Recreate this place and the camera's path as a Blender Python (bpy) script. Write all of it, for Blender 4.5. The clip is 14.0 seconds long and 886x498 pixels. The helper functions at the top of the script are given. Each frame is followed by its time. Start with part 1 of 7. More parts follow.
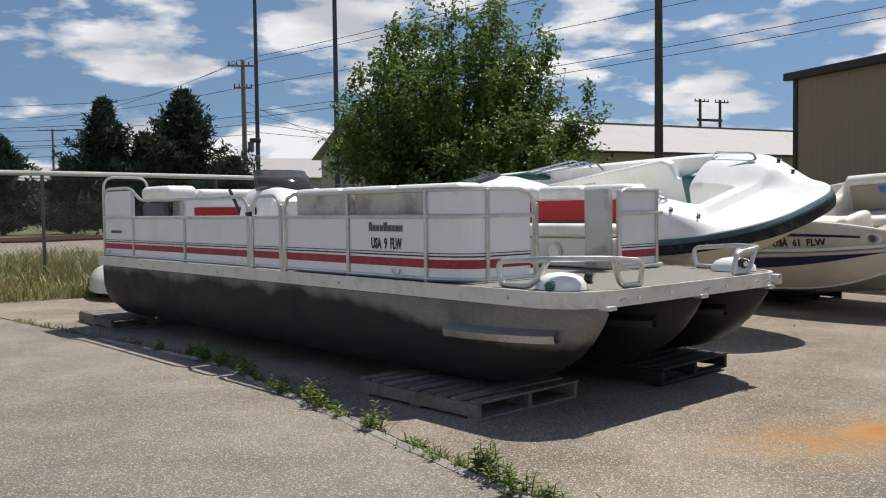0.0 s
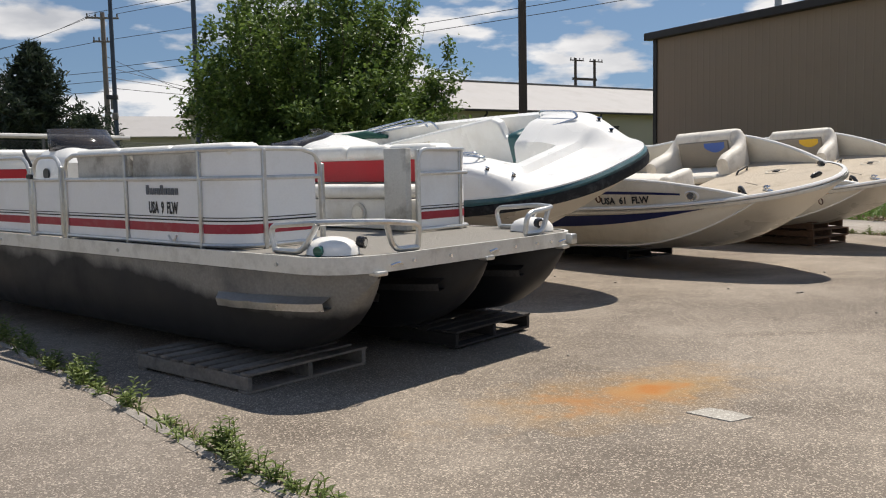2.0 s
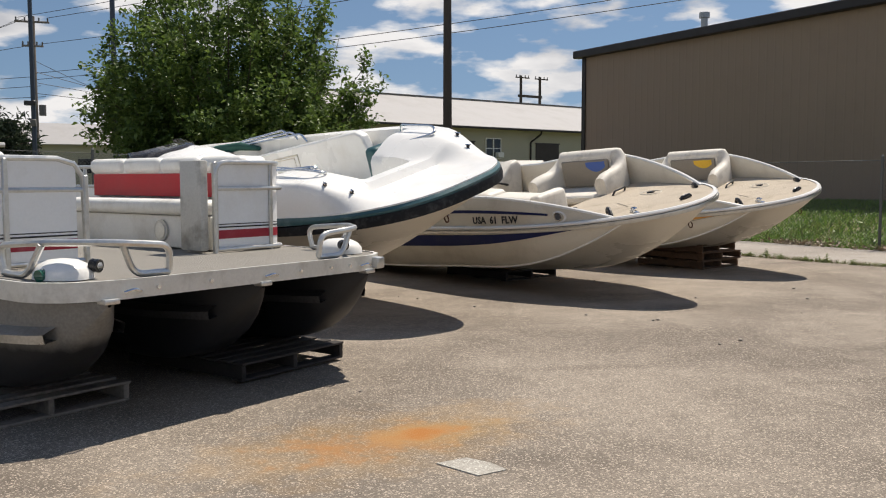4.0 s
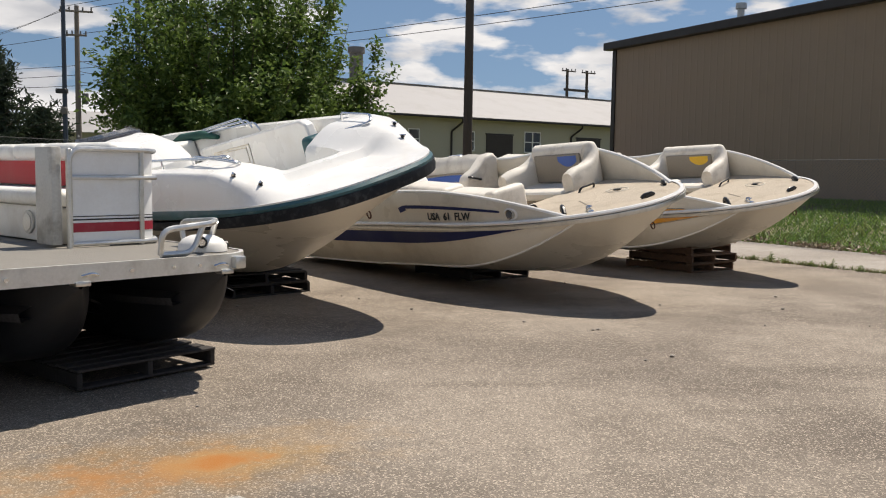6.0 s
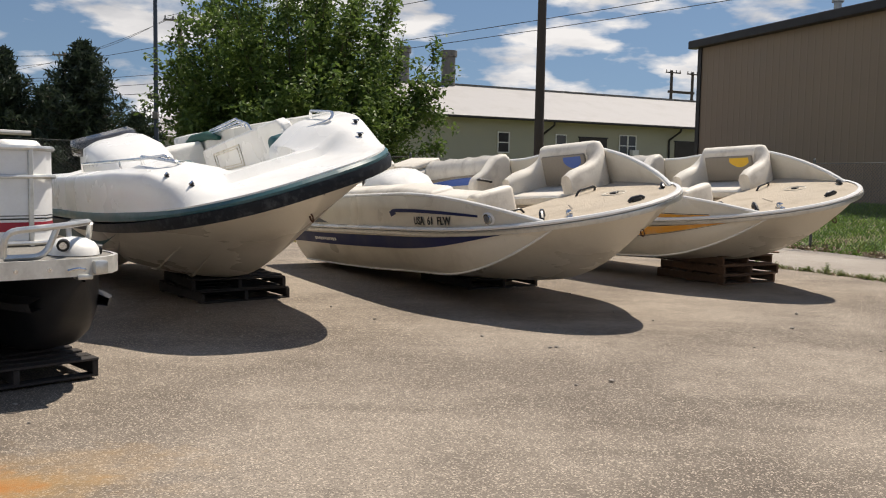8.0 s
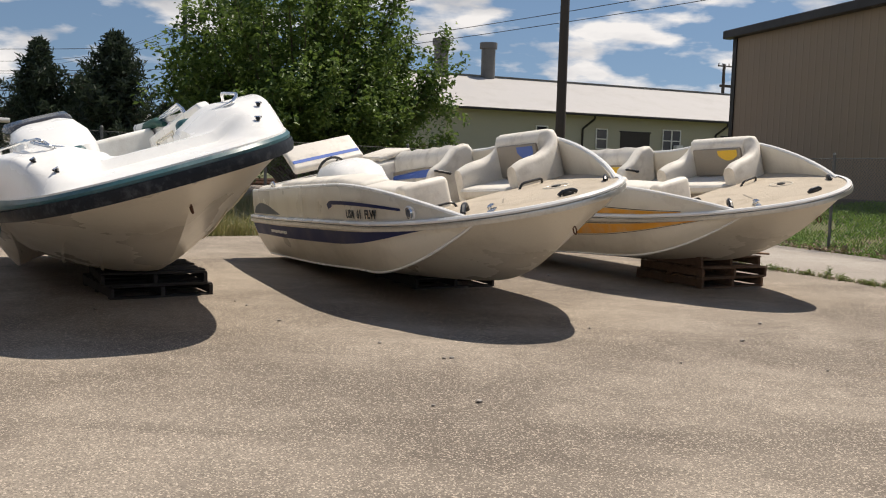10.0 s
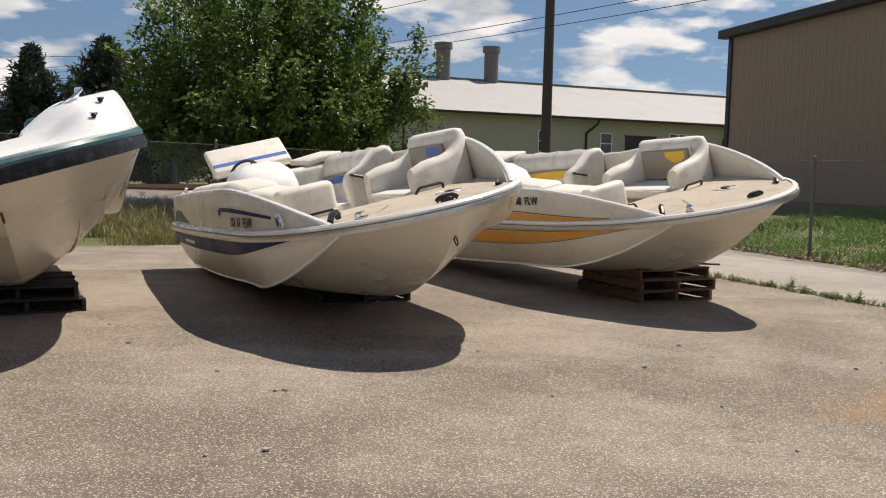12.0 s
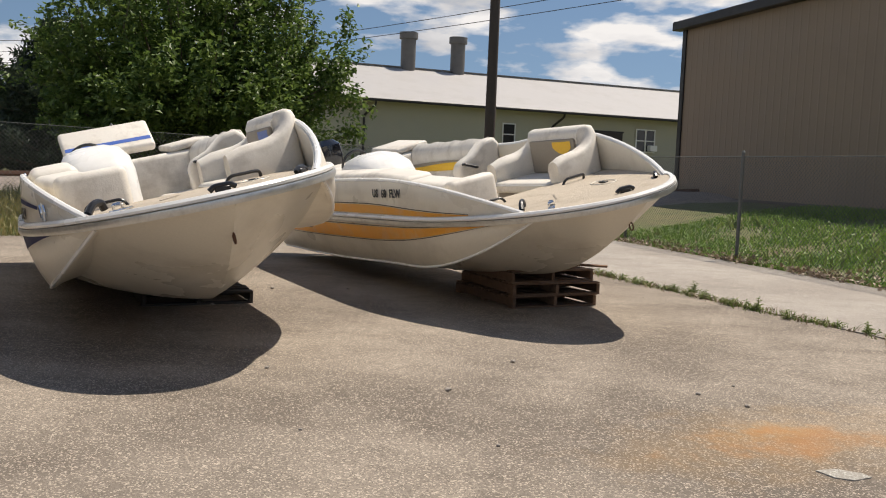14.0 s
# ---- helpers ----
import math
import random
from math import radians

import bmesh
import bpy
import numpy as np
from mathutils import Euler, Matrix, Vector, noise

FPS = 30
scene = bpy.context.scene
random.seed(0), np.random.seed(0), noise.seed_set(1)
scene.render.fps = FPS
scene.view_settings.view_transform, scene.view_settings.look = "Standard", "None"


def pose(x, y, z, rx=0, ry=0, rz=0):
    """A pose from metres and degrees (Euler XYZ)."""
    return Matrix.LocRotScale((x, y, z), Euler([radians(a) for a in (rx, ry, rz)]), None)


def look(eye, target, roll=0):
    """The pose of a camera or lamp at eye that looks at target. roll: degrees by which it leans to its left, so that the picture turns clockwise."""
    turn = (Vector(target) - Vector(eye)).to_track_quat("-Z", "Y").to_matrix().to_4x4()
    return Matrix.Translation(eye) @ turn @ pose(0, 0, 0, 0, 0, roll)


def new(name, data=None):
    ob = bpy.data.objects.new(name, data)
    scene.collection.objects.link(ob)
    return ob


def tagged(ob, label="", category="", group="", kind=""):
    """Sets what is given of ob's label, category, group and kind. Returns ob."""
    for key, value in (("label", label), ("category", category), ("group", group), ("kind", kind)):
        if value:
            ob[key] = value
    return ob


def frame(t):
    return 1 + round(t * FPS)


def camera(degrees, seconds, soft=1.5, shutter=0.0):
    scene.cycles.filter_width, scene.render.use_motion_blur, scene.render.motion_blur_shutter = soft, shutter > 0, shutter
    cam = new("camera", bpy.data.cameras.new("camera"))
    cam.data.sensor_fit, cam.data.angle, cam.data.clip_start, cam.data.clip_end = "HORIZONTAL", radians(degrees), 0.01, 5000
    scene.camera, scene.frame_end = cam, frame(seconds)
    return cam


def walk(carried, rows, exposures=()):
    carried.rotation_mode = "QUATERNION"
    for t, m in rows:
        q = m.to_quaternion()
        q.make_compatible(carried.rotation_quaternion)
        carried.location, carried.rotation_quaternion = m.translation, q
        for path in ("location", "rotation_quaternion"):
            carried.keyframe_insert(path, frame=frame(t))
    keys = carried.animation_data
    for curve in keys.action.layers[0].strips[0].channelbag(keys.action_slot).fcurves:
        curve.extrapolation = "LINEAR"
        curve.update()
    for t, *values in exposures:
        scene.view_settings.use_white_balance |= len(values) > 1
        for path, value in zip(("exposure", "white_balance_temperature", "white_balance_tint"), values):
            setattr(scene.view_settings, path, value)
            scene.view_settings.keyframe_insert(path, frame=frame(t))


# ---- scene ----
cam = camera(53.5, 14.0, 1.1)
METRES, EYE, TILT, LEAN, TURN = 9.5, 1.357, -0.537, 0.535, 0.0
ROWS = [
    (0.0, 0.0, 0.0, 0.0, -0.01, -2.03, 0.19),
    (0.5, 0.0174, -0.0021, -0.0001, 0.6, -3.27, -0.15),
    (1.0, 0.0308, 0.0045, 0.0008, -0.44, -4.78, 0.6),
    (1.5, 0.0485, 0.017, 0.0019, -4.68, -4.92, 1.1),
    (2.0, 0.0775, 0.022, 0.0012, -7.35, -4.76, 0.62),
    (2.5, 0.1071, 0.0268, 0.0023, -8.02, -5.08, -0.4),
    (3.0, 0.1362, 0.0409, 0.0036, -9.68, -4.6, -0.16),
    (3.5, 0.1686, 0.0513, 0.0028, -10.67, -3.77, -0.3),
    (6.0, 0.3354, 0.1119, 0.0055, -6.81, -4.29, -1.34),
    (6.5, 0.3736, 0.1215, 0.0056, -6.48, -3.9, -1.21),
    (7.0, 0.4108, 0.1352, 0.0057, -4.39, -4.01, -1.3),
    (9.5, 0.5868, 0.2291, 0.0078, 4.1, -4.5, -1.89),
    (10.0, 0.6147, 0.2537, 0.0068, 4.02, -4.65, -2.15),
    (10.5, 0.6437, 0.2783, 0.0083, 3.09, -3.67, -2.32),
    (11.0, 0.6761, 0.2985, 0.0083, 4.03, -4.19, -2.66),
    (11.5, 0.7021, 0.3283, 0.0085, 5.15, -4.78, -2.43),
    (12.0, 0.7305, 0.3552, 0.0093, 5.31, -4.3, -1.96),
    (12.5, 0.7629, 0.3821, 0.011, 6.74, -4.68, -2.19),
    (13.0, 0.791, 0.4146, 0.0113, 7.22, -5.05, -2.08),
    (13.5, 0.826, 0.4423, 0.0112, 6.09, -4.59, -2.69),
    (14.0, 0.8579, 0.4686, 0.0119, 4.25, -4.69, -2.83),
]
walk(cam, [(t, pose(0, 0, EYE, TILT, LEAN, TURN) @ pose(METRES * x, METRES * y, METRES * z, 90 + pitch, roll, yaw)) for t, x, y, z, yaw, pitch, roll in ROWS],
     exposures=((0.0, -0.10, 6500, 10), (2.5, -0.10, 6700, 11), (14.0, -0.06, 6900, 12)))
# ---- light ----
world = bpy.data.worlds.new("sky")
scene.world = world
world.use_nodes = True
SUN_EL, SUN_AZ = radians(65.5), radians(49.0)      # azimuth from +y towards +x


def build_sky(nt):
    n, l = nt.nodes, nt.links
    n.clear()
    out = n.new("ShaderNodeOutputWorld")
    bg = n.new("ShaderNodeBackground")
    sky = n.new("ShaderNodeTexSky")
    sky.sky_type = "NISHITA"
    sky.sun_disc = False
    sky.sun_elevation, sky.sun_rotation = SUN_EL, SUN_AZ
    sky.air_density, sky.dust_density, sky.ozone_density = 1.35, 0.2, 4.0
    tc = n.new("ShaderNodeTexCoord")
    sep = n.new("ShaderNodeSeparateXYZ")
    l.new(tc.outputs["Generated"], sep.inputs[0])
    up = n.new("ShaderNodeMath")                # the deep blue of the upper sky, drawn down to the horizon
    up.operation = "MULTIPLY_ADD"
    up.inputs[1].default_value, up.inputs[2].default_value = 1.0, 0.16
    l.new(sep.outputs[2], up.inputs[0])
    blue = n.new("ShaderNodeCombineXYZ")
    l.new(sep.outputs[0], blue.inputs[0])
    l.new(sep.outputs[1], blue.inputs[1])
    l.new(up.outputs[0], blue.inputs[2])
    l.new(blue.outputs[0], sky.inputs[0])
    flat = n.new("ShaderNodeMapping")
    flat.inputs["Location"].default_value = (2.3, 0.4, 0.8)
    flat.inputs["Scale"].default_value = (1.0, 1.0, 3.0)
    l.new(tc.outputs["Generated"], flat.inputs["Vector"])
    big = n.new("ShaderNodeTexNoise")
    big.inputs["Scale"].default_value, big.inputs["Detail"].default_value = 7.4, 9.0
    big.inputs["Roughness"].default_value, big.inputs["Distortion"].default_value = 0.50, 0.0
    l.new(flat.outputs[0], big.inputs["Vector"])
    ramp = n.new("ShaderNodeValToRGB")
    ramp.color_ramp.elements[0].position, ramp.color_ramp.elements[1].position = 0.462, 0.545
    l.new(big.outputs[0], ramp.inputs[0])
    fine = n.new("ShaderNodeTexNoise")
    fine.inputs["Scale"].default_value, fine.inputs["Detail"].default_value = 7.0, 6.0
    l.new(flat.outputs[0], fine.inputs["Vector"])
    tone = n.new("ShaderNodeValToRGB")
    tone.color_ramp.elements[0].position, tone.color_ramp.elements[0].color = 0.35, (8.6, 9.0, 9.8, 1)
    tone.color_ramp.elements[1].position, tone.color_ramp.elements[1].color = 0.56, (14.5, 14.6, 14.8, 1)
    l.new(fine.outputs[0], tone.inputs[0])
    thin = n.new("ShaderNodeMapRange")          # small scattered clouds, denser towards the horizon; thinned overhead to cut fill light
    thin.inputs[1].default_value, thin.inputs[2].default_value, thin.inputs[3].default_value, thin.inputs[4].default_value = 0.22, 0.60, 1.0, 0.12
    l.new(sep.outputs[2], thin.inputs[0])
    cover = n.new("ShaderNodeMath")
    cover.operation = "MULTIPLY"
    l.new(ramp.outputs[0], cover.inputs[0])
    l.new(thin.outputs[0], cover.inputs[1])
    mix = n.new("ShaderNodeMix")
    mix.data_type = "RGBA"
    l.new(cover.outputs[0], mix.inputs[0])
    rich = n.new("ShaderNodeHueSaturation")
    rich.inputs["Saturation"].default_value, rich.inputs["Value"].default_value = 1.02, 1.36
    l.new(sky.outputs[0], rich.inputs["Color"])
    l.new(rich.outputs[0], mix.inputs[6])
    l.new(tone.outputs[0], mix.inputs[7])
    l.new(mix.outputs[2], bg.inputs[0])
    bg.inputs[1].default_value = 0.064
    l.new(bg.outputs[0], out.inputs[0])


build_sky(world.node_tree)
sun = new("sun", bpy.data.lights.new("sun", "SUN"))
sun.data.energy, sun.data.angle, sun.data.color = 5.5, radians(0.53), (1.0, 0.945, 0.85)
SUN_DIR = Vector((math.sin(SUN_AZ) * math.cos(SUN_EL), math.cos(SUN_AZ) * math.cos(SUN_EL), math.sin(SUN_EL)))
sun.matrix_world = look(SUN_DIR * 60, (0, 0, 0))
scene.view_settings.exposure = 0.0


# ---- materials ----
def material(name, color, rough=0.6, metal=0.0, vary=0.12, scale=3.0, fine=60.0, bump=0.05, bump_scale=120.0, dirt=None, dirt_amount=0.0, dirt_scale=2.0, coat=0.0, spread=0.0):
    """A surface with blotches, fine grain, optional stains of a second colour and a fine relief."""
    m = bpy.data.materials.new(name)
    m.use_nodes = True
    n, l = m.node_tree.nodes, m.node_tree.links
    bsdf = n["Principled BSDF"]
    bsdf.inputs["Roughness"].default_value, bsdf.inputs["Metallic"].default_value = rough, metal
    bsdf.inputs["Coat Weight"].default_value = coat
    tc = n.new("ShaderNodeTexCoord")
    a, b = n.new("ShaderNodeTexNoise"), n.new("ShaderNodeTexNoise")
    a.inputs["Scale"].default_value, a.inputs["Detail"].default_value = scale, 5.0
    b.inputs["Scale"].default_value, b.inputs["Detail"].default_value = fine, 2.0
    l.new(tc.outputs["Object"], a.inputs["Vector"])
    l.new(tc.outputs["Object"], b.inputs["Vector"])
    add = n.new("ShaderNodeMath")
    add.operation = "ADD"
    l.new(a.outputs[0], add.inputs[0])
    l.new(b.outputs[0], add.inputs[1])
    rng = n.new("ShaderNodeMapRange")
    rng.inputs[1].default_value, rng.inputs[2].default_value = 0.6, 1.4
    rng.inputs[3].default_value, rng.inputs[4].default_value = 1 - vary, 1 + vary
    l.new(add.outputs[0], rng.inputs[0])
    value = rng.outputs[0]
    if spread:
        info = n.new("ShaderNodeObjectInfo")
        r2 = n.new("ShaderNodeMapRange")
        r2.inputs[3].default_value, r2.inputs[4].default_value = 1 - spread, 1 + spread
        l.new(info.outputs["Random"], r2.inputs[0])
        mul = n.new("ShaderNodeMath")
        mul.operation = "MULTIPLY"
        l.new(value, mul.inputs[0])
        l.new(r2.outputs[0], mul.inputs[1])
        value = mul.outputs[0]
    sc = n.new("ShaderNodeVectorMath")
    sc.operation = "SCALE"
    sc.inputs[0].default_value = color
    l.new(value, sc.inputs["Scale"])
    col = sc.outputs[0]
    if dirt:
        d = n.new("ShaderNodeTexNoise")
        d.inputs["Scale"].default_value, d.inputs["Detail"].default_value, d.inputs["Roughness"].default_value = dirt_scale, 8.0, 0.65
        l.new(tc.outputs["Object"], d.inputs["Vector"])
        dr = n.new("ShaderNodeMapRange")
        dr.inputs[1].default_value, dr.inputs[2].default_value = 0.5, 0.68
        dr.inputs[4].default_value = dirt_amount
        l.new(d.outputs[0], dr.inputs[0])
        mx = n.new("ShaderNodeMix")
        mx.data_type = "RGBA"
        mx.inputs[7].default_value = (*dirt, 1)
        l.new(dr.outputs[0], mx.inputs[0])
        l.new(col, mx.inputs[6])
        col = mx.outputs[2]
    l.new(col, bsdf.inputs["Base Color"])
    rr = n.new("ShaderNodeMapRange")
    rr.inputs[1].default_value, rr.inputs[2].default_value = 0.3, 0.7
    rr.inputs[3].default_value, rr.inputs[4].default_value = max(0.03, rough - 0.1), min(1, rough + 0.1)
    l.new(a.outputs[0], rr.inputs[0])
    l.new(rr.outputs[0], bsdf.inputs["Roughness"])
    if bump:
        t = n.new("ShaderNodeTexNoise")
        t.inputs["Scale"].default_value = bump_scale
        l.new(tc.outputs["Object"], t.inputs["Vector"])
        bp = n.new("ShaderNodeBump")
        bp.inputs["Strength"].default_value, bp.inputs["Distance"].default_value = bump, 0.01
        l.new(t.outputs[0], bp.inputs["Height"])
        l.new(bp.outputs[0], bsdf.inputs["Normal"])
    return m


GEL = material("white_gelcoat", (0.84, 0.83, 0.80), 0.28, vary=0.03, scale=1.5, bump=0.0, dirt=(0.5, 0.46, 0.38), dirt_amount=0.25, dirt_scale=1.6)
CREAM = material("cream_gelcoat", (0.70, 0.645, 0.54), 0.30, vary=0.05, scale=1.3, bump=0.0, dirt=(0.42, 0.36, 0.27), dirt_amount=0.42, dirt_scale=1.4)
VINYL = material("cream_vinyl", (0.72, 0.675, 0.60), 0.55, vary=0.07, scale=4, bump=0.15, bump_scale=90, dirt=(0.36, 0.31, 0.25), dirt_amount=0.5, dirt_scale=3.5)
WVINYL = material("white_vinyl", (0.78, 0.77, 0.73), 0.5, vary=0.05, scale=4, bump=0.15, bump_scale=90, dirt=(0.42, 0.38, 0.30), dirt_amount=0.4, dirt_scale=3)
GVINYL = material("mildewed_vinyl", (0.55, 0.54, 0.50), 0.6, vary=0.12, scale=5, bump=0.15, dirt=(0.20, 0.18, 0.15), dirt_amount=0.7, dirt_scale=4)
TAUPE = material("taupe_vinyl", (0.28, 0.24, 0.19), 0.6, vary=0.1, bump=0.1)
NAVY = material("navy_stripe", (0.014, 0.022, 0.095), 0.55, vary=0.15, bump=0.0, dirt=(0.16, 0.15, 0.17), dirt_amount=0.06, dirt_scale=5)
NAVY.node_tree.nodes["Principled BSDF"].inputs["Specular IOR Level"].default_value = 0.25
BLUEV = material("blue_vinyl", (0.05, 0.12, 0.42), 0.5, vary=0.1, bump=0.1)
ORANGE = material("orange_stripe", (0.74, 0.33, 0.035), 0.4, vary=0.1, bump=0.0, dirt=(0.6, 0.5, 0.38), dirt_amount=0.35, dirt_scale=5)
YELLOWV = material("yellow_vinyl", (0.80, 0.48, 0.03), 0.5, vary=0.1, bump=0.1)
TEAL = material("teal_stripe", (0.035, 0.105, 0.12), 0.4, vary=0.2, bump=0.0, dirt=(0.3, 0.36, 0.37), dirt_amount=0.22, dirt_scale=4)
TEALV = material("teal_vinyl", (0.012, 0.075, 0.085), 0.5, vary=0.15, bump=0.1)
DARKRUB = material("dark_rubber", (0.010, 0.013, 0.018), 0.5, vary=0.3, bump=0.25, bump_scale=25, dirt=(0.40, 0.42, 0.43), dirt_amount=0.10, dirt_scale=14)
DARKRUB.node_tree.nodes["Principled BSDF"].inputs["Specular IOR Level"].default_value = 0.25
RED = material("red_vinyl", (0.45, 0.013, 0.02), 0.5, vary=0.1, bump=0.1)
REDP = material("red_stripe", (0.33, 0.014, 0.034), 0.4, vary=0.12, bump=0.0, dirt=(0.6, 0.5, 0.5), dirt_amount=0.12, dirt_scale=8)
BLACKP = material("black_decal", (0.012, 0.012, 0.014), 0.5, vary=0.2, bump=0.0)
GREYP = material("grey_decal", (0.09, 0.10, 0.12), 0.5, vary=0.2, bump=0.0)
BLACKPL = material("black_plastic", (0.012, 0.012, 0.013), 0.35, vary=0.3, bump=0.05)
OUTB = material("outboard_cowling", (0.006, 0.008, 0.014), 0.16, vary=0.2, bump=0.0, coat=0.5)
PANEL = material("white_fence_panel", (0.82, 0.825, 0.82), 0.42, vary=0.035, scale=2.2, bump=0.02, dirt=(0.5, 0.46, 0.38), dirt_amount=0.2, dirt_scale=2.2)
ALU = material("anodised_aluminium", (0.62, 0.62, 0.60), 0.38, metal=0.85, vary=0.1, scale=9, bump=0.03, dirt=(0.32, 0.31, 0.30), dirt_amount=0.4, dirt_scale=7)
ALUDECK = material("deck_edge_aluminium", (0.68, 0.67, 0.63), 0.5, metal=0.45, vary=0.08, scale=6, bump=0.04, dirt=(0.36, 0.34, 0.30), dirt_amount=0.5, dirt_scale=5)
CHROME = material("polished_steel", (0.72, 0.73, 0.74), 0.15, metal=1.0, vary=0.05, bump=0.0)
CARPET = material("grey_deck_carpet", (0.24, 0.225, 0.20), 0.95, vary=0.16, scale=2.2, fine=240, bump=0.5, bump_scale=420)
SANDDECK = material("sand_deck_carpet", (0.50, 0.43, 0.34), 0.95, vary=0.10, scale=2.5, fine=260, bump=0.5, bump_scale=450, dirt=(0.30, 0.24, 0.17), dirt_amount=0.45, dirt_scale=3)
PALLETW = material("weathered_grey_wood", (0.20, 0.175, 0.15), 0.85, vary=0.3, scale=6, fine=40, bump=0.5, bump_scale=60, dirt=(0.06, 0.05, 0.045), dirt_amount=0.7, dirt_scale=6, spread=0.25)
PALLETB = material("brown_pallet_wood", (0.155, 0.09, 0.055), 0.85, vary=0.3, scale=6, fine=40, bump=0.5, bump_scale=60, dirt=(0.06, 0.04, 0.03), dirt_amount=0.6, dirt_scale=6, spread=0.3)
PALLETD = material("dark_pallet_wood", (0.035, 0.03, 0.028), 0.85, vary=0.3, scale=6, fine=40, bump=0.5, bump_scale=60, spread=0.3)
SMOKE = material("smoked_acrylic", (0.05, 0.045, 0.045), 0.12, vary=0.2, bump=0.0)
SMOKE.node_tree.nodes["Principled BSDF"].inputs["Alpha"].default_value = 0.72
GREENLENS = material("green_lens", (0.01, 0.10, 0.07), 0.1, vary=0.05, bump=0.0, coat=0.5)
POLEWOOD = material("creosoted_pole", (0.07, 0.055, 0.045), 0.8, vary=0.25, scale=2, fine=30, bump=0.4, bump_scale=30)
POLEGREY = material("weathered_pole", (0.20, 0.17, 0.145), 0.85, vary=0.2, scale=2, fine=30, bump=0.3, bump_scale=30)
STEELPOLE = material("painted_steel_pole", (0.045, 0.06, 0.085), 0.45, metal=0.3, vary=0.15, bump=0.0)
GALV = material("galvanised_steel", (0.42, 0.43, 0.43), 0.45, metal=0.7, vary=0.12, scale=8, bump=0.05)
FENCEDARK = material("weathered_fence_post", (0.13, 0.135, 0.13), 0.6, metal=0.4, vary=0.2, scale=8, bump=0.05)
PIPE = material("pale_pipe", (0.55, 0.54, 0.51), 0.5, metal=0.3, vary=0.1, bump=0.0)
TANMETAL = material("tan_metal_siding", (0.285, 0.212, 0.152), 0.6, vary=0.06, scale=0.6, bump=0.0, dirt=(0.21, 0.155, 0.115), dirt_amount=0.3, dirt_scale=0.4)
BROWNTRIM = material("dark_brown_trim", (0.018, 0.014, 0.013), 0.5, vary=0.15, bump=0.0)
CREAMWALL = material("cream_lap_siding", (0.40, 0.38, 0.29), 0.7, vary=0.06, scale=0.8, bump=0.0, dirt=(0.4, 0.37, 0.26), dirt_amount=0.3, dirt_scale=0.6)
ROOFMETAL = material("pale_metal_roof", (0.38, 0.365, 0.355), 0.6, vary=0.06, scale=0.5, bump=0.0, dirt=(0.30, 0.285, 0.27), dirt_amount=0.4, dirt_scale=0.5)
DARKGLASS = material("dark_window_glass", (0.02, 0.022, 0.026), 0.08, vary=0.2, bump=0.0)
BROWNDOOR = material("dark_brown_door", (0.028, 0.02, 0.017), 0.6, vary=0.2, bump=0.0)
WHITETRIM = material("white_window_trim", (0.72, 0.71, 0.68), 0.5, vary=0.05, bump=0.0)
STACK = material("sheet_metal_stack", (0.16, 0.15, 0.14), 0.6, metal=0.3, vary=0.25, bump=0.0)
BARK = material("tree_bark", (0.10, 0.08, 0.06), 0.9, vary=0.3, scale=8, bump=0.6, bump_scale=40)
WIRE = material("power_line", (0.02, 0.02, 0.022), 0.6, vary=0.1, bump=0.0)
RUSTRAIL = material("rusted_rail", (0.10, 0.045, 0.025), 0.8, vary=0.3, bump=0.1)
BALLAST = material("grey_ballast", (0.24, 0.20, 0.17), 0.95, vary=0.35, scale=3, fine=18, bump=0.8, bump_scale=20)
GREENCAN = material("green_canvas", (0.01, 0.075, 0.055), 0.7, vary=0.2, bump=0.2)
CARPAINT = material("white_car_paint", (0.7, 0.7, 0.7), 0.25, vary=0.05, bump=0.0)


def leafy(name, dark, light, transl=0.25):
    m = bpy.data.materials.new(name)
    m.use_nodes = True
    n, l = m.node_tree.nodes, m.node_tree.links
    bsdf = n["Principled BSDF"]
    geo = n.new("ShaderNodeNewGeometry")
    mx = n.new("ShaderNodeMix")
    mx.data_type = "RGBA"
    mx.inputs[6].default_value, mx.inputs[7].default_value = (*dark, 1), (*light, 1)
    l.new(geo.outputs["Random Per Island"], mx.inputs[0])
    l.new(mx.outputs[2], bsdf.inputs["Base Color"])
    bsdf.inputs["Roughness"].default_value = 0.5
    tr = n.new("ShaderNodeBsdfTranslucent")
    l.new(mx.outputs[2], tr.inputs[0])
    ms = n.new("ShaderNodeMixShader")
    ms.inputs[0].default_value = transl
    l.new(bsdf.outputs[0], ms.inputs[1])
    l.new(tr.outputs[0], ms.inputs[2])
    l.new(ms.outputs[0], n["Material Output"].inputs[0])
    return m


LEAF = leafy("maple_leaf", (0.055, 0.105, 0.022), (0.175, 0.252, 0.058), 0.40)
CEDAR = leafy("cedar_needles", (0.018, 0.032, 0.022), (0.062, 0.088, 0.050), 0.2)
WEED = leafy("weed_leaf", (0.08, 0.125, 0.028), (0.25, 0.31, 0.09), 0.35)
GRASSB = leafy("grass_blade", (0.15, 0.17, 0.045), (0.40, 0.33, 0.15), 0.3)
LAWN = leafy("lawn_blade", (0.09, 0.19, 0.03), (0.24, 0.36, 0.07), 0.35)
DRYLEAF = leafy("dry_leaf", (0.16, 0.11, 0.07), (0.40, 0.31, 0.21), 0.1)


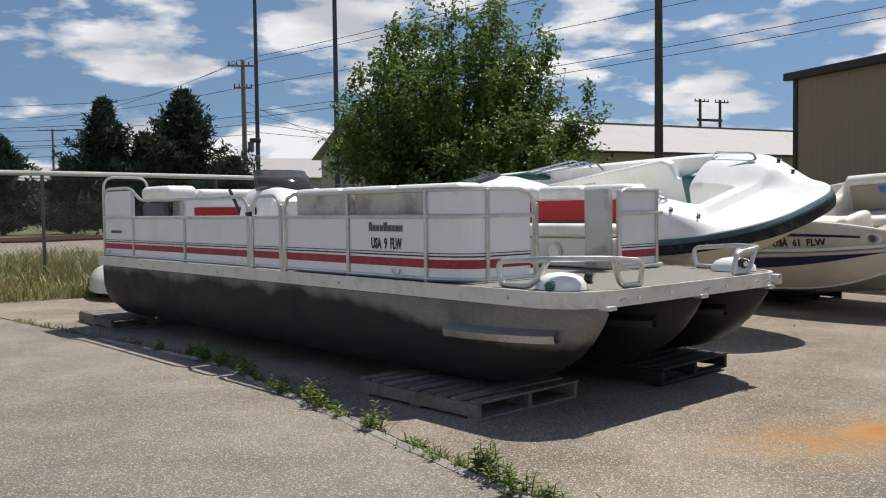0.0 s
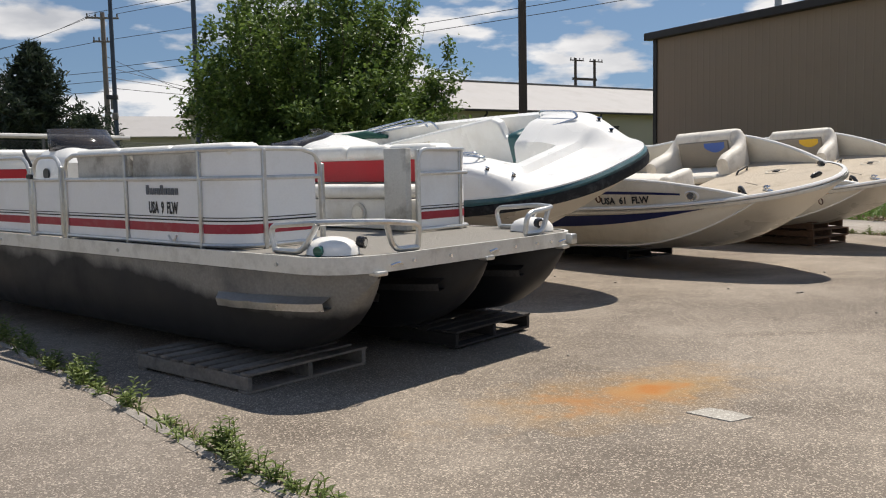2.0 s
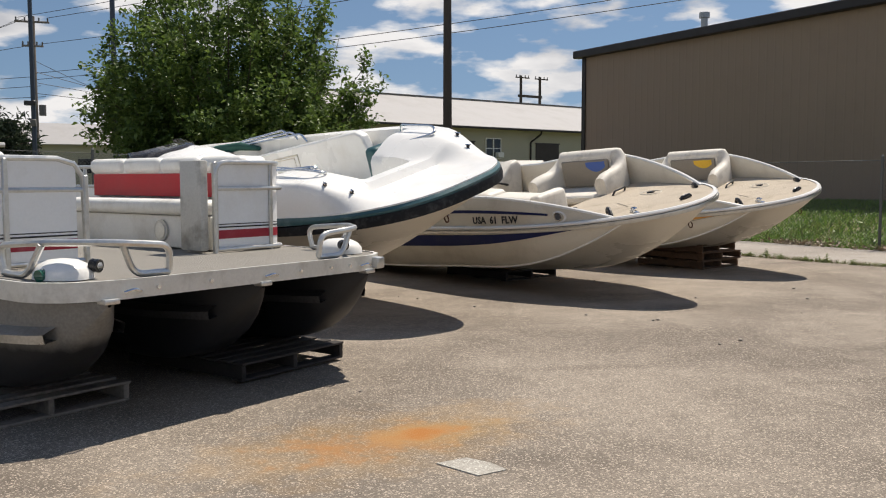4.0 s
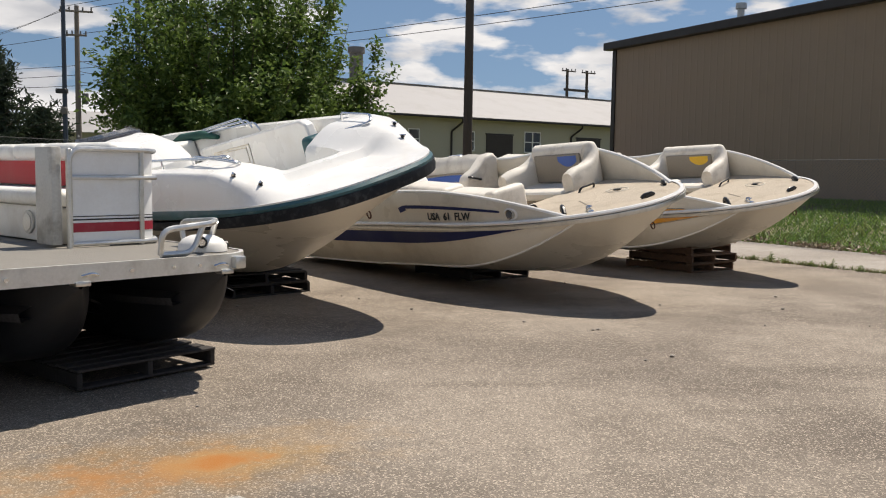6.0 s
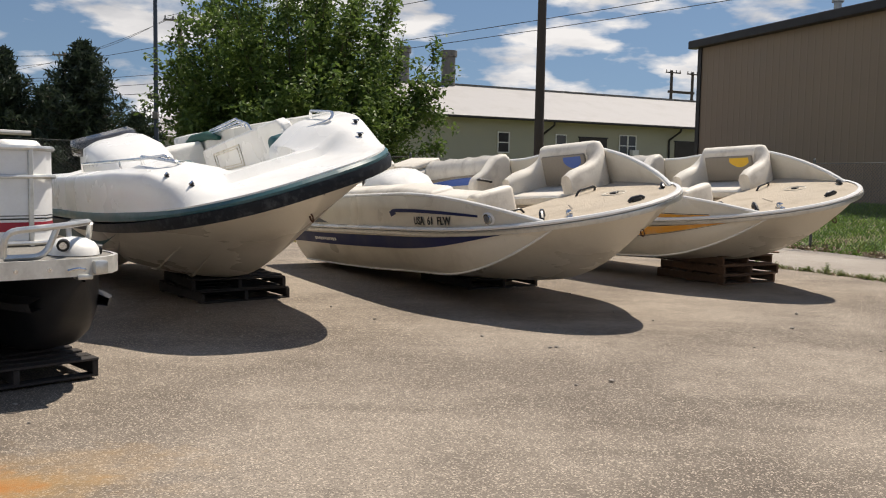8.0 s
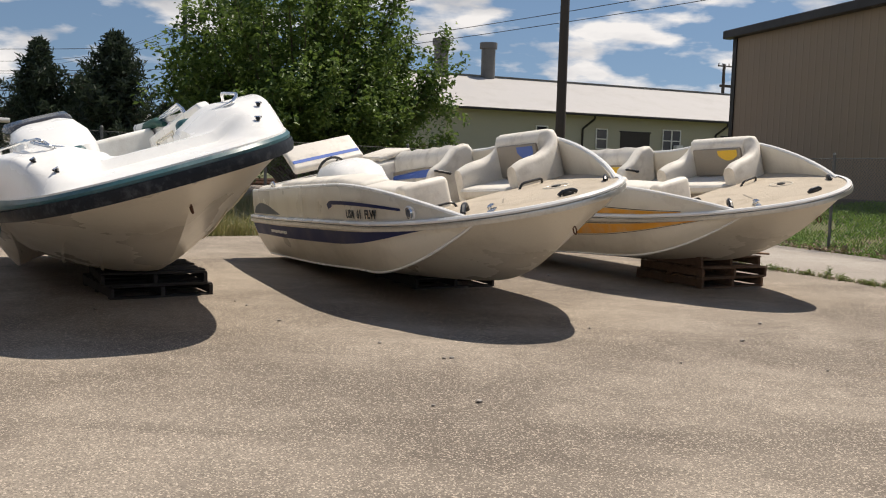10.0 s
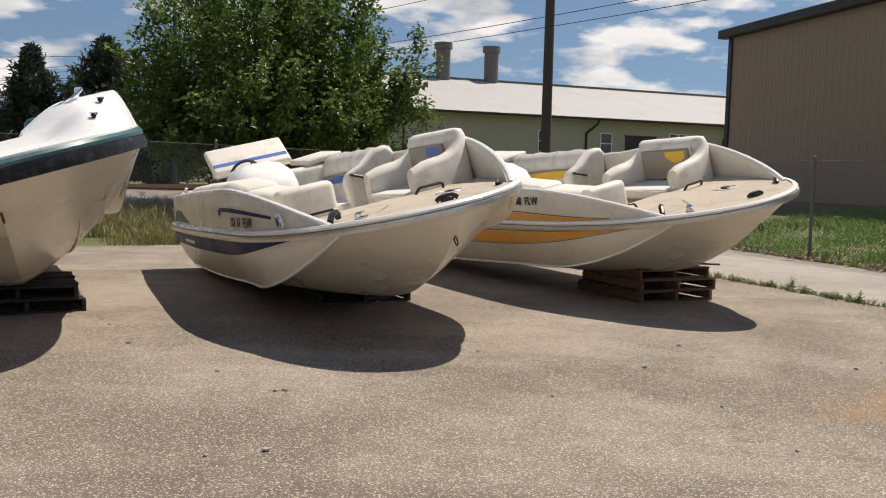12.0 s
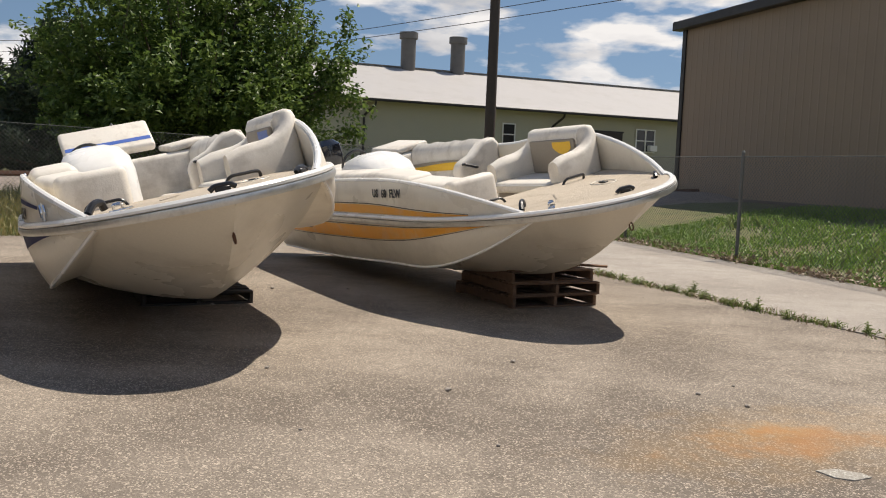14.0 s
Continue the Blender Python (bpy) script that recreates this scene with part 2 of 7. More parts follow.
def ground_material(name, base, tint, stones, stone_scale, cracks=0.0, rust=()):
    """Worn paving: broad stains, exposed stone grains and rust spills at their places."""
    m = bpy.data.materials.new(name)
    m.use_nodes = True
    n, l = m.node_tree.nodes, m.node_tree.links
    bsdf = n["Principled BSDF"]
    bsdf.inputs["Roughness"].default_value = 0.9
    tc = n.new("ShaderNodeTexCoord")

    def tex(kind, scale, detail=6.0, rough=0.6):
        t = n.new(kind)
        t.inputs["Scale"].default_value = scale
        if kind == "ShaderNodeTexNoise":
            t.inputs["Detail"].default_value, t.inputs["Roughness"].default_value = detail, rough
        l.new(tc.outputs["Object"], t.inputs["Vector"])
        return t

    def mixed(fac, a, b):
        x = n.new("ShaderNodeMix")
        x.data_type = "RGBA"
        l.new(fac, x.inputs[0])
        for sock, val in ((x.inputs[6], a), (x.inputs[7], b)):
            if isinstance(val, tuple):
                sock.default_value = (*val, 1)
            else:
                l.new(val, sock)
        return x.outputs[2]

    def ramp(src, lo, hi, top=1.0):
        r = n.new("ShaderNodeMapRange")
        r.inputs[1].default_value, r.inputs[2].default_value, r.inputs[4].default_value = lo, hi, top
        l.new(src, r.inputs[0])
        return r.outputs[0]

    broad, mid = tex("ShaderNodeTexNoise", 0.6, 7.0, 0.62), tex("ShaderNodeTexNoise", 3.2, 8.0, 0.7)
    col = mixed(ramp(broad.outputs[0], 0.41, 0.60), base, tint)
    col = mixed(ramp(mid.outputs[0], 0.48, 0.68, 0.62), col, tuple(c * 0.62 for c in base))
    col = mixed(ramp(tex("ShaderNodeTexNoise", 1.3, 7.0, 0.7).outputs[0], 0.60, 0.76, 0.5), col, tuple(c * 1.35 for c in base))
    lay = n.new("ShaderNodeMapping")                # long worn bands across the lot
    lay.inputs["Rotation"].default_value, lay.inputs["Scale"].default_value = (0, 0, radians(-28)), (0.35, 2.3, 1)
    l.new(tc.outputs["Object"], lay.inputs["Vector"])
    band = tex("ShaderNodeTexNoise", 0.75, 7.0, 0.66)
    l.new(lay.outputs[0], band.inputs["Vector"])
    col = mixed(ramp(band.outputs[0], 0.52, 0.68, 0.55), col, tuple(c * 0.80 for c in tint))
    spill = tex("ShaderNodeTexNoise", 1.9, 4.0, 0.5)
    col = mixed(ramp(spill.outputs[0], 0.68, 0.76, 0.55), col, tuple(c * 0.62 for c in tint))
    cell = tex("ShaderNodeTexVoronoi", stone_scale)
    grain = tex("ShaderNodeTexNoise", stone_scale * 1.7, 3.0, 0.7)
    sep = n.new("ShaderNodeSeparateColor")
    l.new(cell.outputs["Color"], sep.inputs[0])
    col = mixed(ramp(sep.outputs[0], 0.70, 0.95, stones), col, tuple(min(1, c * 2.4) for c in base))
    col = mixed(ramp(sep.outputs[1], 0.66, 0.95, stones), col, tuple(c * 0.40 for c in base))
    for x, y, sx, sy, turn, amount in rust:
        mp = n.new("ShaderNodeMapping")
        mp.vector_type = "TEXTURE"
        mp.inputs["Location"].default_value, mp.inputs["Scale"].default_value = (x, y, 0), (sx, sy, 1)
        mp.inputs["Rotation"].default_value = (0, 0, radians(turn))
        l.new(tc.outputs["Object"], mp.inputs["Vector"])
        ln = n.new("ShaderNodeVectorMath")
        ln.operation = "LENGTH"
        l.new(mp.outputs[0], ln.inputs[0])
        wob = n.new("ShaderNodeMath")
        wob.operation = "MULTIPLY_ADD"
        wob.inputs[1].default_value = 2.4
        l.new(mid.outputs[0], wob.inputs[0])
        l.new(ln.outputs["Value"], wob.inputs[2])
        col = mixed(ramp(wob.outputs[0], 2.35, 1.30, amount * 0.8), col, (0.40, 0.25, 0.10))
        col = mixed(ramp(wob.outputs[0], 1.75, 1.15, amount), col, (0.40, 0.155, 0.032))
    l.new(col, bsdf.inputs["Base Color"])
    bp = n.new("ShaderNodeBump")
    bp.inputs["Strength"].default_value, bp.inputs["Distance"].default_value = 0.7, 0.006
    l.new(grain.outputs[0], bp.inputs["Height"])
    l.new(bp.outputs[0], bsdf.inputs["Normal"])
    return m


RUSTS = ((2.42, 5.12, 1.15, 0.52, 24, 0.75), (2.72, 5.22, 0.48, 0.22, 12, 0.95), (9.70, 9.12, 1.2, 0.58, 32, 0.5), (9.60, 9.25, 0.40, 0.16, 40, 0.5))
ASPHALT = ground_material("worn_asphalt", (0.290, 0.245, 0.197), (0.142, 0.115, 0.090), 0.70, 135, rust=RUSTS)
ASPHALT2 = ground_material("older_asphalt", (0.262, 0.225, 0.188), (0.165, 0.136, 0.110), 0.66, 135)
CONCRETE = ground_material("old_concrete", (0.36, 0.325, 0.285), (0.29, 0.255, 0.22), 0.3, 120)
SOIL = ground_material("grass_soil", (0.085, 0.11, 0.032), (0.15, 0.13, 0.06), 0.3, 30)
PATCH = ground_material("white_cement_patch", (0.46, 0.43, 0.38), (0.36, 0.33, 0.285), 0.4, 130)

# ---- building helpers ----


def part(name, bm, mat, parent=None, label="", smooth=True, m=None, angle=38):
    """Links a bmesh as one mesh object, as a part of a thing."""
    bmesh.ops.remove_doubles(bm, verts=bm.verts, dist=1e-5)
    bmesh.ops.recalc_face_normals(bm, faces=bm.faces)
    if smooth:
        lim = radians(angle)
        for fc in bm.faces:
            fc.smooth = True
        for e in bm.edges:
            if len(e.link_faces) == 2 and e.calc_face_angle(0) > lim:
                e.smooth = False
    me = bpy.data.meshes.new(name)
    bm.to_mesh(me)
    bm.free()
    me.materials.append(mat)
    ob = new(name, me)
    if parent:
        ob.parent = parent
    if m is not None:
        ob.matrix_basis = m
    if label:
        tagged(ob, label)
    return ob


def thing(name, m, label, category, group="", kind=""):
    ob = new(name)
    ob.empty_display_size = 0.2
    ob.matrix_basis = m
    return tagged(ob, label, category, group, kind)


def box(bm, x0, x1, y0, y1, z0, z1, bevel=0.0, seg=2, m=None):
    r = bmesh.ops.create_cube(bm, size=1.0)
    vs = r["verts"]
    for v in vs:
        v.co = Vector(((x0 + x1) / 2 + v.co.x * (x1 - x0), (y0 + y1) / 2 + v.co.y * (y1 - y0), (z0 + z1) / 2 + v.co.z * (z1 - z0)))
    if bevel:
        es = list({e for v in vs for e in v.link_edges})
        r = bmesh.ops.bevel(bm, geom=es, offset=bevel, segments=seg, affect="EDGES", profile=0.5)
        vs = list({v for v in r["verts"]} | {v for v in vs if v.is_valid})
    if m is not None:
        for v in vs:
            if v.is_valid:
                v.co = m @ v.co
    return vs


def one_box(*a, **k):
    bm = bmesh.new()
    box(bm, *a, **k)
    return bm


def loft(rings, closed=False, caps=False, bm=None):
    """Joins rings of equal length with quads."""
    bm = bm or bmesh.new()
    vv = [[bm.verts.new(p) for p in r] for r in rings]
    n = len(rings[0])
    for a, b in zip(vv, vv[1:]):
        for i in range(n if closed else n - 1):
            j = (i + 1) % n
            try:
                bm.faces.new((a[i], a[j], b[j], b[i]))
            except ValueError:
                pass
    if caps:
        bm.faces.new(list(reversed(vv[0])))
        bm.faces.new(vv[-1])
    return bm


def tube(points, r, seg=8, bm=None, closed=False):
    """A round bar along points."""
    pts = [Vector(p) for p in points]
    rings = []
    up = None
    for i, p in enumerate(pts):
        if closed:
            d = (pts[(i + 1) % len(pts)] - pts[i - 1]).normalized()
        else:
            d = (pts[min(i + 1, len(pts) - 1)] - pts[max(i - 1, 0)]).normalized()
        if up is None:
            up = Vector((0, 0, 1)) if abs(d.z) < 0.9 else Vector((1, 0, 0))
        s = d.cross(up).normalized()
        up = s.cross(d).normalized()
        rr = r[i] if isinstance(r, (list, tuple)) else r
        rings.append([p + s * (rr * math.cos(2 * math.pi * k / seg)) + up * (rr * math.sin(2 * math.pi * k / seg)) for k in range(seg)])
    if closed:
        rings.append(rings[0])
    return loft(rings, True, not closed, bm)


def rounded(points, r=0.08, n=5):
    """A polyline with its inner corners rounded."""
    pts = [Vector(p) for p in points]
    out = [pts[0]]
    for a, b, c in zip(pts, pts[1:], pts[2:]):
        k = min(r, (a - b).length * 0.48, (c - b).length * 0.48)
        p, q = b + (a - b).normalized() * k, b + (c - b).normalized() * k
        for i in range(n + 1):
            t = i / n
            out.append(p * (1 - t) ** 2 + b * 2 * t * (1 - t) + q * t * t)
    out.append(pts[-1])
    return out


def writing(text, size, mat, parent, m, name="lettering", label="", shear=0.0, width=1.0):
    cu = bpy.data.curves.new(name, "FONT")
    cu.body, cu.size, cu.extrude, cu.shear, cu.offset = text, size, 0.0008, shear, size * 0.03
    cu.align_x, cu.align_y = "CENTER", "CENTER"
    cu.resolution_u = 2
    tmp = new("tmp", cu)
    bpy.context.view_layer.update()
    me = bpy.data.meshes.new_from_object(tmp.evaluated_get(bpy.context.evaluated_depsgraph_get()))
    bpy.data.objects.remove(tmp)
    bpy.data.curves.remove(cu)
    me.materials.clear()
    me.materials.append(mat)
    for v in me.vertices:
        v.co.x *= width
    ob = new(name, me)
    ob.parent, ob.matrix_basis = parent, m
    if label:
        tagged(ob, label)
    return ob


def smooth01(x):
    x = max(0.0, min(1.0, x))
    return x * x * (3 - 2 * x)


# the boats lie side by side: F points from stern to bow, V across them
HEAD = -48.0
F, V = Vector((0.669, -0.743, 0)), Vector((0.743, 0.669, 0))


def yard(a, b, z=0.0):
    return F * a + V * b + Vector((0, 0, z))


# ---- ground ----
def beyond_left(x, y):
    return (x + 6.2) * -0.55 + (y - 14.0) * 0.835


def beyond_right(x, y):
    return (x - 12.05) * 0.93 + (y - 19.2) * 0.367


def land(x, y):
    """Height of the land: the lot is flat, the grass banks up behind it."""
    d1, d2 = beyond_left(x, y), beyond_right(x, y)
    h1 = 0.30 * smooth01(d1 / 2.2) + 1.2 * smooth01((d1 - 1) / 30) * smooth01((x + 14) / 16) if d1 > 0 else 0
    h2 = 0.78 * smooth01(d2 / 6.5) if d2 > 0 else 0
    return max(h1, h2)


def build_ground():
    bm = bmesh.new()
    xs = [-1500, -700, -300, -150, -90, -60] + [-45 + i * 1.5 for i in range(61)] + [60, 90, 150, 300, 700, 1500]
    ys = [-1500, -700, -300, -120, -60, -30, -10] + [0 + i * 1.5 for i in range(51)] + [90, 120, 160, 250, 400, 700, 1500]
    rows = [[bm.verts.new((x, y, land(x, y) - 0.035 + (0.02 * noise.noise((x * 0.7, y * 0.7, 0)) if land(x, y) > 0.02 else 0))) for x in xs] for y in ys]
    for r0, r1 in zip(rows, rows[1:]):
        for i in range(len(xs) - 1):
            bm.faces.new((r0[i], r0[i + 1], r1[i + 1], r1[i]))
    return tagged(part("ground", bm, SOIL), "grassy ground with dry patches around the lot", "ground", kind="structure")


build_ground()


def clip(poly, px, py, nx, ny):
    """Keeps the part of a convex outline where (p - (px, py)) . n <= 0."""
    out = []
    for i, p in enumerate(poly):
        q = poly[(i + 1) % len(poly)]
        dp, dq = (p[0] - px) * nx + (p[1] - py) * ny, (q[0] - px) * nx + (q[1] - py) * ny
        if dp <= 0:
            out.append(p)
        if dp * dq < 0:
            t = dp / (dp - dq)
            out.append((p[0] + (q[0] - p[0]) * t, p[1] + (q[1] - p[1]) * t))
    return out


def slab(name, poly, mat, label, category, top=0.0, thick=0.12):
    bm = bmesh.new()
    vs = [bm.verts.new((x, y, top)) for x, y in poly]
    fc = bm.faces.new(vs)
    r = bmesh.ops.extrude_face_region(bm, geom=[fc])
    for v in r["geom"]:
        if isinstance(v, bmesh.types.BMVert):
            v.co.z -= thick
    return tagged(part(name, bm, mat, smooth=False), label, category, kind="structure")


WHOLE = [(-60, -40), (45, -40), (45, 40), (-60, 40)]
LOT = clip(clip(WHOLE, -6.2, 14.0, -0.55, 0.835), 12.05, 19.2, 0.93, 0.367)
CR, CB = (0.20, 4.38), (-2.10, 7.96)  # on the crack between the two lots, and where it bends
CN, CM = (-0.844, -0.536), (-0.69, -0.72)   # across it, towards the older lot
WR = (10.68, 14.19)                   # on the joint along the concrete strip
WN = (0.888, 0.46)
yardside = clip(LOT, WR[0] - WN[0] * 0.03, WR[1] - WN[1] * 0.03, *WN)
main = clip(yardside, CR[0] - CN[0] * 0.02, CR[1] - CN[1] * 0.02, *CN)
slab("pavement_main", main, ASPHALT, "worn grey-brown asphalt lot with rust stains", "pavement")
wedge = clip(clip(yardside, CR[0] - CN[0] * 0.02, CR[1] - CN[1] * 0.02, -CN[0], -CN[1]), CB[0] - CM[0] * 0.02, CB[1] - CM[1] * 0.02, *CM)
slab("pavement_wedge", wedge, ASPHALT, "worn grey-brown asphalt lot", "pavement")
old = clip(clip(LOT, CR[0] + CN[0] * 0.02, CR[1] + CN[1] * 0.02, -CN[0], -CN[1]), CB[0] + CM[0] * 0.02, CB[1] + CM[1] * 0.02, -CM[0], -CM[1])
slab("pavement_old", old, ASPHALT2, "older pale asphalt with exposed stone grains", "pavement")
strip = clip(LOT, WR[0] + WN[0] * 0.03, WR[1] + WN[1] * 0.03, -WN[0], -WN[1])
slab("pavement_strip", strip, CONCRETE, "weathered concrete strip along the chain-link fence", "pavement")


# ---- pallets ----
BOARD_CACHE = {}


def pallet(m, mat, label, lx=1.22, ly=1.02, group="pallets under the boats", seed=0):
    """A wooden stringer pallet: three stringers, deck boards above and below."""
    th = thing("pallet", m, label, "pallet", group)
    rnd = random.Random(seed)
    for y in (-ly / 2 + 0.02, 0, ly / 2 - 0.02):
        part("stringer", one_box(-lx / 2, lx / 2, y - 0.019, y + 0.019, 0.018, 0.107, 0.004, 1), mat, th, smooth=False)
    n = 9
    for i in range(n):
        x = -lx / 2 + 0.05 + i * (lx - 0.1) / (n - 1)
        bm = one_box(-0.048, 0.048, -ly / 2, ly / 2, 0.108, 0.125, 0.003, 1)
        part("deck_board", bm, mat, th, smooth=False, m=pose(x + rnd.uniform(-0.012, 0.012), rnd.uniform(-0.01, 0.01), rnd.uniform(0, 0.003), rnd.uniform(-0.4, 0.4), 0, rnd.uniform(-1.2, 1.2)))
    for x in (-lx / 2 + 0.05, 0, lx / 2 - 0.05):
        part("base_board", one_box(x - 0.048, x + 0.048, -ly / 2, ly / 2, 0.0, 0.0175, 0.003, 1), mat, th, smooth=False)
    return th


# ---- pontoon boat ----
PO = pose(*yard(-3.32, 5.33), 0, 0, HEAD)
pontoon = thing("pontoon_boat", PO, "white pontoon boat with red stripe and stained aluminium floats on pallets", "boat")
DZ = 0.84


def float_tube(y):
    """One float: a round tube with a boat-like nose and a flange on top of the tip."""
    rings = []
    top, bot, hw = 0.735, 0.165, 0.285
    xs = [-7.35, -7.3, -7.0] + [-6.4 + i * 0.6 for i in range(9)] + [-1.2, -1.0, -0.8, -0.6, -0.45, -0.3, -0.18, -0.08, -0.02, 0.0]
    for x in xs:
        s = max(0.0, (x + 1.3) / 1.3)
        zb = bot + (top - 0.03 - bot) * (s ** 3.6)
        w = hw * (1 - s ** 4.0) + 0.012
        if x < -7.2:
            zb += 0.12 * (-7.2 - x) / 0.15
        ring = []
        for k in range(21):
            a = math.pi * (k / 20)
            cx, cz = math.cos(a), math.sin(a)
            h = (top - zb)
            z = top - h * (0.12 + 0.88 * (cz ** 0.75 if cz > 0 else 0)) if 0 < k < 20 else top
            dent = 0.006 * noise.noise((x * 2.3, y * 5, k * 0.4))
            ring.append((x, y + w * math.copysign(abs(cx) ** 0.55, cx) + dent, z))
        rings.append(ring)
    bm = loft(rings)
    ends = [v for v in bm.verts if abs(v.co.x + 7.35) < 1e-4]
    bmesh.ops.contextual_create(bm, geom=ends)
    return bm


FLOATM = material("stained_float_aluminium", (0.235, 0.23, 0.22), 0.5, metal=0.5, vary=0.2, scale=3, bump=0.06, bump_scale=12, dirt=(0.05, 0.05, 0.055), dirt_amount=0.6, dirt_scale=1.5)


def stain_floats(m):
    """A dark waterline stain on the lower part of the floats, with an uneven edge."""
    n, l = m.node_tree.nodes, m.node_tree.links
    bsdf = n["Principled BSDF"]
    src = bsdf.inputs["Base Color"].links[0].from_socket
    tc = n.new("ShaderNodeTexCoord")
    sep = n.new("ShaderNodeSeparateXYZ")
    l.new(tc.outputs["Object"], sep.inputs[0])
    ns = n.new("ShaderNodeTexNoise")
    ns.inputs["Scale"].default_value, ns.inputs["Detail"].default_value = 2.2, 7
    l.new(tc.outputs["Object"], ns.inputs["Vector"])
    ma = n.new("ShaderNodeMath")
    ma.operation = "MULTIPLY_ADD"
    ma.inputs[1].default_value = 0.34
    l.new(ns.outputs[0], ma.inputs[0])
    l.new(sep.outputs[2], ma.inputs[2])
    fx = n.new("ShaderNodeMapRange")          # the clean metal reaches lower towards the bow
    fx.inputs[1].default_value, fx.inputs[2].default_value, fx.inputs[3].default_value, fx.inputs[4].default_value = -2.3, -0.9, 0.27, 0.05
    l.new(sep.outputs[0], fx.inputs[0])
    m2 = n.new("ShaderNodeMath")
    m2.operation = "SUBTRACT"
    l.new(ma.outputs[0], m2.inputs[0])
    l.new(fx.outputs[0], m2.inputs[1])
    r = n.new("ShaderNodeMapRange")
    r.inputs[1].default_value, r.inputs[2].default_value, r.inputs[3].default_value, r.inputs[4].default_value = 0.57, 0.66, 0.93, 0.0
    l.new(m2.outputs[0], r.inputs[0])
    mx = n.new("ShaderNodeMix")
    mx.data_type = "RGBA"
    mx.inputs[7].default_value = (0.008, 0.009, 0.012, 1)
    l.new(r.outputs[0], mx.inputs[0])
    l.new(src, mx.inputs[6])
    l.new(mx.outputs[2], bsdf.inputs["Base Color"])
    bsdf.inputs["Specular IOR Level"].default_value = 0.18
    inv = n.new("ShaderNodeMath")
    inv.operation = "MULTIPLY_ADD"
    inv.inputs[1].default_value, inv.inputs[2].default_value = -0.5, 0.55
    l.new(r.outputs[0], inv.inputs[0])
    l.new(inv.outputs[0], bsdf.inputs["Metallic"])


stain_floats(FLOATM)
# darker copies for middle and far floats: stain plus under-deck shade in the colour
FLOATD = material("stained_shaded_float_aluminium", (0.007, 0.008, 0.011), 0.5, metal=0.0, vary=0.3, scale=3, bump=0.06, bump_scale=12, dirt=(0.06, 0.058, 0.058), dirt_amount=0.15, dirt_scale=2.2)
STRAKED = material("shaded_strake_aluminium", (0.055, 0.055, 0.06), 0.5, metal=0.5, vary=0.4, scale=6, bump=0.2, bump_scale=9)
STRAKE = material("dented_bare_aluminium", (0.50, 0.50, 0.50), 0.35, metal=0.9, vary=0.2, scale=6, bump=0.2, bump_scale=9)


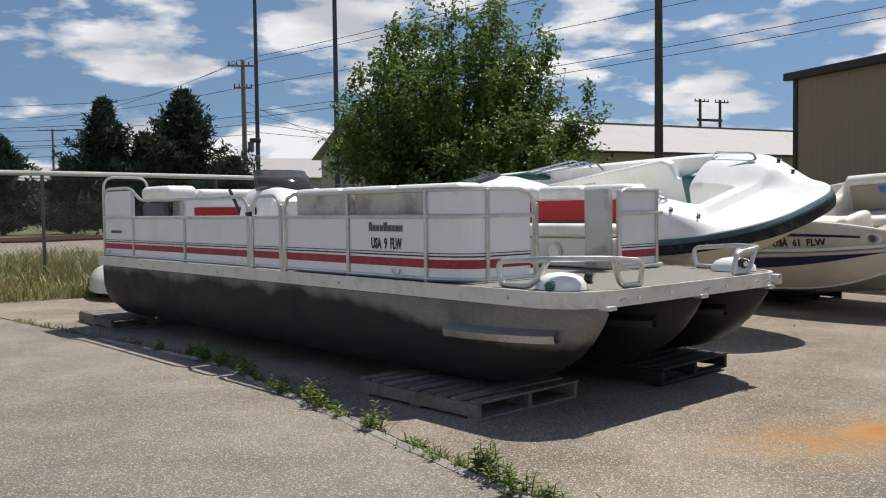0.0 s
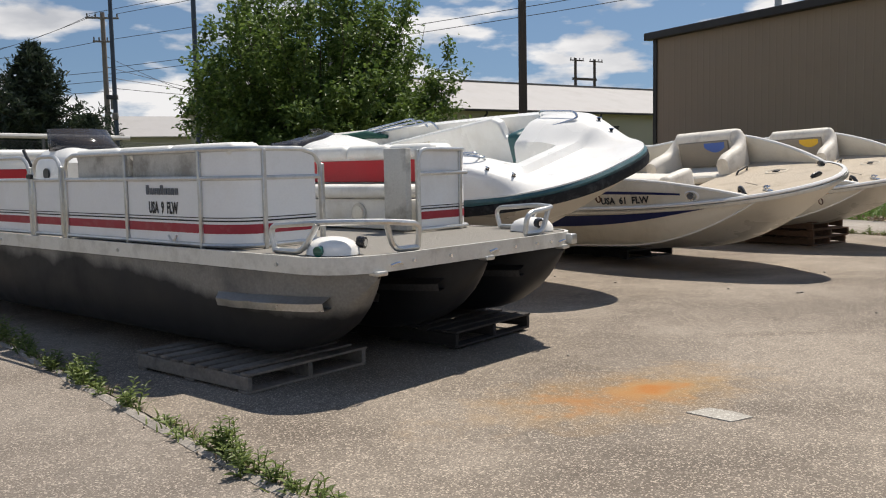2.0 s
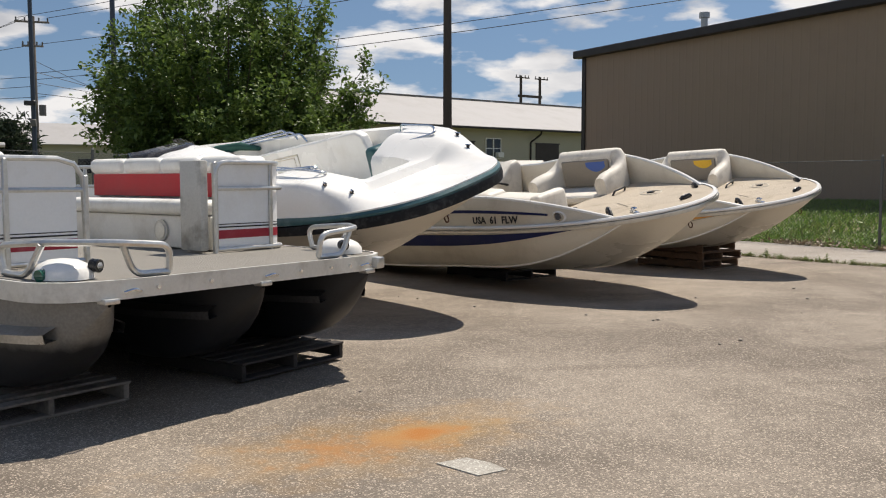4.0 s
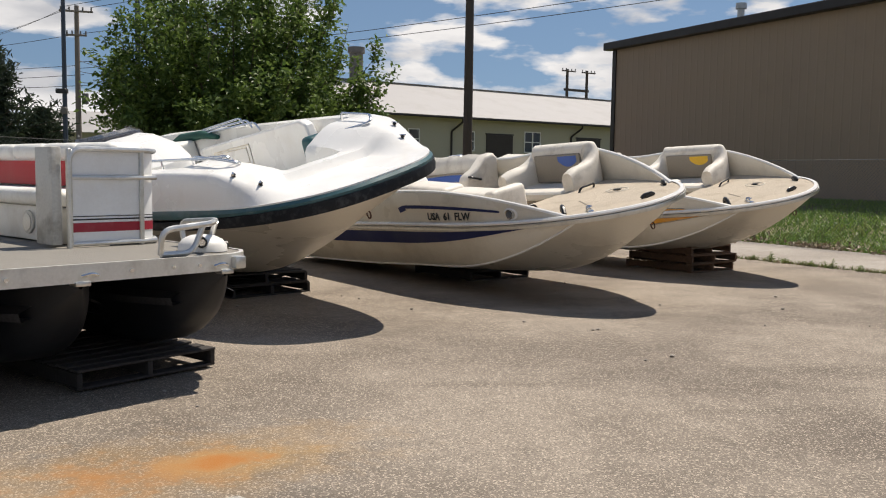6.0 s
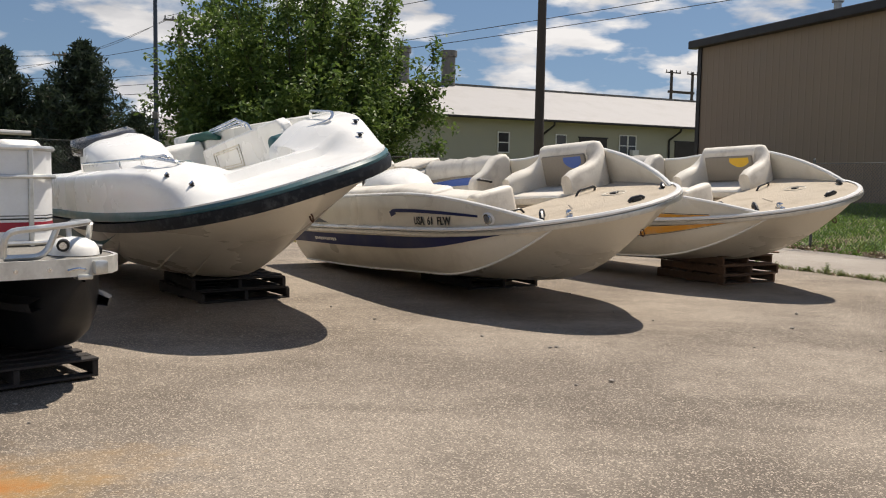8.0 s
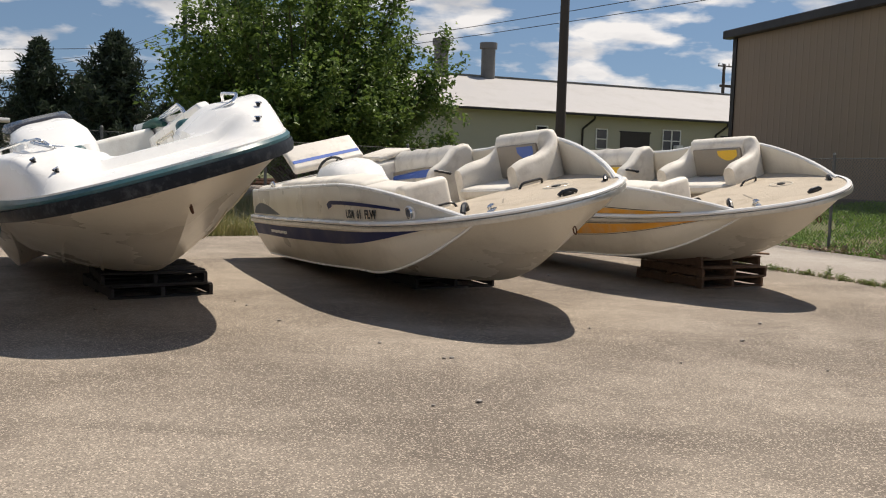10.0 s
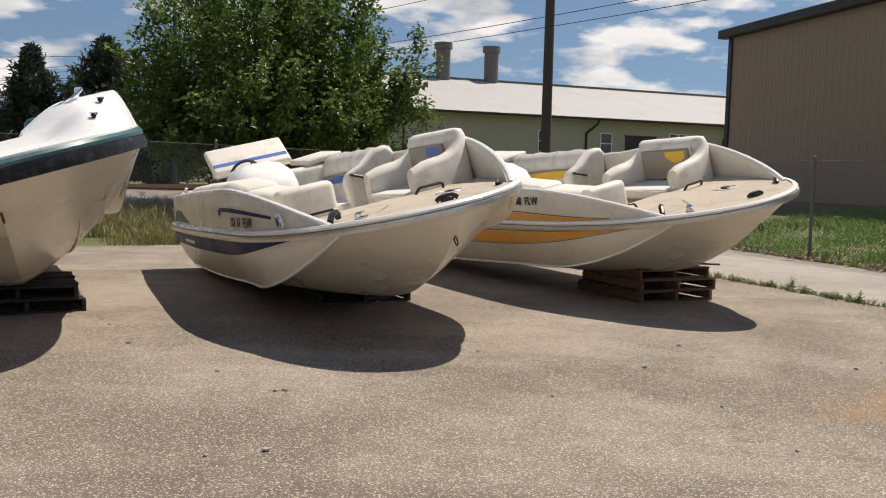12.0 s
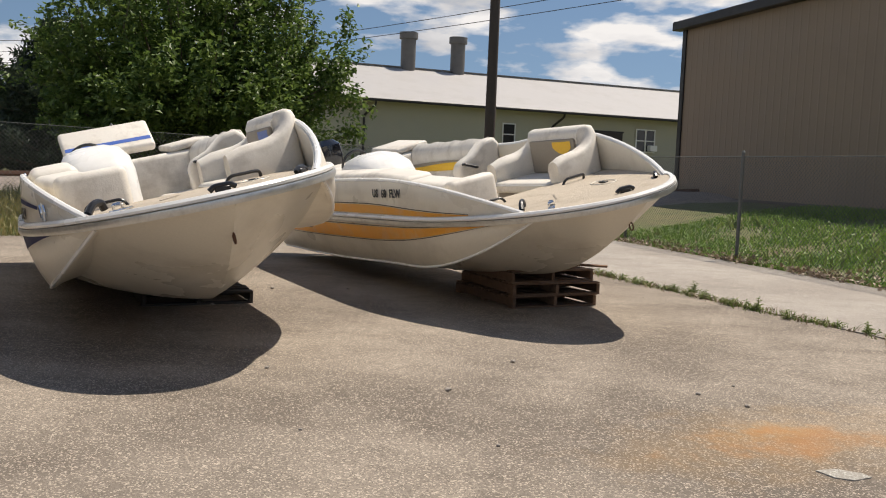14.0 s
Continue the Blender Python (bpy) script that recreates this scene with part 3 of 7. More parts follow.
def build_pontoon():
    P = pontoon
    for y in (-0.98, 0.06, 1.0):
        fl = part("float", float_tube(y), FLOATM if y < -0.5 else FLOATD, P, "aluminium float, waterline-stained and dark under the deck")
        # folded tip plate and spray strake
        part("tip_flange", one_box(-0.20, 0.035, y - 0.045, y + 0.045, 0.722, 0.752, 0.008, 2), ALU, fl)
        for sgn in (-1, 1):
            rings = []
            for i in range(13):
                x = -1.20 + i * 0.080
                k = smooth01((x + 1.20) / 0.10) * (1.5 - smooth01((x + 0.36) / 0.22) * 0.5 + 0.2 * noise.noise((x * 9, y, 4)))
                s = max(0.0, (x + 1.3) / 1.3)
                w = (0.285 * (1 - s ** 4.0) + 0.012)
                z = 0.545 + 0.02 * i / 12 + 0.006 * noise.noise((x * 6, y, 1))
                rings.append([(x, y + sgn * (w * 0.96), z + 0.035), (x, y + sgn * (w + 0.055 * k), z + 0.012 - 0.01 * k), (x, y + sgn * (w + 0.045 * k), z - 0.05), (x, y + sgn * (w * 0.93), z - 0.035)])
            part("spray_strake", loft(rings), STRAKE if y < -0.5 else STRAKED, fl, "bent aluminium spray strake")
    # deck with clipped front corners
    out = [(-7.42, -1.28), (-0.34, -1.28), (-0.22, -1.25), (-0.10, -1.16), (-0.03, -1.02), (0, -0.9), (0, 0.95), (-0.03, 1.07), (-0.10, 1.18), (-0.22, 1.26), (-0.34, 1.28), (-7.42, 1.28)]
    bm = bmesh.new()
    fc = bm.faces.new([bm.verts.new((x, y, DZ)) for x, y in out])
    r = bmesh.ops.extrude_face_region(bm, geom=[fc])
    for v in r["geom"]:
        if isinstance(v, bmesh.types.BMVert):
            v.co.z -= 0.03
    part("deck", bm, CARPET, P, "worn grey deck carpet", smooth=False)
    rings = []
    for x, y in out + out[:1]:
        d = Vector((0.02 if x > -0.4 else (-0.02 if x < -7 else 0), math.copysign(0.02, y) if abs(y) > 1.0 else 0, 0))
        rings.append([(x, y, DZ + 0.006), (x + d.x, y + d.y, DZ + 0.006), (x + d.x, y + d.y, DZ - 0.098), (x - d.x * 2, y - d.y * 2, DZ - 0.098)])
    part("deck_edge", loft(rings), ALUDECK, P, "dull aluminium deck edge channel")
    bm = bmesh.new()
    for i in range(10):
        box(bm, -7.2 + i * 0.76, -7.15 + i * 0.76, -1.2, 1.2, DZ - 0.1, DZ - 0.035)
    part("cross_beam", bm, ALUDECK, P, smooth=False)
    for i, x in enumerate((-6.2, -4.4, -2.4, -0.55)):
        part("bolt", tube([(x, -1.30, DZ - 0.05), (x, -1.312, DZ - 0.05)], 0.012, 8), ALU, P)
    for y in (-0.7, -0.35, 0.35, 0.62, 0.8):
        part("bolt", tube([(0.02, y, DZ - 0.05), (0.034, y, DZ - 0.05)], 0.012, 8), CHROME, P)

    # fence: bars 28 mm, panels between
    yb, zb, zm, zt = -1.235, DZ + 0.025, 1.31, 1.50
    R = 0.0165

    def bar(pts, r=R, rad=0.10, name="rail"):
        return part(name, tube(rounded(pts, rad), r, 8), ALU, P)

    def panel(pts, z0, z1, stripes=True):
        """A white skin between rails along the plan points, with its stripes."""
        skin2 = []
        for i, (x, y) in enumerate(pts):
            a, b = pts[max(0, i - 1)], pts[min(len(pts) - 1, i + 1)]
            t = Vector((b[0] - a[0], b[1] - a[1]))
            nn = Vector((t.y, -t.x)).normalized() * 0.0035
            skin2.append([(x + nn.x, y + nn.y, z0), (x + nn.x, y + nn.y, z1), (x - nn.x, y - nn.y, z1), (x - nn.x, y - nn.y, z0)])
        pl = part("fence_panel", loft(skin2, True, True), PANEL, P)
        if stripes:
            for za, zc, mt, nm in ((0.965, 1.005, REDP, "red_stripe"), (1.022, 1.032, BLACKP, "pin_stripe"), (1.045, 1.051, BLACKP, "pin_stripe")):
                rr = []
                for i, (x, y) in enumerate(pts):
                    a, b = pts[max(0, i - 1)], pts[min(len(pts) - 1, i + 1)]
                    t = Vector((b[0] - a[0], b[1] - a[1]))
                    nn = Vector((t.y, -t.x)).normalized() * 0.006
                    rr.append([(x + nn.x, y + nn.y, za - (0.022 if nm == "red_stripe" else 0)), (x + nn.x, y + nn.y, zc)])
                part(nm, loft(rr), mt, pl)
        return pl

    xs = [-7.36, -6.5, -5.2, -3.88]
    for a, b in zip(xs, xs[1:]):
        panel([(a + 0.02, yb), (b - 0.02, yb)], zb, zm if a > -7 else 1.62)
    panel([(-3.84, yb), (-3.34, yb)], zb, zm)
    fx = [-3.27, -2.34, -1.40]
    for a, b in zip(fx, fx[1:]):
        panel([(a + 0.02, yb), (b - 0.02, yb)], zb, zm)
    XF = -1.03
    curve = [(-1.40 + 0.37 * math.sin(i * math.pi / 16), yb + 0.22 * (1 - math.cos(i * math.pi / 16))) for i in range(9)]
    panel(curve, zb, zt - 0.01)
    panel([(XF, yb + 0.24), (XF, -0.56)], zb, zt - 0.01)
    # posts
    for x in (-7.36, -6.5, -5.2, -3.90, -3.82, -3.34, -3.26, -2.34, -1.40):
        top = {-7.36: 1.62, -6.5: 1.60, -3.90: 1.42, -3.82: 1.42, -3.34: 1.42, -3.26: 1.42}.get(x, zt)
        part("post", one_box(x - 0.016, x + 0.016, yb - 0.022, yb + 0.010, DZ, top, 0.005, 1), ALU, P)
    for y in (yb + 0.23, -0.50):
        part("post", one_box(XF - 0.010, XF + 0.022, y - 0.016, y + 0.016, DZ, zt if y < -0.8 else 1.40, 0.005, 1), ALU, P)
    # rails
    yo = yb - 0.006
    bar([(-7.36, yo, zb), (-3.90, yo, zb)])
    bar([(-3.82, yo, zb), (-3.34, yo, zb)])
    cb = [(x, y - 0.006) for x, y in curve]
    low = [(-3.26, yo, zb)] + [(x, y, zb) for x, y in cb] + [(XF, -0.50, zb)]
    part("rail", tube(low, R, 8), ALU, P)
    mid = [(-3.26, yo, zm)] + [(x, y, zm) for x, y in cb] + [(XF, -0.50, zm)]
    part("rail", tube(mid, R, 8), ALU, P)
    bar([(-7.36, yo, zm), (-3.90, yo, zm)])
    bar([(-3.82, yo, zm), (-3.34, yo, zm)])
    top = [(-3.26, yo, DZ + 0.3), (-3.26, yo, zt - 0.12), (-3.22, yo, zt - 0.03), (-3.12, yo, zt)] + [(x, y, zt) for x, y in cb] + [(XF, -0.68, zt), (XF, -0.57, zt - 0.03), (XF, -0.51, zt - 0.11), (XF, -0.50, DZ + 0.02)]
    part("rail", tube(top, R * 1.1, 8), ALU, P)
    bar([(-3.82, yo, DZ + 0.2), (-3.82, yo, zt), (-3.34, yo, zt), (-3.34, yo, DZ + 0.2)], rad=0.16, name="gate_hoop")
    bar([(-7.36, yo, DZ), (-7.36, yo, 1.65), (-6.55, yo, 1.65), (-6.30, yo, zt), (-3.90, yo, zt), (-3.90, yo, DZ + 0.1)], rad=0.18)
    bar([(-7.36, yo, 1.5), (-7.36, yo, 1.80), (-7.36, yo + 0.55, 1.80), (-7.36, yo + 0.55, DZ)], rad=0.14, name="stern_hoop")
    part("gate_latch", one_box(-3.90, -3.80, yo - 0.035, yo - 0.01, zm + 0.01, zm + 0.05, 0.008, 1), BLACKPL, P)
    # far side and bow corner on the far side
    yf = 1.235
    panel([(XF, 0.52), (XF, 1.0), (-1.08, 1.13), (-1.22, yf - 0.02), (-1.40, yf)], zb, zt - 0.01)
    panel([(-1.42, yf), (-7.3, yf)], zb, zm)
    part("rail", tube(rounded([(XF + 0.015, 0.50, DZ), (XF + 0.015, 0.50, zt), (XF + 0.015, 1.02, zt), (-1.08, 1.15, zt), (-1.22, yf, zt), (-7.3, yf, zt), (-7.3, yf, DZ)], 0.1), R * 1.1, 8), ALU, P)
    for z in (zb, zm):
        part("rail", tube([(XF + 0.012, 0.50, z), (XF + 0.012, 1.02, z), (-1.06, 1.15, z), (-1.22, yf, z), (-7.3, yf, z)], R, 8), ALU, P)
    for p in ((XF + 0.005, 0.50), (XF + 0.005, 1.02), (-1.40, yf), (-2.6, yf), (-4.0, yf), (-5.4, yf), (-7.3, yf)):
        part("post", one_box(p[0] - 0.016, p[0] + 0.016, p[1] - 0.016, p[1] + 0.016, DZ, zt, 0.005, 1), ALU, P)
    part("end_panel", one_box(-1.30, -1.06, 0.40, 0.47, DZ + 0.02, zt + 0.01, 0.01, 2), GVINYL, P, "mildewed grey seat end")
    # far bench with the red band
    bn = part("bench_base", one_box(-3.3, -1.15, 0.56, 1.17, DZ + 0.01, 1.10, 0.015, 2), WVINYL, P, "cream bench base")
    part("speaker_ring", tube([(-1.75, 0.555, 0.98), (-1.75, 0.54, 0.98)], 0.085, 20), GVINYL, bn)
    part("speaker_cone", tube([(-1.75, 0.541, 0.98), (-1.75, 0.534, 0.98)], 0.062, 16), ALU, bn)
    part("seat_cushion", one_box(-3.3, -1.17, 0.50, 1.0, 1.105, 1.22, 0.045, 4), WVINYL, P)
    br = part("backrest", one_box(-3.3, -1.17, 0.90, 1.14, 1.22, 1.54, 0.05, 4), WVINYL, P)
    part("red_band", one_box(-3.26, -1.20, 0.888, 0.91, 1.235, 1.425, 0.004, 1), RED, br, "red vinyl band")
    bm = bmesh.new()
    for i in range(4):
        box(bm, -3.3 + i * 0.53, -2.78 + i * 0.53, 0.86, 1.16, 1.43, 1.56, 0.055, 4)
    part("bolster", bm, WVINYL, P)
    # near bench: mildewed backs, white bolsters on top
    for a, b in ((-3.15, -2.36), (-2.32, -1.42)):
        part("backrest", one_box(a, b, -1.20, -1.09, 1.20, zt + 0.01, 0.025, 3), GVINYL, P, "mildewed grey backrest")
    part("backrest", one_box(-1.38, -1.10, -1.10, -0.62, 1.2, zt - 0.01, 0.03, 3), GVINYL, P)
    bm = bmesh.new()
    for a, b in ((-3.20, -2.55), (-2.54, -1.86), (-1.85, -1.12)):
        box(bm, a, b, -1.19, -0.93, 1.44, 1.545, 0.045, 4)
    part("bolster", bm, WVINYL, P)
    part("bench_base", one_box(-3.2, -1.15, -1.18, -0.62, DZ + 0.01, 1.10, 0.015, 2), WVINYL, P)
    part("seat_cushion", one_box(-3.2, -1.15, -1.10, -0.56, 1.105, 1.22, 0.045, 4), WVINYL, P)
    # stern bench
    part("bench_base", one_box(-7.2, -6.5, -0.85, 0.95, DZ + 0.01, 1.30, 0.03, 2), WVINYL, P)
    part("grey_side", one_box(-7.1, -6.52, -0.87, -0.80, DZ + 0.1, 1.48, 0.02, 2), material("dark_grey_vinyl", (0.05, 0.055, 0.065), 0.6), P)
    br = part("backrest", one_box(-6.85, -6.48, -0.62, 0.95, 1.28, 1.55, 0.06, 4), WVINYL, P)
    part("red_band", one_box(-6.485, -6.47, -0.5, 0.4, 1.30, 1.42, 0.004, 1), RED, br, "red vinyl band")
    bm = bmesh.new()
    box(bm, -7.2, -6.45, -0.86, -0.45, 1.50, 1.68, 0.08, 5)
    box(bm, -7.1, -6.45, -0.44, 0.95, 1.52, 1.64, 0.055, 4)
    part("bolster", bm, WVINYL, P)
    # helm console with windscreen
    rings = []
    for z, x0, x1, hw in ((DZ, -5.25, -4.55, 0.42), (1.30, -5.25, -4.50, 0.42), (1.46, -5.22, -4.40, 0.40), (1.58, -5.15, -4.50, 0.34), (1.63, -5.05, -4.65, 0.24)):
        cx, hx = (x0 + x1) / 2, (x1 - x0) / 2
        rings.append([(cx + hx * math.copysign(abs(math.cos(a)) ** 0.45, math.cos(a)), -0.25 + hw * math.copysign(abs(math.sin(a)) ** 0.45, math.sin(a)), z) for a in [2 * math.pi * k / 28 for k in range(28)]])
    co = part("helm_console", loft(rings, True, True), GEL, P, "white moulded helm console")
    part("speaker", tube([(-4.8, -0.665, 1.36), (-4.8, -0.68, 1.36)], 0.055, 16), BLACKPL, co)
    rings = []
    for i in range(13):
        a = -0.5 * math.pi + math.pi * i / 12
        c, s = math.cos(a), math.sin(a)
        rings.append([(-4.85 + 0.36 * c, -0.25 + 0.36 * s, 1.58), (-4.93 + 0.30 * c, -0.25 + 0.33 * s, 1.69), (-5.0 + 0.26 * c, -0.25 + 0.30 * s, 1.80)])
    ws = part("windscreen", loft(rings), SMOKE, co, "smoked acrylic windscreen")
    ws.modifiers.new("thickness", "SOLIDIFY").thickness = 0.006
    part("throttle", tube(rounded([(-5.3, -0.55, 1.35), (-5.33, -0.6, 1.5), (-5.42, -0.6, 1.60)], 0.05), 0.018, 8), BLACKPL, co)
    # bow corner rails and light pods
    for sy in (-1, 1):
        y0 = sy * 1.17
        part("corner_rail", tube(rounded([(-0.72, y0, DZ + 0.01), (-0.77, y0, DZ + 0.17), (-0.34, y0, DZ + 0.20), (-0.03, sy * 0.92, DZ + 0.20), (-0.03, sy * 0.58, DZ + 0.17), (-0.05, sy * 0.58, DZ + 0.02)], 0.09), 0.019, 8), ALU, P, "bent aluminium corner rail")
        part("corner_rail", tube(rounded([(-0.72, y0, DZ + 0.02), (-0.45, y0 + sy * 0.01, DZ + 0.02), (-0.33, y0 - sy * 0.01, DZ + 0.19)], 0.07), 0.019, 8), ALU, P)
        part("corner_rail", tube(rounded([(-0.05, sy * 0.58, DZ + 0.02), (-0.05, sy * 0.80, DZ + 0.02), (-0.04, sy * 0.87, DZ + 0.19)], 0.07), 0.019, 8), ALU, P)
        rings = []
        for z, k in ((0.0, 1.0), (0.04, 0.97), (0.075, 0.80), (0.098, 0.5), (0.106, 0.12)):
            rings.append([(-0.32 + 0.20 * k * math.cos(a) * 0.9, sy * 1.05 + 0.15 * k * math.sin(a), DZ + 0.005 + z) for a in [2 * math.pi * i / 20 for i in range(20)]])
        pod = part("light_pod", loft(rings, True, True), GEL, P, "white moulded navigation light pod")
        part("lamp_lens", tube([(-0.20, sy * 0.955, DZ + 0.075), (-0.155, sy * 0.935, DZ + 0.07)], 0.036, 14), BLACKPL, pod)
        part("lamp_glass", tube([(-0.16, sy * 0.938, DZ + 0.0705), (-0.152, sy * 0.935, DZ + 0.07)], 0.022, 12), CHROME, pod)
        part("side_lens", tube([(-0.29, sy * 1.17, DZ + 0.035), (-0.28, sy * 1.21, DZ + 0.03)], 0.033, 12), GREENLENS if sy < 0 else BLACKPL, pod, "green side light lens" if sy < 0 else "")
    for y in (-0.86, 0.1, 0.95):
        part("bow_cleat", tube(rounded([(0.03, y - 0.05, DZ - 0.06), (0.05, y, DZ - 0.045), (0.03, y + 0.05, DZ - 0.06)], 0.02), 0.009, 6), CHROME, P)
    for x in (-7.2, -1.72):
        part("side_cleat", tube(rounded([(x - 0.05, yb - 0.03, 0.92), (x - 0.02, yb - 0.03, 0.885), (x + 0.02, yb - 0.03, 0.885), (x + 0.05, yb - 0.03, 0.92)], 0.02), 0.008, 6), ALU, P)
    # writing on the near side
    up = pose(0, 0, 0, 90, 0, 0)
    writing("USA  9  FLW", 0.112, BLACKP, P, pose(-1.86, yb - 0.008, 1.105) @ up, "registration", "black registration letters", width=0.60)
    bm = bmesh.new()
    for i in range(9):
        h = 0.075 if i in (0, 4) else 0.05
        box(bm, -2.07 + i * 0.046, -2.034 + i * 0.046, yb - 0.009, yb - 0.006, 1.20, 1.20 + h * 0.9)
    part("logo_mark", bm, GREYP, P, "grey maker's mark", smooth=False)
    bm = bmesh.new()
    for i in range(7):
        box(bm, -7.15 + i * 0.045, -7.115 + i * 0.045, yb - 0.009, yb - 0.006, 1.13, 1.16)
    part("model_mark", bm, GREYP, P, "faded grey model lettering", smooth=False)
    part("port_hook", one_box(1.29 - 1.40, 1.45 - 1.40, 1.05, 1.13, DZ - 0.09, DZ - 0.01, 0.012, 2), ALU, P)


build_pontoon()
pallet(PO @ pose(-1.29, -0.96, 0.0, 0, 0, 1), PALLETW, "weathered grey pallet with gapped boards under a float", seed=1)
pallet(PO @ pose(-7.45, -0.85, 0.0, 0, 0, -3), PALLETW, "weathered grey pallet under the stern float", seed=2)
pallet(PO @ pose(-1.08, 0.72, 0.02, 0, 0, 3), PALLETD, "dark pallet under the far float", seed=3)
pallet(PO @ pose(-7.0, 0.85, 0.02, 0, 0, 3), PALLETD, "dark pallet under the stern float", seed=4)


# ---- deck boats ----
def hull_form(L, B, rail_z, bowlen, n_bow, stem, keel_pow, keel0, full=1.0):
    """Functions of a broad-bowed hull: half breadth, rail height, keel height and a point of the skin at station x, u from keel 0 to rail 1."""
    def breadth(x):
        s = max(0.0, (x - (L - bowlen)) / bowlen)
        taft = 0.96 + 0.04 * smooth01(x / 1.8)
        return B * taft * max(0.0, 1 - min(1, s) ** n_bow) ** (1 / n_bow)

    def rail(x):
        return rail_z

    def keel(x):
        s = max(0.0, (x - (L - stem)) / stem)
        return keel0 + (rail_z - 0.07 - keel0) * s ** keel_pow

    def powers(x):
        f = smooth01((x - (L - 3.2)) / 2.6)
        return 1 + (1.15 - 0.75 * f) * full, 1.35 - 0.30 * f

    def skin(x, u):
        b, k = breadth(x), keel(x)
        p, q = powers(x)
        return b * (1 - (1 - u) ** p), k + (rail_z - k) * u ** q

    def inner(x, z):
        """Half breadth of the skin at a height."""
        b, k = breadth(x), keel(x)
        p, q = powers(x)
        u = max(0.0, min(1.0, (z - k) / (rail_z - k))) ** (1 / q)
        return b * (1 - (1 - u) ** p)
    return breadth, rail, keel, skin, inner, L - 1.45


def stations(L):
    return [L * i / 16 for i in range(11)] + [L * (0.645 + 0.355 * math.sin(i * math.pi / 60)) for i in range(1, 30)] + [L * 0.9995, L * 0.99999]


def build_hull(P, form, L, mat, label):
    skin = form[3]
    us = [0, 0.06, 0.12, 0.18, 0.25, 0.33, 0.4, 0.48, 0.56, 0.65, 0.75, 0.85, 0.93, 1.0]
    rings = []
    for x in stations(L):
        half = [skin(x, u) for u in us]
        rings.append([(x, -y, z) for y, z in reversed(half)] + [(x, y, z) for y, z in half[1:]])
    bm = loft(rings)
    bmesh.ops.contextual_create(bm, geom=[v for v in bm.verts if abs(v.co.x) < 1e-5])
    return part("hull", bm, mat, P, label, angle=24)


def along_rail(form, L, x0=0.0):
    """Points along the rail from the near stern round the bow to the far stern."""
    breadth, rail = form[:2]
    st = [x for x in stations(L) if x >= x0]
    return [Vector((x, -breadth(x), rail(x))) for x in st] + [Vector((x, breadth(x), rail(x))) for x in reversed(st)]


def rail_strip(form, L, z0, z1, out0, out1, x0=0.0, top=None):
    """A moulding round the rail between two heights; top gives the upper edge by station."""
    rings = []
    pts = along_rail(form, L, x0)
    for i, p in enumerate(pts):
        t = pts[min(len(pts) - 1, i + 1)] - pts[max(0, i - 1)]
        nn = Vector((t.y, -t.x, 0))
        nn = nn.normalized() if nn.length > 1e-6 else Vector((1, 0, 0))
        if nn.dot(p - Vector((L * 0.5, 0, 0))) < 0:
            nn = -nn
        zt = top(p.x) if top else z1
        rings.append([p + nn * -0.02 + Vector((0, 0, zt)), p + nn * out1 + Vector((0, 0, zt)), p + nn * max(out0, out1) * 1.15 + Vector((0, 0, (z0 + zt) / 2)), p + nn * out0 + Vector((0, 0, z0)), p + nn * -0.02 + Vector((0, 0, z0))])
    return loft(rings)


def sponson_point(form, lip, x, u, off=0.0):
    """A point of the proud hull side: u from its lower lip 0 to the rail 1."""
    b, top = form[0](x), form[1](x) - 0.03
    z0 = min(lip(x), top - 0.005)
    f = 0.950 - 0.075 * smooth01((form[5] - x) / 1.6)
    return b * (f + (1 - f) * u ** 0.8) + 0.012 + 0.022 * math.sin(math.pi * u) * min(1.0, (top - z0) / 0.3) + off, z0 + (top - z0) * u


def sponson(form, lip, xe, side, n=52):
    """The side of a three-pointed hull: an outer wall that ends in a lip and turns inwards to the bottom."""
    inner = form[4]
    rings = []
    for i in range(n + 1):
        x = 0.015 + (xe - 0.015) * i / n
        out = [sponson_point(form, lip, x, 1 - k / 10) for k in range(11)]
        y0, z0 = out[-1]
        yi = min(inner(x, z0 + 0.03), y0 - 0.02) - 0.02
        ring = out + [(y0 - 0.012, z0 - 0.012), (y0 - 0.035, z0 - 0.010), (y0 * 0.6 + yi * 0.4, z0 + 0.012), (yi, z0 + 0.03), (min(yi, out[0][0] * 0.9), out[0][1] - 0.004)]
        rings.append([(x, side * y, z) for y, z in ring])
    return loft(rings, True, True)


def side_stripe(form, lip, xs, lo, hi, off, side=-1):
    """A painted band on the proud side: lo and hi give the height share at x."""
    rings = []
    for x in xs:
        ring = []
        for k in range(6):
            y, z = sponson_point(form, lip, x, lo(x) + (hi(x) - lo(x)) * k / 5, off)
            ring.append((x, side * y, z))
        rings.append(ring)
    return loft(rings)


def coaming(form, x0, x1, height, off=-0.02, side=-1, thick=0.055):
    """The moulded side panel that stands on the rail."""
    breadth, rail = form[:2]
    rings = []
    n = 44
    for i in range(n + 1):
        x = x0 + (x1 - x0) * i / n
        b, r, h = breadth(x) + off, rail(x), height(x)
        lean = 0.14 * h
        rings.append([(x, side * b, r), (x, side * (b - lean * 0.4), r + h * 0.5), (x, side * (b - lean), r + h * 0.96), (x, side * (b - lean - 0.012), r + h), (x, side * (b - lean - thick), r + h), (x, side * (b - lean - thick - 0.008), r + h * 0.93), (x, side * (b - thick - 0.01), r - 0.05)])
    return loft(rings, True, True)


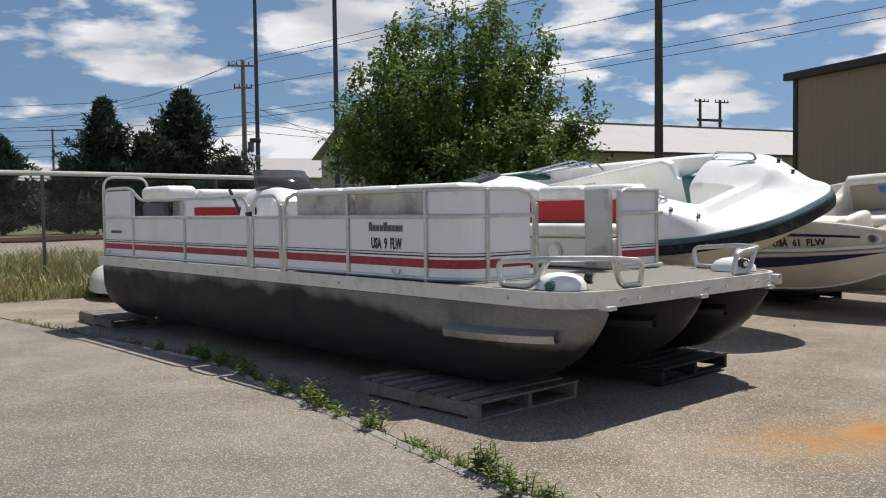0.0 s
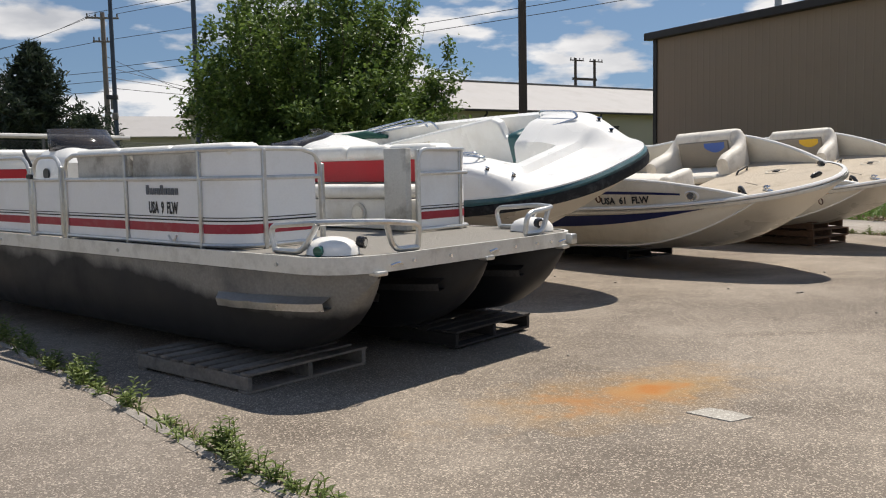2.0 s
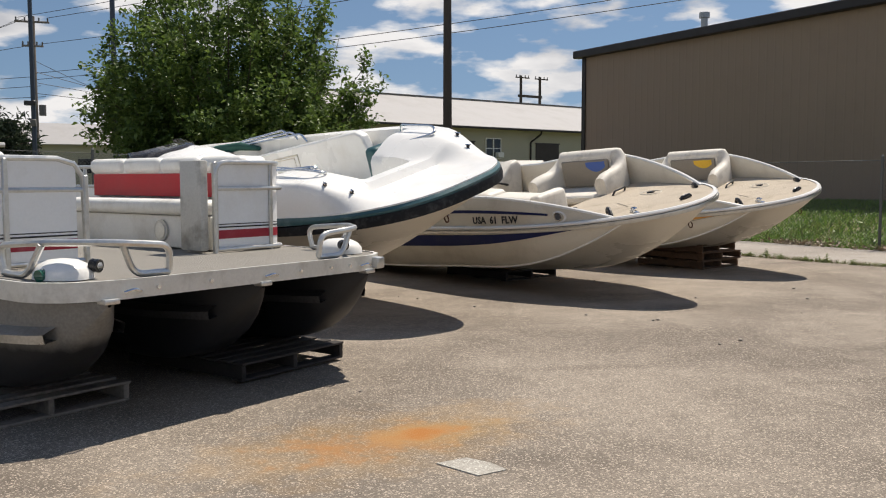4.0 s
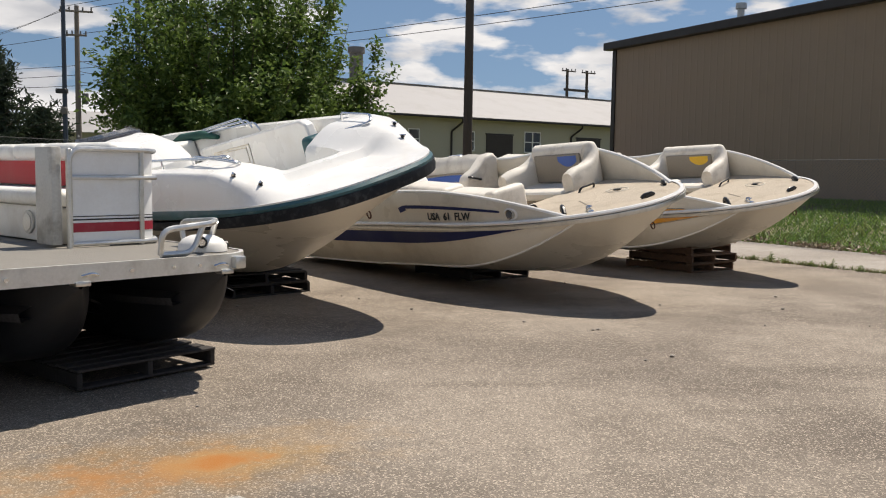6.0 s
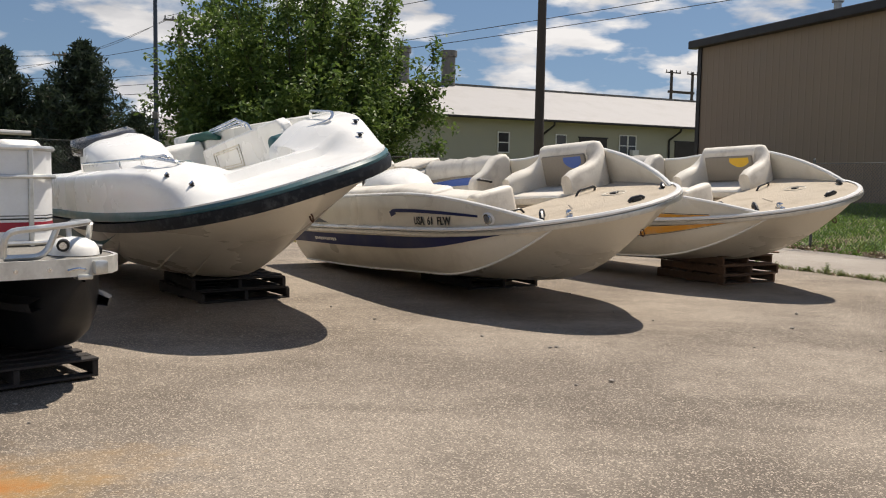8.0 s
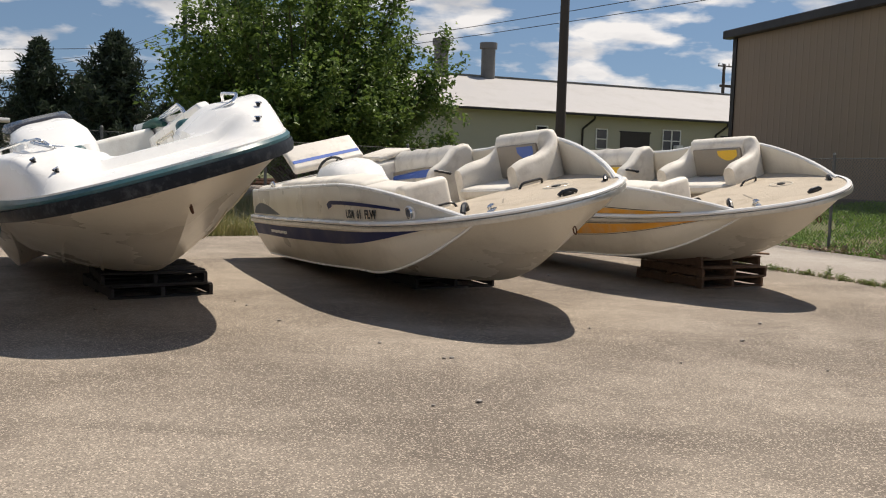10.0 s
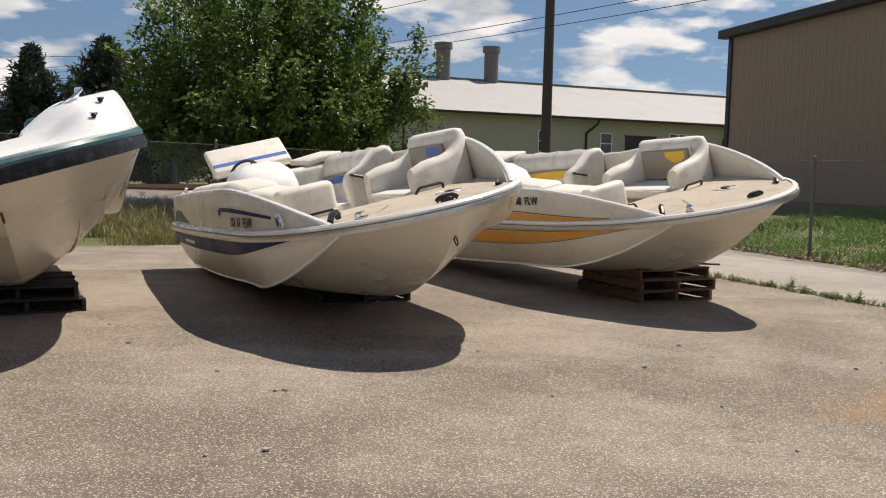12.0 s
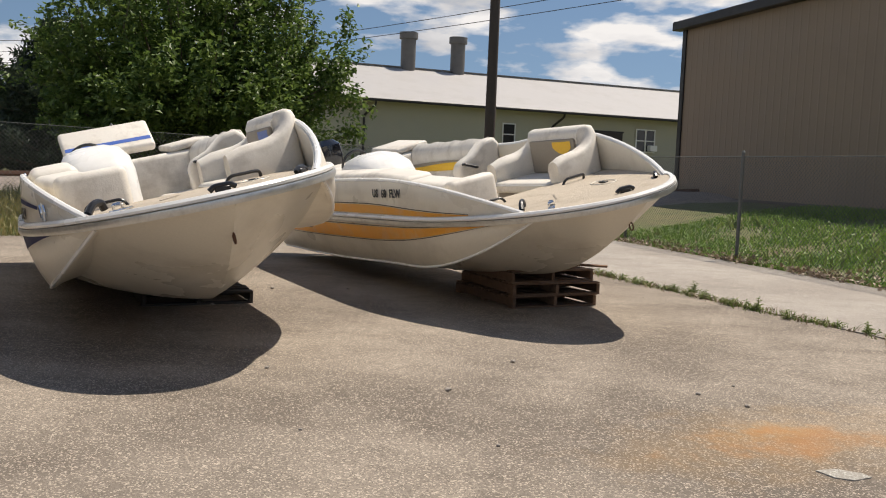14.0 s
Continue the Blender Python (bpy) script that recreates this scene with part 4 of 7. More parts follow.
def deck_sheet(form, L, x0, x1, dz, inset=0.03):
    breadth, rail = form[:2]
    n = 30
    rings = []
    for i in range(n + 1):
        x = x0 + (x1 - x0) * math.sin(i / n * math.pi / 2)
        b = max(0.01, breadth(min(x, L * 0.9999)) - inset)
        rings.append([(x, b * k / 6, rail(x) + dz) for k in range(-6, 7)])
    return loft(rings)


def shell_seat(P, mat, inner, m, w=1.0, d=0.75, h=0.62, arm=0.42, label=""):
    """A wrap-round seat: a thick padded back curving into two arms, with a seat cushion inside; it faces -x of its own frame."""
    def ring_at(t):
        s = t * 2 - 1
        x = d * (1 - abs(s) ** 4)
        y = w / 2 * math.copysign(abs(math.sin(s * math.pi / 2)) ** 0.55, s)
        top = arm + (h - arm) * (0.10 * smooth01((1 - abs(s)) / 0.08) + 0.90 * smooth01((0.90 - abs(s)) / 0.52))
        return Vector((x, y, 0)), top
    rings = []
    n = 40
    for i in range(n + 1):
        t = i / n
        p, top = ring_at(t)
        q0, _ = ring_at(max(0, t - 0.02))
        q1, _ = ring_at(min(1, t + 0.02))
        tan = (q1 - q0).normalized()
        nn = Vector((tan.y, -tan.x, 0))
        if nn.dot(Vector((0.2, p.y, 0))) < 0:
            nn = -nn
        end = min(1.0, 0.35 + 0.65 * math.sqrt(max(0.0, 1 - max(0.0, 1 - (0.5 - abs(t - 0.5)) / 0.05) ** 2)))
        k = 0.112 * (0.8 + 0.2 * end)
        top = top - 0.05 * (1 - end)
        prof = [(0.0, -0.03), (0.0, top * 0.55), (0.0, top - 0.07), (-0.022, top - 0.02), (-k * 0.75, top), (-k * 1.5, top - 0.02), (-k * 1.85, top - 0.09), (-k * 1.55, top * 0.5), (-k * 1.5, -0.03)]
        rings.append([p + nn * o + Vector((0, 0, z)) for o, z in prof])
    ob = part("seat_shell", loft(rings, True, True), mat, P, label, m=m, angle=60)
    cushion = part("seat_cushion", one_box(-0.06, d - 0.14, -w / 2 + 0.13, w / 2 - 0.13, 0.17, 0.29, 0.045, 4), mat, P, m=m)
    bead = [(-0.058, -w / 2 + 0.17, 0.262), (-0.058, w / 2 - 0.17, 0.262)]
    part("piping", tube(bead, 0.007, 6), WVINYL, cushion)
    part("seat_base", one_box(0.0, d - 0.16, -w / 2 + 0.15, w / 2 - 0.15, -0.03, 0.168, 0.01, 1), TAUPE, P, m=m)
    rear = part("back_panel", one_box(d - 0.235, d - 0.195, -w / 2 + 0.27, w / 2 - 0.27, 0.30, 0.66, 0.018, 2), TAUPE, P, "taupe backrest panel", m=m)
    band = loft([[(d - 0.239, y, 0.60 - 0.10 * math.sin(math.pi * (0.1 + 0.85 * k / 10)) ** 0.8), (d - 0.239, y, 0.635)] for k in range(11) for y in (-w / 2 + 0.32 + (w * 0.24) * k / 10,)])
    part("back_inset", band, inner, rear, "coloured backrest inset")
    return ob


def build_deck_boat(m, label, stripe, vinyl, letters, engine):
    L, B = 6.72, 1.17
    P = thing("deck_boat", m, label, "boat", "deck boats in a row")
    form = hull_form(L, B, 0.90, 2.42, 2.1, 2.10, 2.1, 0.035)
    breadth, rail, keel, skin, inner, turn = form
    build_hull(P, form, L, CREAM, "cream gelcoat hull")
    part("rub_rail", rail_strip(form, L, -0.060, -0.012, 0.030, 0.034), ALU, P, "scuffed aluminium rub rail")
    part("rub_rail", rail_strip(form, L, -0.004, 0.030, 0.026, 0.014), GEL, P)
    # proud sides that end in a lip, sweeping up to the bow corner
    xe = 6.13
    lip = lambda x: 0.335 + 0.035 * smooth01((x - 2.2) / 2.0) + 0.47 * max(0.0, (x - 3.6) / (xe - 3.6)) ** 2.9
    for side in (-1, 1):
        sk = part("side_sponson", sponson(form, lip, xe, side), CREAM, P, "cream hull side with swept lower lip", angle=30)
        low = []
        for i in range(49):
            x = 0.02 + i * (xe - 0.02) / 48
            y, z = sponson_point(form, lip, x, 0.0)
            low.append((x, side * (y - 0.002), z - 0.004))
        part("sponson_lip", tube(low, 0.013, 6), GEL, sk)
        xs = [0.05 + i * 5.92 / 40 for i in range(41)]
        fade = lambda x: max(0.0, (x - 3.6) / 2.4) ** 1.5
        if stripe is NAVY:
            part("stripe", side_stripe(form, lip, xs, lambda x: 0.60 + 0.34 * fade(x), lambda x: 0.90 + 0.05 * fade(x), 0.004, side), NAVY, sk, "navy blue stripe")
        else:
            part("stripe", side_stripe(form, lip, xs, lambda x: 0.575 + 0.33 * fade(x), lambda x: 0.87 + 0.065 * fade(x), 0.004, side), ORANGE, sk, "orange stripe")
            for lo in (0.545, 0.885):
                k = 1.0 if lo < 0.8 else 0.18
                part("pin_stripe", side_stripe(form, lip, xs, lambda x: lo + 0.33 * k * fade(x), lambda x: lo + 0.014 + 0.33 * k * fade(x), 0.0045, side), BROWNTRIM, sk)
    # raised sides
    near_h = lambda x: 0.012 + 0.375 * (1 - max(0.0, (x - 3.5) / 2.55) ** 2.6) * (0.92 + 0.08 * smooth01(x / 2.5))
    far_h = lambda x: 0.012 + 0.40 * max(0.0, 1 - max(0.0, (x - 4.75) / 1.47) ** 1.3) * (0.86 + 0.14 * smooth01((x - 3.2) / 0.8))
    for side in (-1, 1):
        height, end = (near_h, 6.05) if side < 0 else (far_h, 6.22)
        cm = part("side_coaming", coaming(form, 0.05, end, height, side=side), CREAM, P, "cream moulded side")
        top = []
        for i in range(45):
            x = 0.05 + (end - 0.05) * i / 44
            top.append((x, side * (breadth(x) - 0.02 - 0.14 * height(x) - 0.025), rail(x) + height(x)))
        part("coaming_cap", tube(top, 0.024, 8), GEL, cm)
        if side < 0:
            def on_side(x, k, out=0.004):
                return Vector((x, -(breadth(x) - 0.02 - 0.14 * height(x) * max(k * 0.8, 1.2 * k - 0.2) + out), rail(x) + height(x) * k))
            if stripe is NAVY:
                rr = [[on_side(x, 0.50), on_side(x, 0.50 + 0.10 * smooth01((x - 3.52) / 0.12))] for x in [3.52 + i * 0.090 for i in range(21)]]
                part("pin_stripe", loft(rr), NAVY, cm, "navy pin stripe")
                part("pin_stripe_hook", loft([[on_side(3.53 + 0.05 * i, 0.50), on_side(3.57 + 0.045 * i, 0.36 + 0.03 * i)] for i in range(4)]), NAVY, cm)
                rr = [[on_side(x, 0.14), on_side(x, 0.14 + 0.40 * math.sin(math.pi * min(1, (x - 0.10) / 1.5) ** 0.6))] for x in [0.10 + i * 0.075 for i in range(21)]]
                part("swoosh", loft(rr), GREYP, cm, "dark swoosh decal")
            else:
                rr = [[on_side(x, 0.10), on_side(x, 0.10 + 0.24 * (1 - 0.6 * smooth01((x - 3.4) / 2.2)))] for x in [0.2 + i * 0.265 for i in range(21)]]
                part("stripe", loft(rr), ORANGE, cm, "orange stripe")
                rr = [[on_side(x, 0.36 - 0.145 * smooth01((x - 3.4) / 2.2)), on_side(x, 0.385 - 0.145 * smooth01((x - 3.4) / 2.2))] for x in [0.2 + i * 0.265 for i in range(21)]]
                part("pin_stripe", loft(rr), BROWNTRIM, cm)
            xt = 4.52 if stripe is NAVY else 4.10
            k = 0.27 if stripe is NAVY else 0.66
            p0 = on_side(xt, k, 0.008)
            word = writing(letters, 0.118, BLACKP, cm, Matrix.Translation(p0) @ pose(0, 0, 0, 90 - 7, 0, 0), "registration", "black registration letters", width=1.08)
            for v in word.data.vertices:                # the letters follow the curve of the side
                v.co.z += 0.004 + breadth(xt + v.co.x) - breadth(xt)
            if stripe is NAVY:
                e = on_side(5.46, 0.48, 0.0)
                eyelid = [[e + Vector((r * 1.7 * math.cos(a), -0.004 - 0.010 * (r < 0.06) + 0.05 * r * math.cos(a), r * math.sin(a))) for a in [2 * math.pi * j / 20 for j in range(20)]] for r in (0.068, 0.058, 0.052)]
                part("docking_light", loft(eyelid, True), GEL, cm)
                part("light_ring", tube([e + Vector((0, 0.01, 0)), e + Vector((0, -0.022, 0))], 0.054, 20), CHROME, cm)
                part("light_lens", tube([e + Vector((0, -0.020, 0)), e + Vector((0, -0.028, 0))], 0.036, 16), GREYP, cm)
    for i in range(11):
        x = 1.02 + i * 0.075
        y, z = sponson_point(form, lip, x, 0.74, 0.006)
        part("logo_mark", one_box(0, 0.052, -0.004, 0, -0.021 + 0.004 * (i % 3), 0.021, 0.001, 1), WHITETRIM if stripe is NAVY else BLACKP, P, smooth=False, m=pose(x, -y, z))
    # decks
    part("bow_deck", deck_sheet(form, L, 4.96, L * 0.995, 0.020), SANDDECK, P, "sand-coloured carpeted bow platform")
    rings = [[(x, k * (breadth(x) - 0.24) / 4, 0.60) for k in range(-4, 5)] for x in (0.1, 1.0, 2.0, 3.0, 4.0, 4.6, 4.98)]
    part("cockpit_floor", loft(rings), SANDDECK, P)
    part("bow_step", one_box(4.94, 4.98, -0.94, 0.94, 0.59, rail(5.1) + 0.018, 0.005, 1), TAUPE, P)
    dz = rail(5.6) + 0.022
    ring = [[(5.72 + r * math.cos(t), 0.38 + r * 0.8 * math.sin(t), dz + h) for t in [2 * math.pi * i / 28 for i in range(28)]] for r, h in ((0.125, 0.001), (0.130, 0.006), (0.142, 0.006), (0.147, 0.001))]
    part("hatch_ring", loft(ring, True), CREAM, P)
    part("hatch_latch", one_box(5.68, 5.76, 0.35, 0.41, dz, dz + 0.012, 0.004, 1), BLACKPL, P)
    part("deck_scrape", one_box(-0.16, 0.16, -0.008, 0.008, 0, 0.003), TAUPE, P, smooth=False, m=pose(5.75, -0.22, dz, 0, 0, -32))
    for x, y, tu in ((6.47, 0.0, 82), (6.20, 0.60, -40)):
        cleat = part("cleat", tube(rounded([(-0.085, 0, 0.012), (-0.05, 0, 0.036), (0.05, 0, 0.036), (0.085, 0, 0.012)], 0.02), 0.018, 8), BLACKPL, P, m=pose(x, y, rail(x) + 0.022, 0, 0, tu))
        part("cleat_foot", one_box(-0.05, 0.05, -0.022, 0.022, -0.002, 0.03, 0.006, 1), BLACKPL, cleat)
    part("fairlead", tube(rounded([(-0.09, 0, 0.02), (-0.07, 0, 0.075), (0.02, 0, 0.07), (0.09, 0, 0.015)], 0.03), 0.026, 8), BLACKPL, P, m=pose(5.95, -0.72, rail(5.9) + 0.02, 0, 0, -40))
    chock = part("bow_chock", one_box(-0.10, 0.10, -0.03, 0.03, 0.0, 0.014, 0.006, 2), CHROME, P, m=pose(6.20, -0.59, rail(6.2) + 0.022, 0, 0, -38))
    for x in (-0.05, 0.05):
        part("chock_horn", tube(rounded([(x, -0.02, 0.012), (x, -0.02, 0.05), (x * 0.5, 0.02, 0.05)], 0.015), 0.010, 6), CHROME, chock)
    part("grab_handle", tube(rounded([(5.20, -0.74, dz - 0.02), (5.22, -0.73, dz + 0.045), (5.26, -0.48, dz + 0.05), (5.26, -0.44, dz - 0.02)], 0.05), 0.012, 8), BLACKPL, P)
    part("grab_handle", tube(rounded([(5.16, 0.58, dz - 0.02), (5.20, 0.57, dz + 0.05), (5.22, 0.32, dz + 0.05), (5.20, 0.28, dz - 0.02)], 0.05), 0.013, 8), BLACKPL, P)
    # near side cushions
    zc = rail(0) + 0.36
    for name, x0, x1, top, drop in (("side_bolster", 1.45, 4.36, 0.085, 0.05), ("side_bolster", 4.34, 5.03, -0.005, 0.07)):
        bm = bmesh.new()
        box(bm, x0, x1, -1.02, -0.66, zc - 0.22, zc + top, 0.075, 5)
        bmesh.ops.bisect_plane(bm, geom=bm.verts[:] + bm.edges[:] + bm.faces[:], plane_co=(x1 - 0.7, 0, 0), plane_no=(1, 0, 0))
        for v in bm.verts:
            v.co.z -= drop * smooth01((v.co.x - x1 + 0.7) / 0.7)
            v.co.y += 0.16 * smooth01((v.co.x - 4.4) / 0.8)
        part(name, bm, VINYL, P, "cream vinyl side cushion")
    part("seat_end", one_box(4.90, 5.075, -0.90, -0.38, 0.62, zc - 0.045, 0.06, 4), VINYL, P)
    part("side_seat", one_box(3.1, 4.92, -0.91, -0.42, 0.60, 0.80, 0.05, 3), VINYL, P)
    # helm console with wheel
    rings = []
    for z, x0, x1, hw in ((0.60, 1.70, 2.95, 0.36), (1.18, 1.70, 2.95, 0.36), (1.32, 1.76, 2.86, 0.34), (1.43, 1.92, 2.62, 0.27), (1.48, 2.1, 2.45, 0.14)):
        cx, hx = (x0 + x1) / 2, (x1 - x0) / 2
        rings.append([(cx + hx * math.copysign(abs(math.cos(a)) ** 0.6, math.cos(a)), -0.38 + hw * math.copysign(abs(math.sin(a)) ** 0.6, math.sin(a)), z) for a in [2 * math.pi * k / 24 for k in range(24)]])
    hc = part("helm_console", loft(rings, True, True), GEL, P, "white moulded helm console")
    part("steering_wheel", tube([(1.74 + 0.08 * math.cos(a), -0.38 + 0.19 * math.sin(a), 1.36 + 0.17 * math.cos(a)) for a in [2 * math.pi * k / 24 for k in range(24)]], 0.017, 8, closed=True), BLACKPL, hc)
    for a in (0.5, 2.6, 4.7):
        part("wheel_spoke", tube([(1.76, -0.38, 1.36), (1.74 + 0.08 * math.cos(a), -0.38 + 0.19 * math.sin(a), 1.36 + 0.17 * math.cos(a))], 0.010, 6), BLACKPL, hc)
    part("helm_seat", one_box(1.05, 1.55, -0.68, -0.15, 0.62, 0.84, 0.06, 3), VINYL, P)
    part("helm_backrest", one_box(0.98, 1.12, -0.68, -0.15, 0.80, 1.26, 0.05, 3), VINYL, P)
    # far side bench, its back in padded sections
    prof = [(0.66, 0.66), (0.72, 0.82), (0.80, 1.16), (0.81, 1.24), (0.86, 1.33), (0.95, 1.375), (1.04, 1.35), (1.09, 1.24), (1.10, 0.86)]
    rings = []
    for i in range(26):
        x = 0.55 + i * 2.35 / 25
        dent = 0.012 * math.exp(-((x - 1.95) / 0.03) ** 2)
        rings.append([(x, y + dent, z + 0.010 * math.sin(i * 1.3) - dent) for y, z in prof])
    bb = part("bench_back", loft(rings, False, False), VINYL, P, "cream vinyl bench back")
    bb.modifiers.new("thickness", "SOLIDIFY").thickness = 0.02
    face = lambda x, z: (x, 0.72 + 0.08 * (z - 0.82) / 0.32 - 0.030, z)
    wave = lambda i: 0.5 + 0.5 * math.sin(-0.9 + i * 0.17)
    part("colour_band", loft([[face(0.85 + i * 2.0 / 20, 1.00 + 0.02 * wave(i)), face(0.85 + i * 2.0 / 20, 1.04 + 0.08 * wave(i))] for i in range(21)]), vinyl, bb, "coloured vinyl band")
    part("taupe_band", loft([[face(0.85 + i * 2.0 / 20, 1.045 + 0.08 * wave(i)), face(0.85 + i * 2.0 / 20, 1.10 + 0.05 * wave(i))] for i in range(21)]), TAUPE, bb)
    part("bench_seat", one_box(1.0, 2.85, 0.34, 0.80, 0.66, 0.82, 0.05, 3), VINYL, P)
    part("bench_base", one_box(1.02, 2.83, 0.40, 0.94, 0.60, 0.66, 0.01, 1), TAUPE, P)
    # divider with a handle
    rings = []
    for k in (0, 1):
        rings.append([(2.72 + 0.20 * k + 0.05 * z2, y, z) for (y, z, z2) in ((0.47, 0.62, 0), (0.44, 1.06, 0.2), (0.48, 1.15, 0.4), (0.66, 1.22, 0.7), (0.82, 1.35, 1), (0.98, 1.38, 1), (1.07, 1.30, 1), (1.00, 0.62, 0))])
    dvo = part("divider", loft(rings, True, True), VINYL, P, "cream moulded seat divider")
    dvo.modifiers.new("bevel", "BEVEL").width = 0.05
    dvo.modifiers["bevel"].segments = 4
    part("divider_handle", tube(rounded([(2.935, 0.50, 1.13), (2.99, 0.50, 1.13), (2.99, 0.68, 1.06), (2.94, 0.68, 1.06)], 0.03), 0.016, 8), BLACKPL, dvo)
    shell_seat(P, VINYL, vinyl, pose(4.36, 0.38, 0.64, 0, 0, 90), w=1.36, d=0.68, h=0.78, arm=0.53, label="cream wrap-round bow seat")
    # sun pads, one propped up over the stern
    if not engine:
        pad = part("sun_pad", one_box(-0.27, 0.27, -0.53, 0.53, -0.06, 0.06, 0.045, 4), VINYL, P, "cream sun pad propped up at the stern", m=pose(0.46, -0.03, 1.57, 0, 38, 0))
        part("pad_band", one_box(0.09, 0.16, -0.50, 0.50, 0.057, 0.063, 0.002, 1), vinyl, pad)
    part("sun_pad", one_box(-0.42, 0.46, -0.26, 0.26, 0, 0.08, 0.035, 3), VINYL, P, m=pose(0.52, 0.86, 1.335, 4, 3, 0))
    part("stern_box", one_box(0.06, 1.00, -0.98, 1.0, 0.62, 1.30, 0.07, 4), VINYL, P)
    part("stern_pulpit", tube(rounded([(1.05, -1.02, zc - 0.02), (1.05, -1.02, zc + 0.10), (1.18, -1.02, zc + 0.10), (1.18, -1.02, zc - 0.02)], 0.05), 0.014, 8), CHROME, P)
    ex = 6.43
    part("bow_eye", tube([(ex + 0.045 + 0.025 * math.cos(a), 0.0, keel(ex) + 0.035 * math.sin(a)) for a in [2 * math.pi * k / 12 for k in range(12)]], 0.007, 6, closed=True), RUSTRAIL, P)
    if engine:
        rings = []
        for z, hx, hy, cx in ((0.62, 0.10, 0.09, -0.16), (1.08, 0.15, 0.13, -0.16), (1.18, 0.27, 0.18, -0.18), (1.44, 0.32, 0.20, -0.18), (1.60, 0.29, 0.18, -0.16), (1.68, 0.17, 0.10, -0.14)):
            rings.append([(cx + hx * math.copysign(abs(math.cos(a)) ** 0.7, math.cos(a)), hy * math.copysign(abs(math.sin(a)) ** 0.7, math.sin(a)), z) for a in [2 * math.pi * k / 20 for k in range(20)]])
        part("outboard_motor", loft(rings, True, True), OUTB, P, "black outboard motor cowling")
    return P


def boat_pose(x, y, z, head, heel, pitch, ref):
    """Places a boat so that its point ref stands at (x, y, z)."""
    return pose(x, y, z, 0, 0, head) @ pose(0, 0, 0, heel, 0, 0) @ pose(0, 0, 0, 0, -pitch, 0) @ Matrix.Translation((-ref[0], -ref[1], -ref[2]))


BLUE_POSE = boat_pose(6.238, 10.087, 1.150, -59.5, 13.5, 2.6, (6.2, 0, 0.92))
ORANGE_POSE = boat_pose(9.006, 12.322, 1.209, -56.36, 14.37, 2.15, (6.2, 0, 0.92))
WHITE_POSE = boat_pose(3.539, 8.570, 1.196, -56.3, 16.8, 1.15, (6.9, -0.09, 1.00))
build_deck_boat(BLUE_POSE, "cream deck boat with navy stripes tilted on a pallet", NAVY, BLUEV, "USA  61  FLW", False)
build_deck_boat(ORANGE_POSE, "cream deck boat with orange stripes propped on stacked pallets", ORANGE, YELLOWV, "US  68  FLW", True)


pallet(pose(5.01, 12.93, 0, 0, 0, -59.5), PALLETD, "dark weathered pallet under the boat keel", seed=5)
for i, (dx, tu) in enumerate(((0.0, 2), (0.04, -1), (-0.05, 4))):
    pallet(pose(8.37 + dx, 13.9, 0.126 * i, 0, 0, -61 + tu), PALLETB, "brown wooden pallet in a stack under the bow", group="stacked pallets", seed=6 + i)
for i, tu in enumerate((4, -3)):
    pallet(pose(2.10, 11.38, 0.126 * i, 0, 0, -56 + tu), PALLETD, "black stained pallet under the white boat", seed=10 + i)
part("loose_board", one_box(-0.4, 0.4, -0.05, 0.05, 0, 0.02, 0.003, 1), PALLETB, None, smooth=False, m=pose(8.85, 13.95, 0.378, 0, 0, -8))
tagged(bpy.data.objects["loose_board"], "loose brown board on the pallet stack", "board")


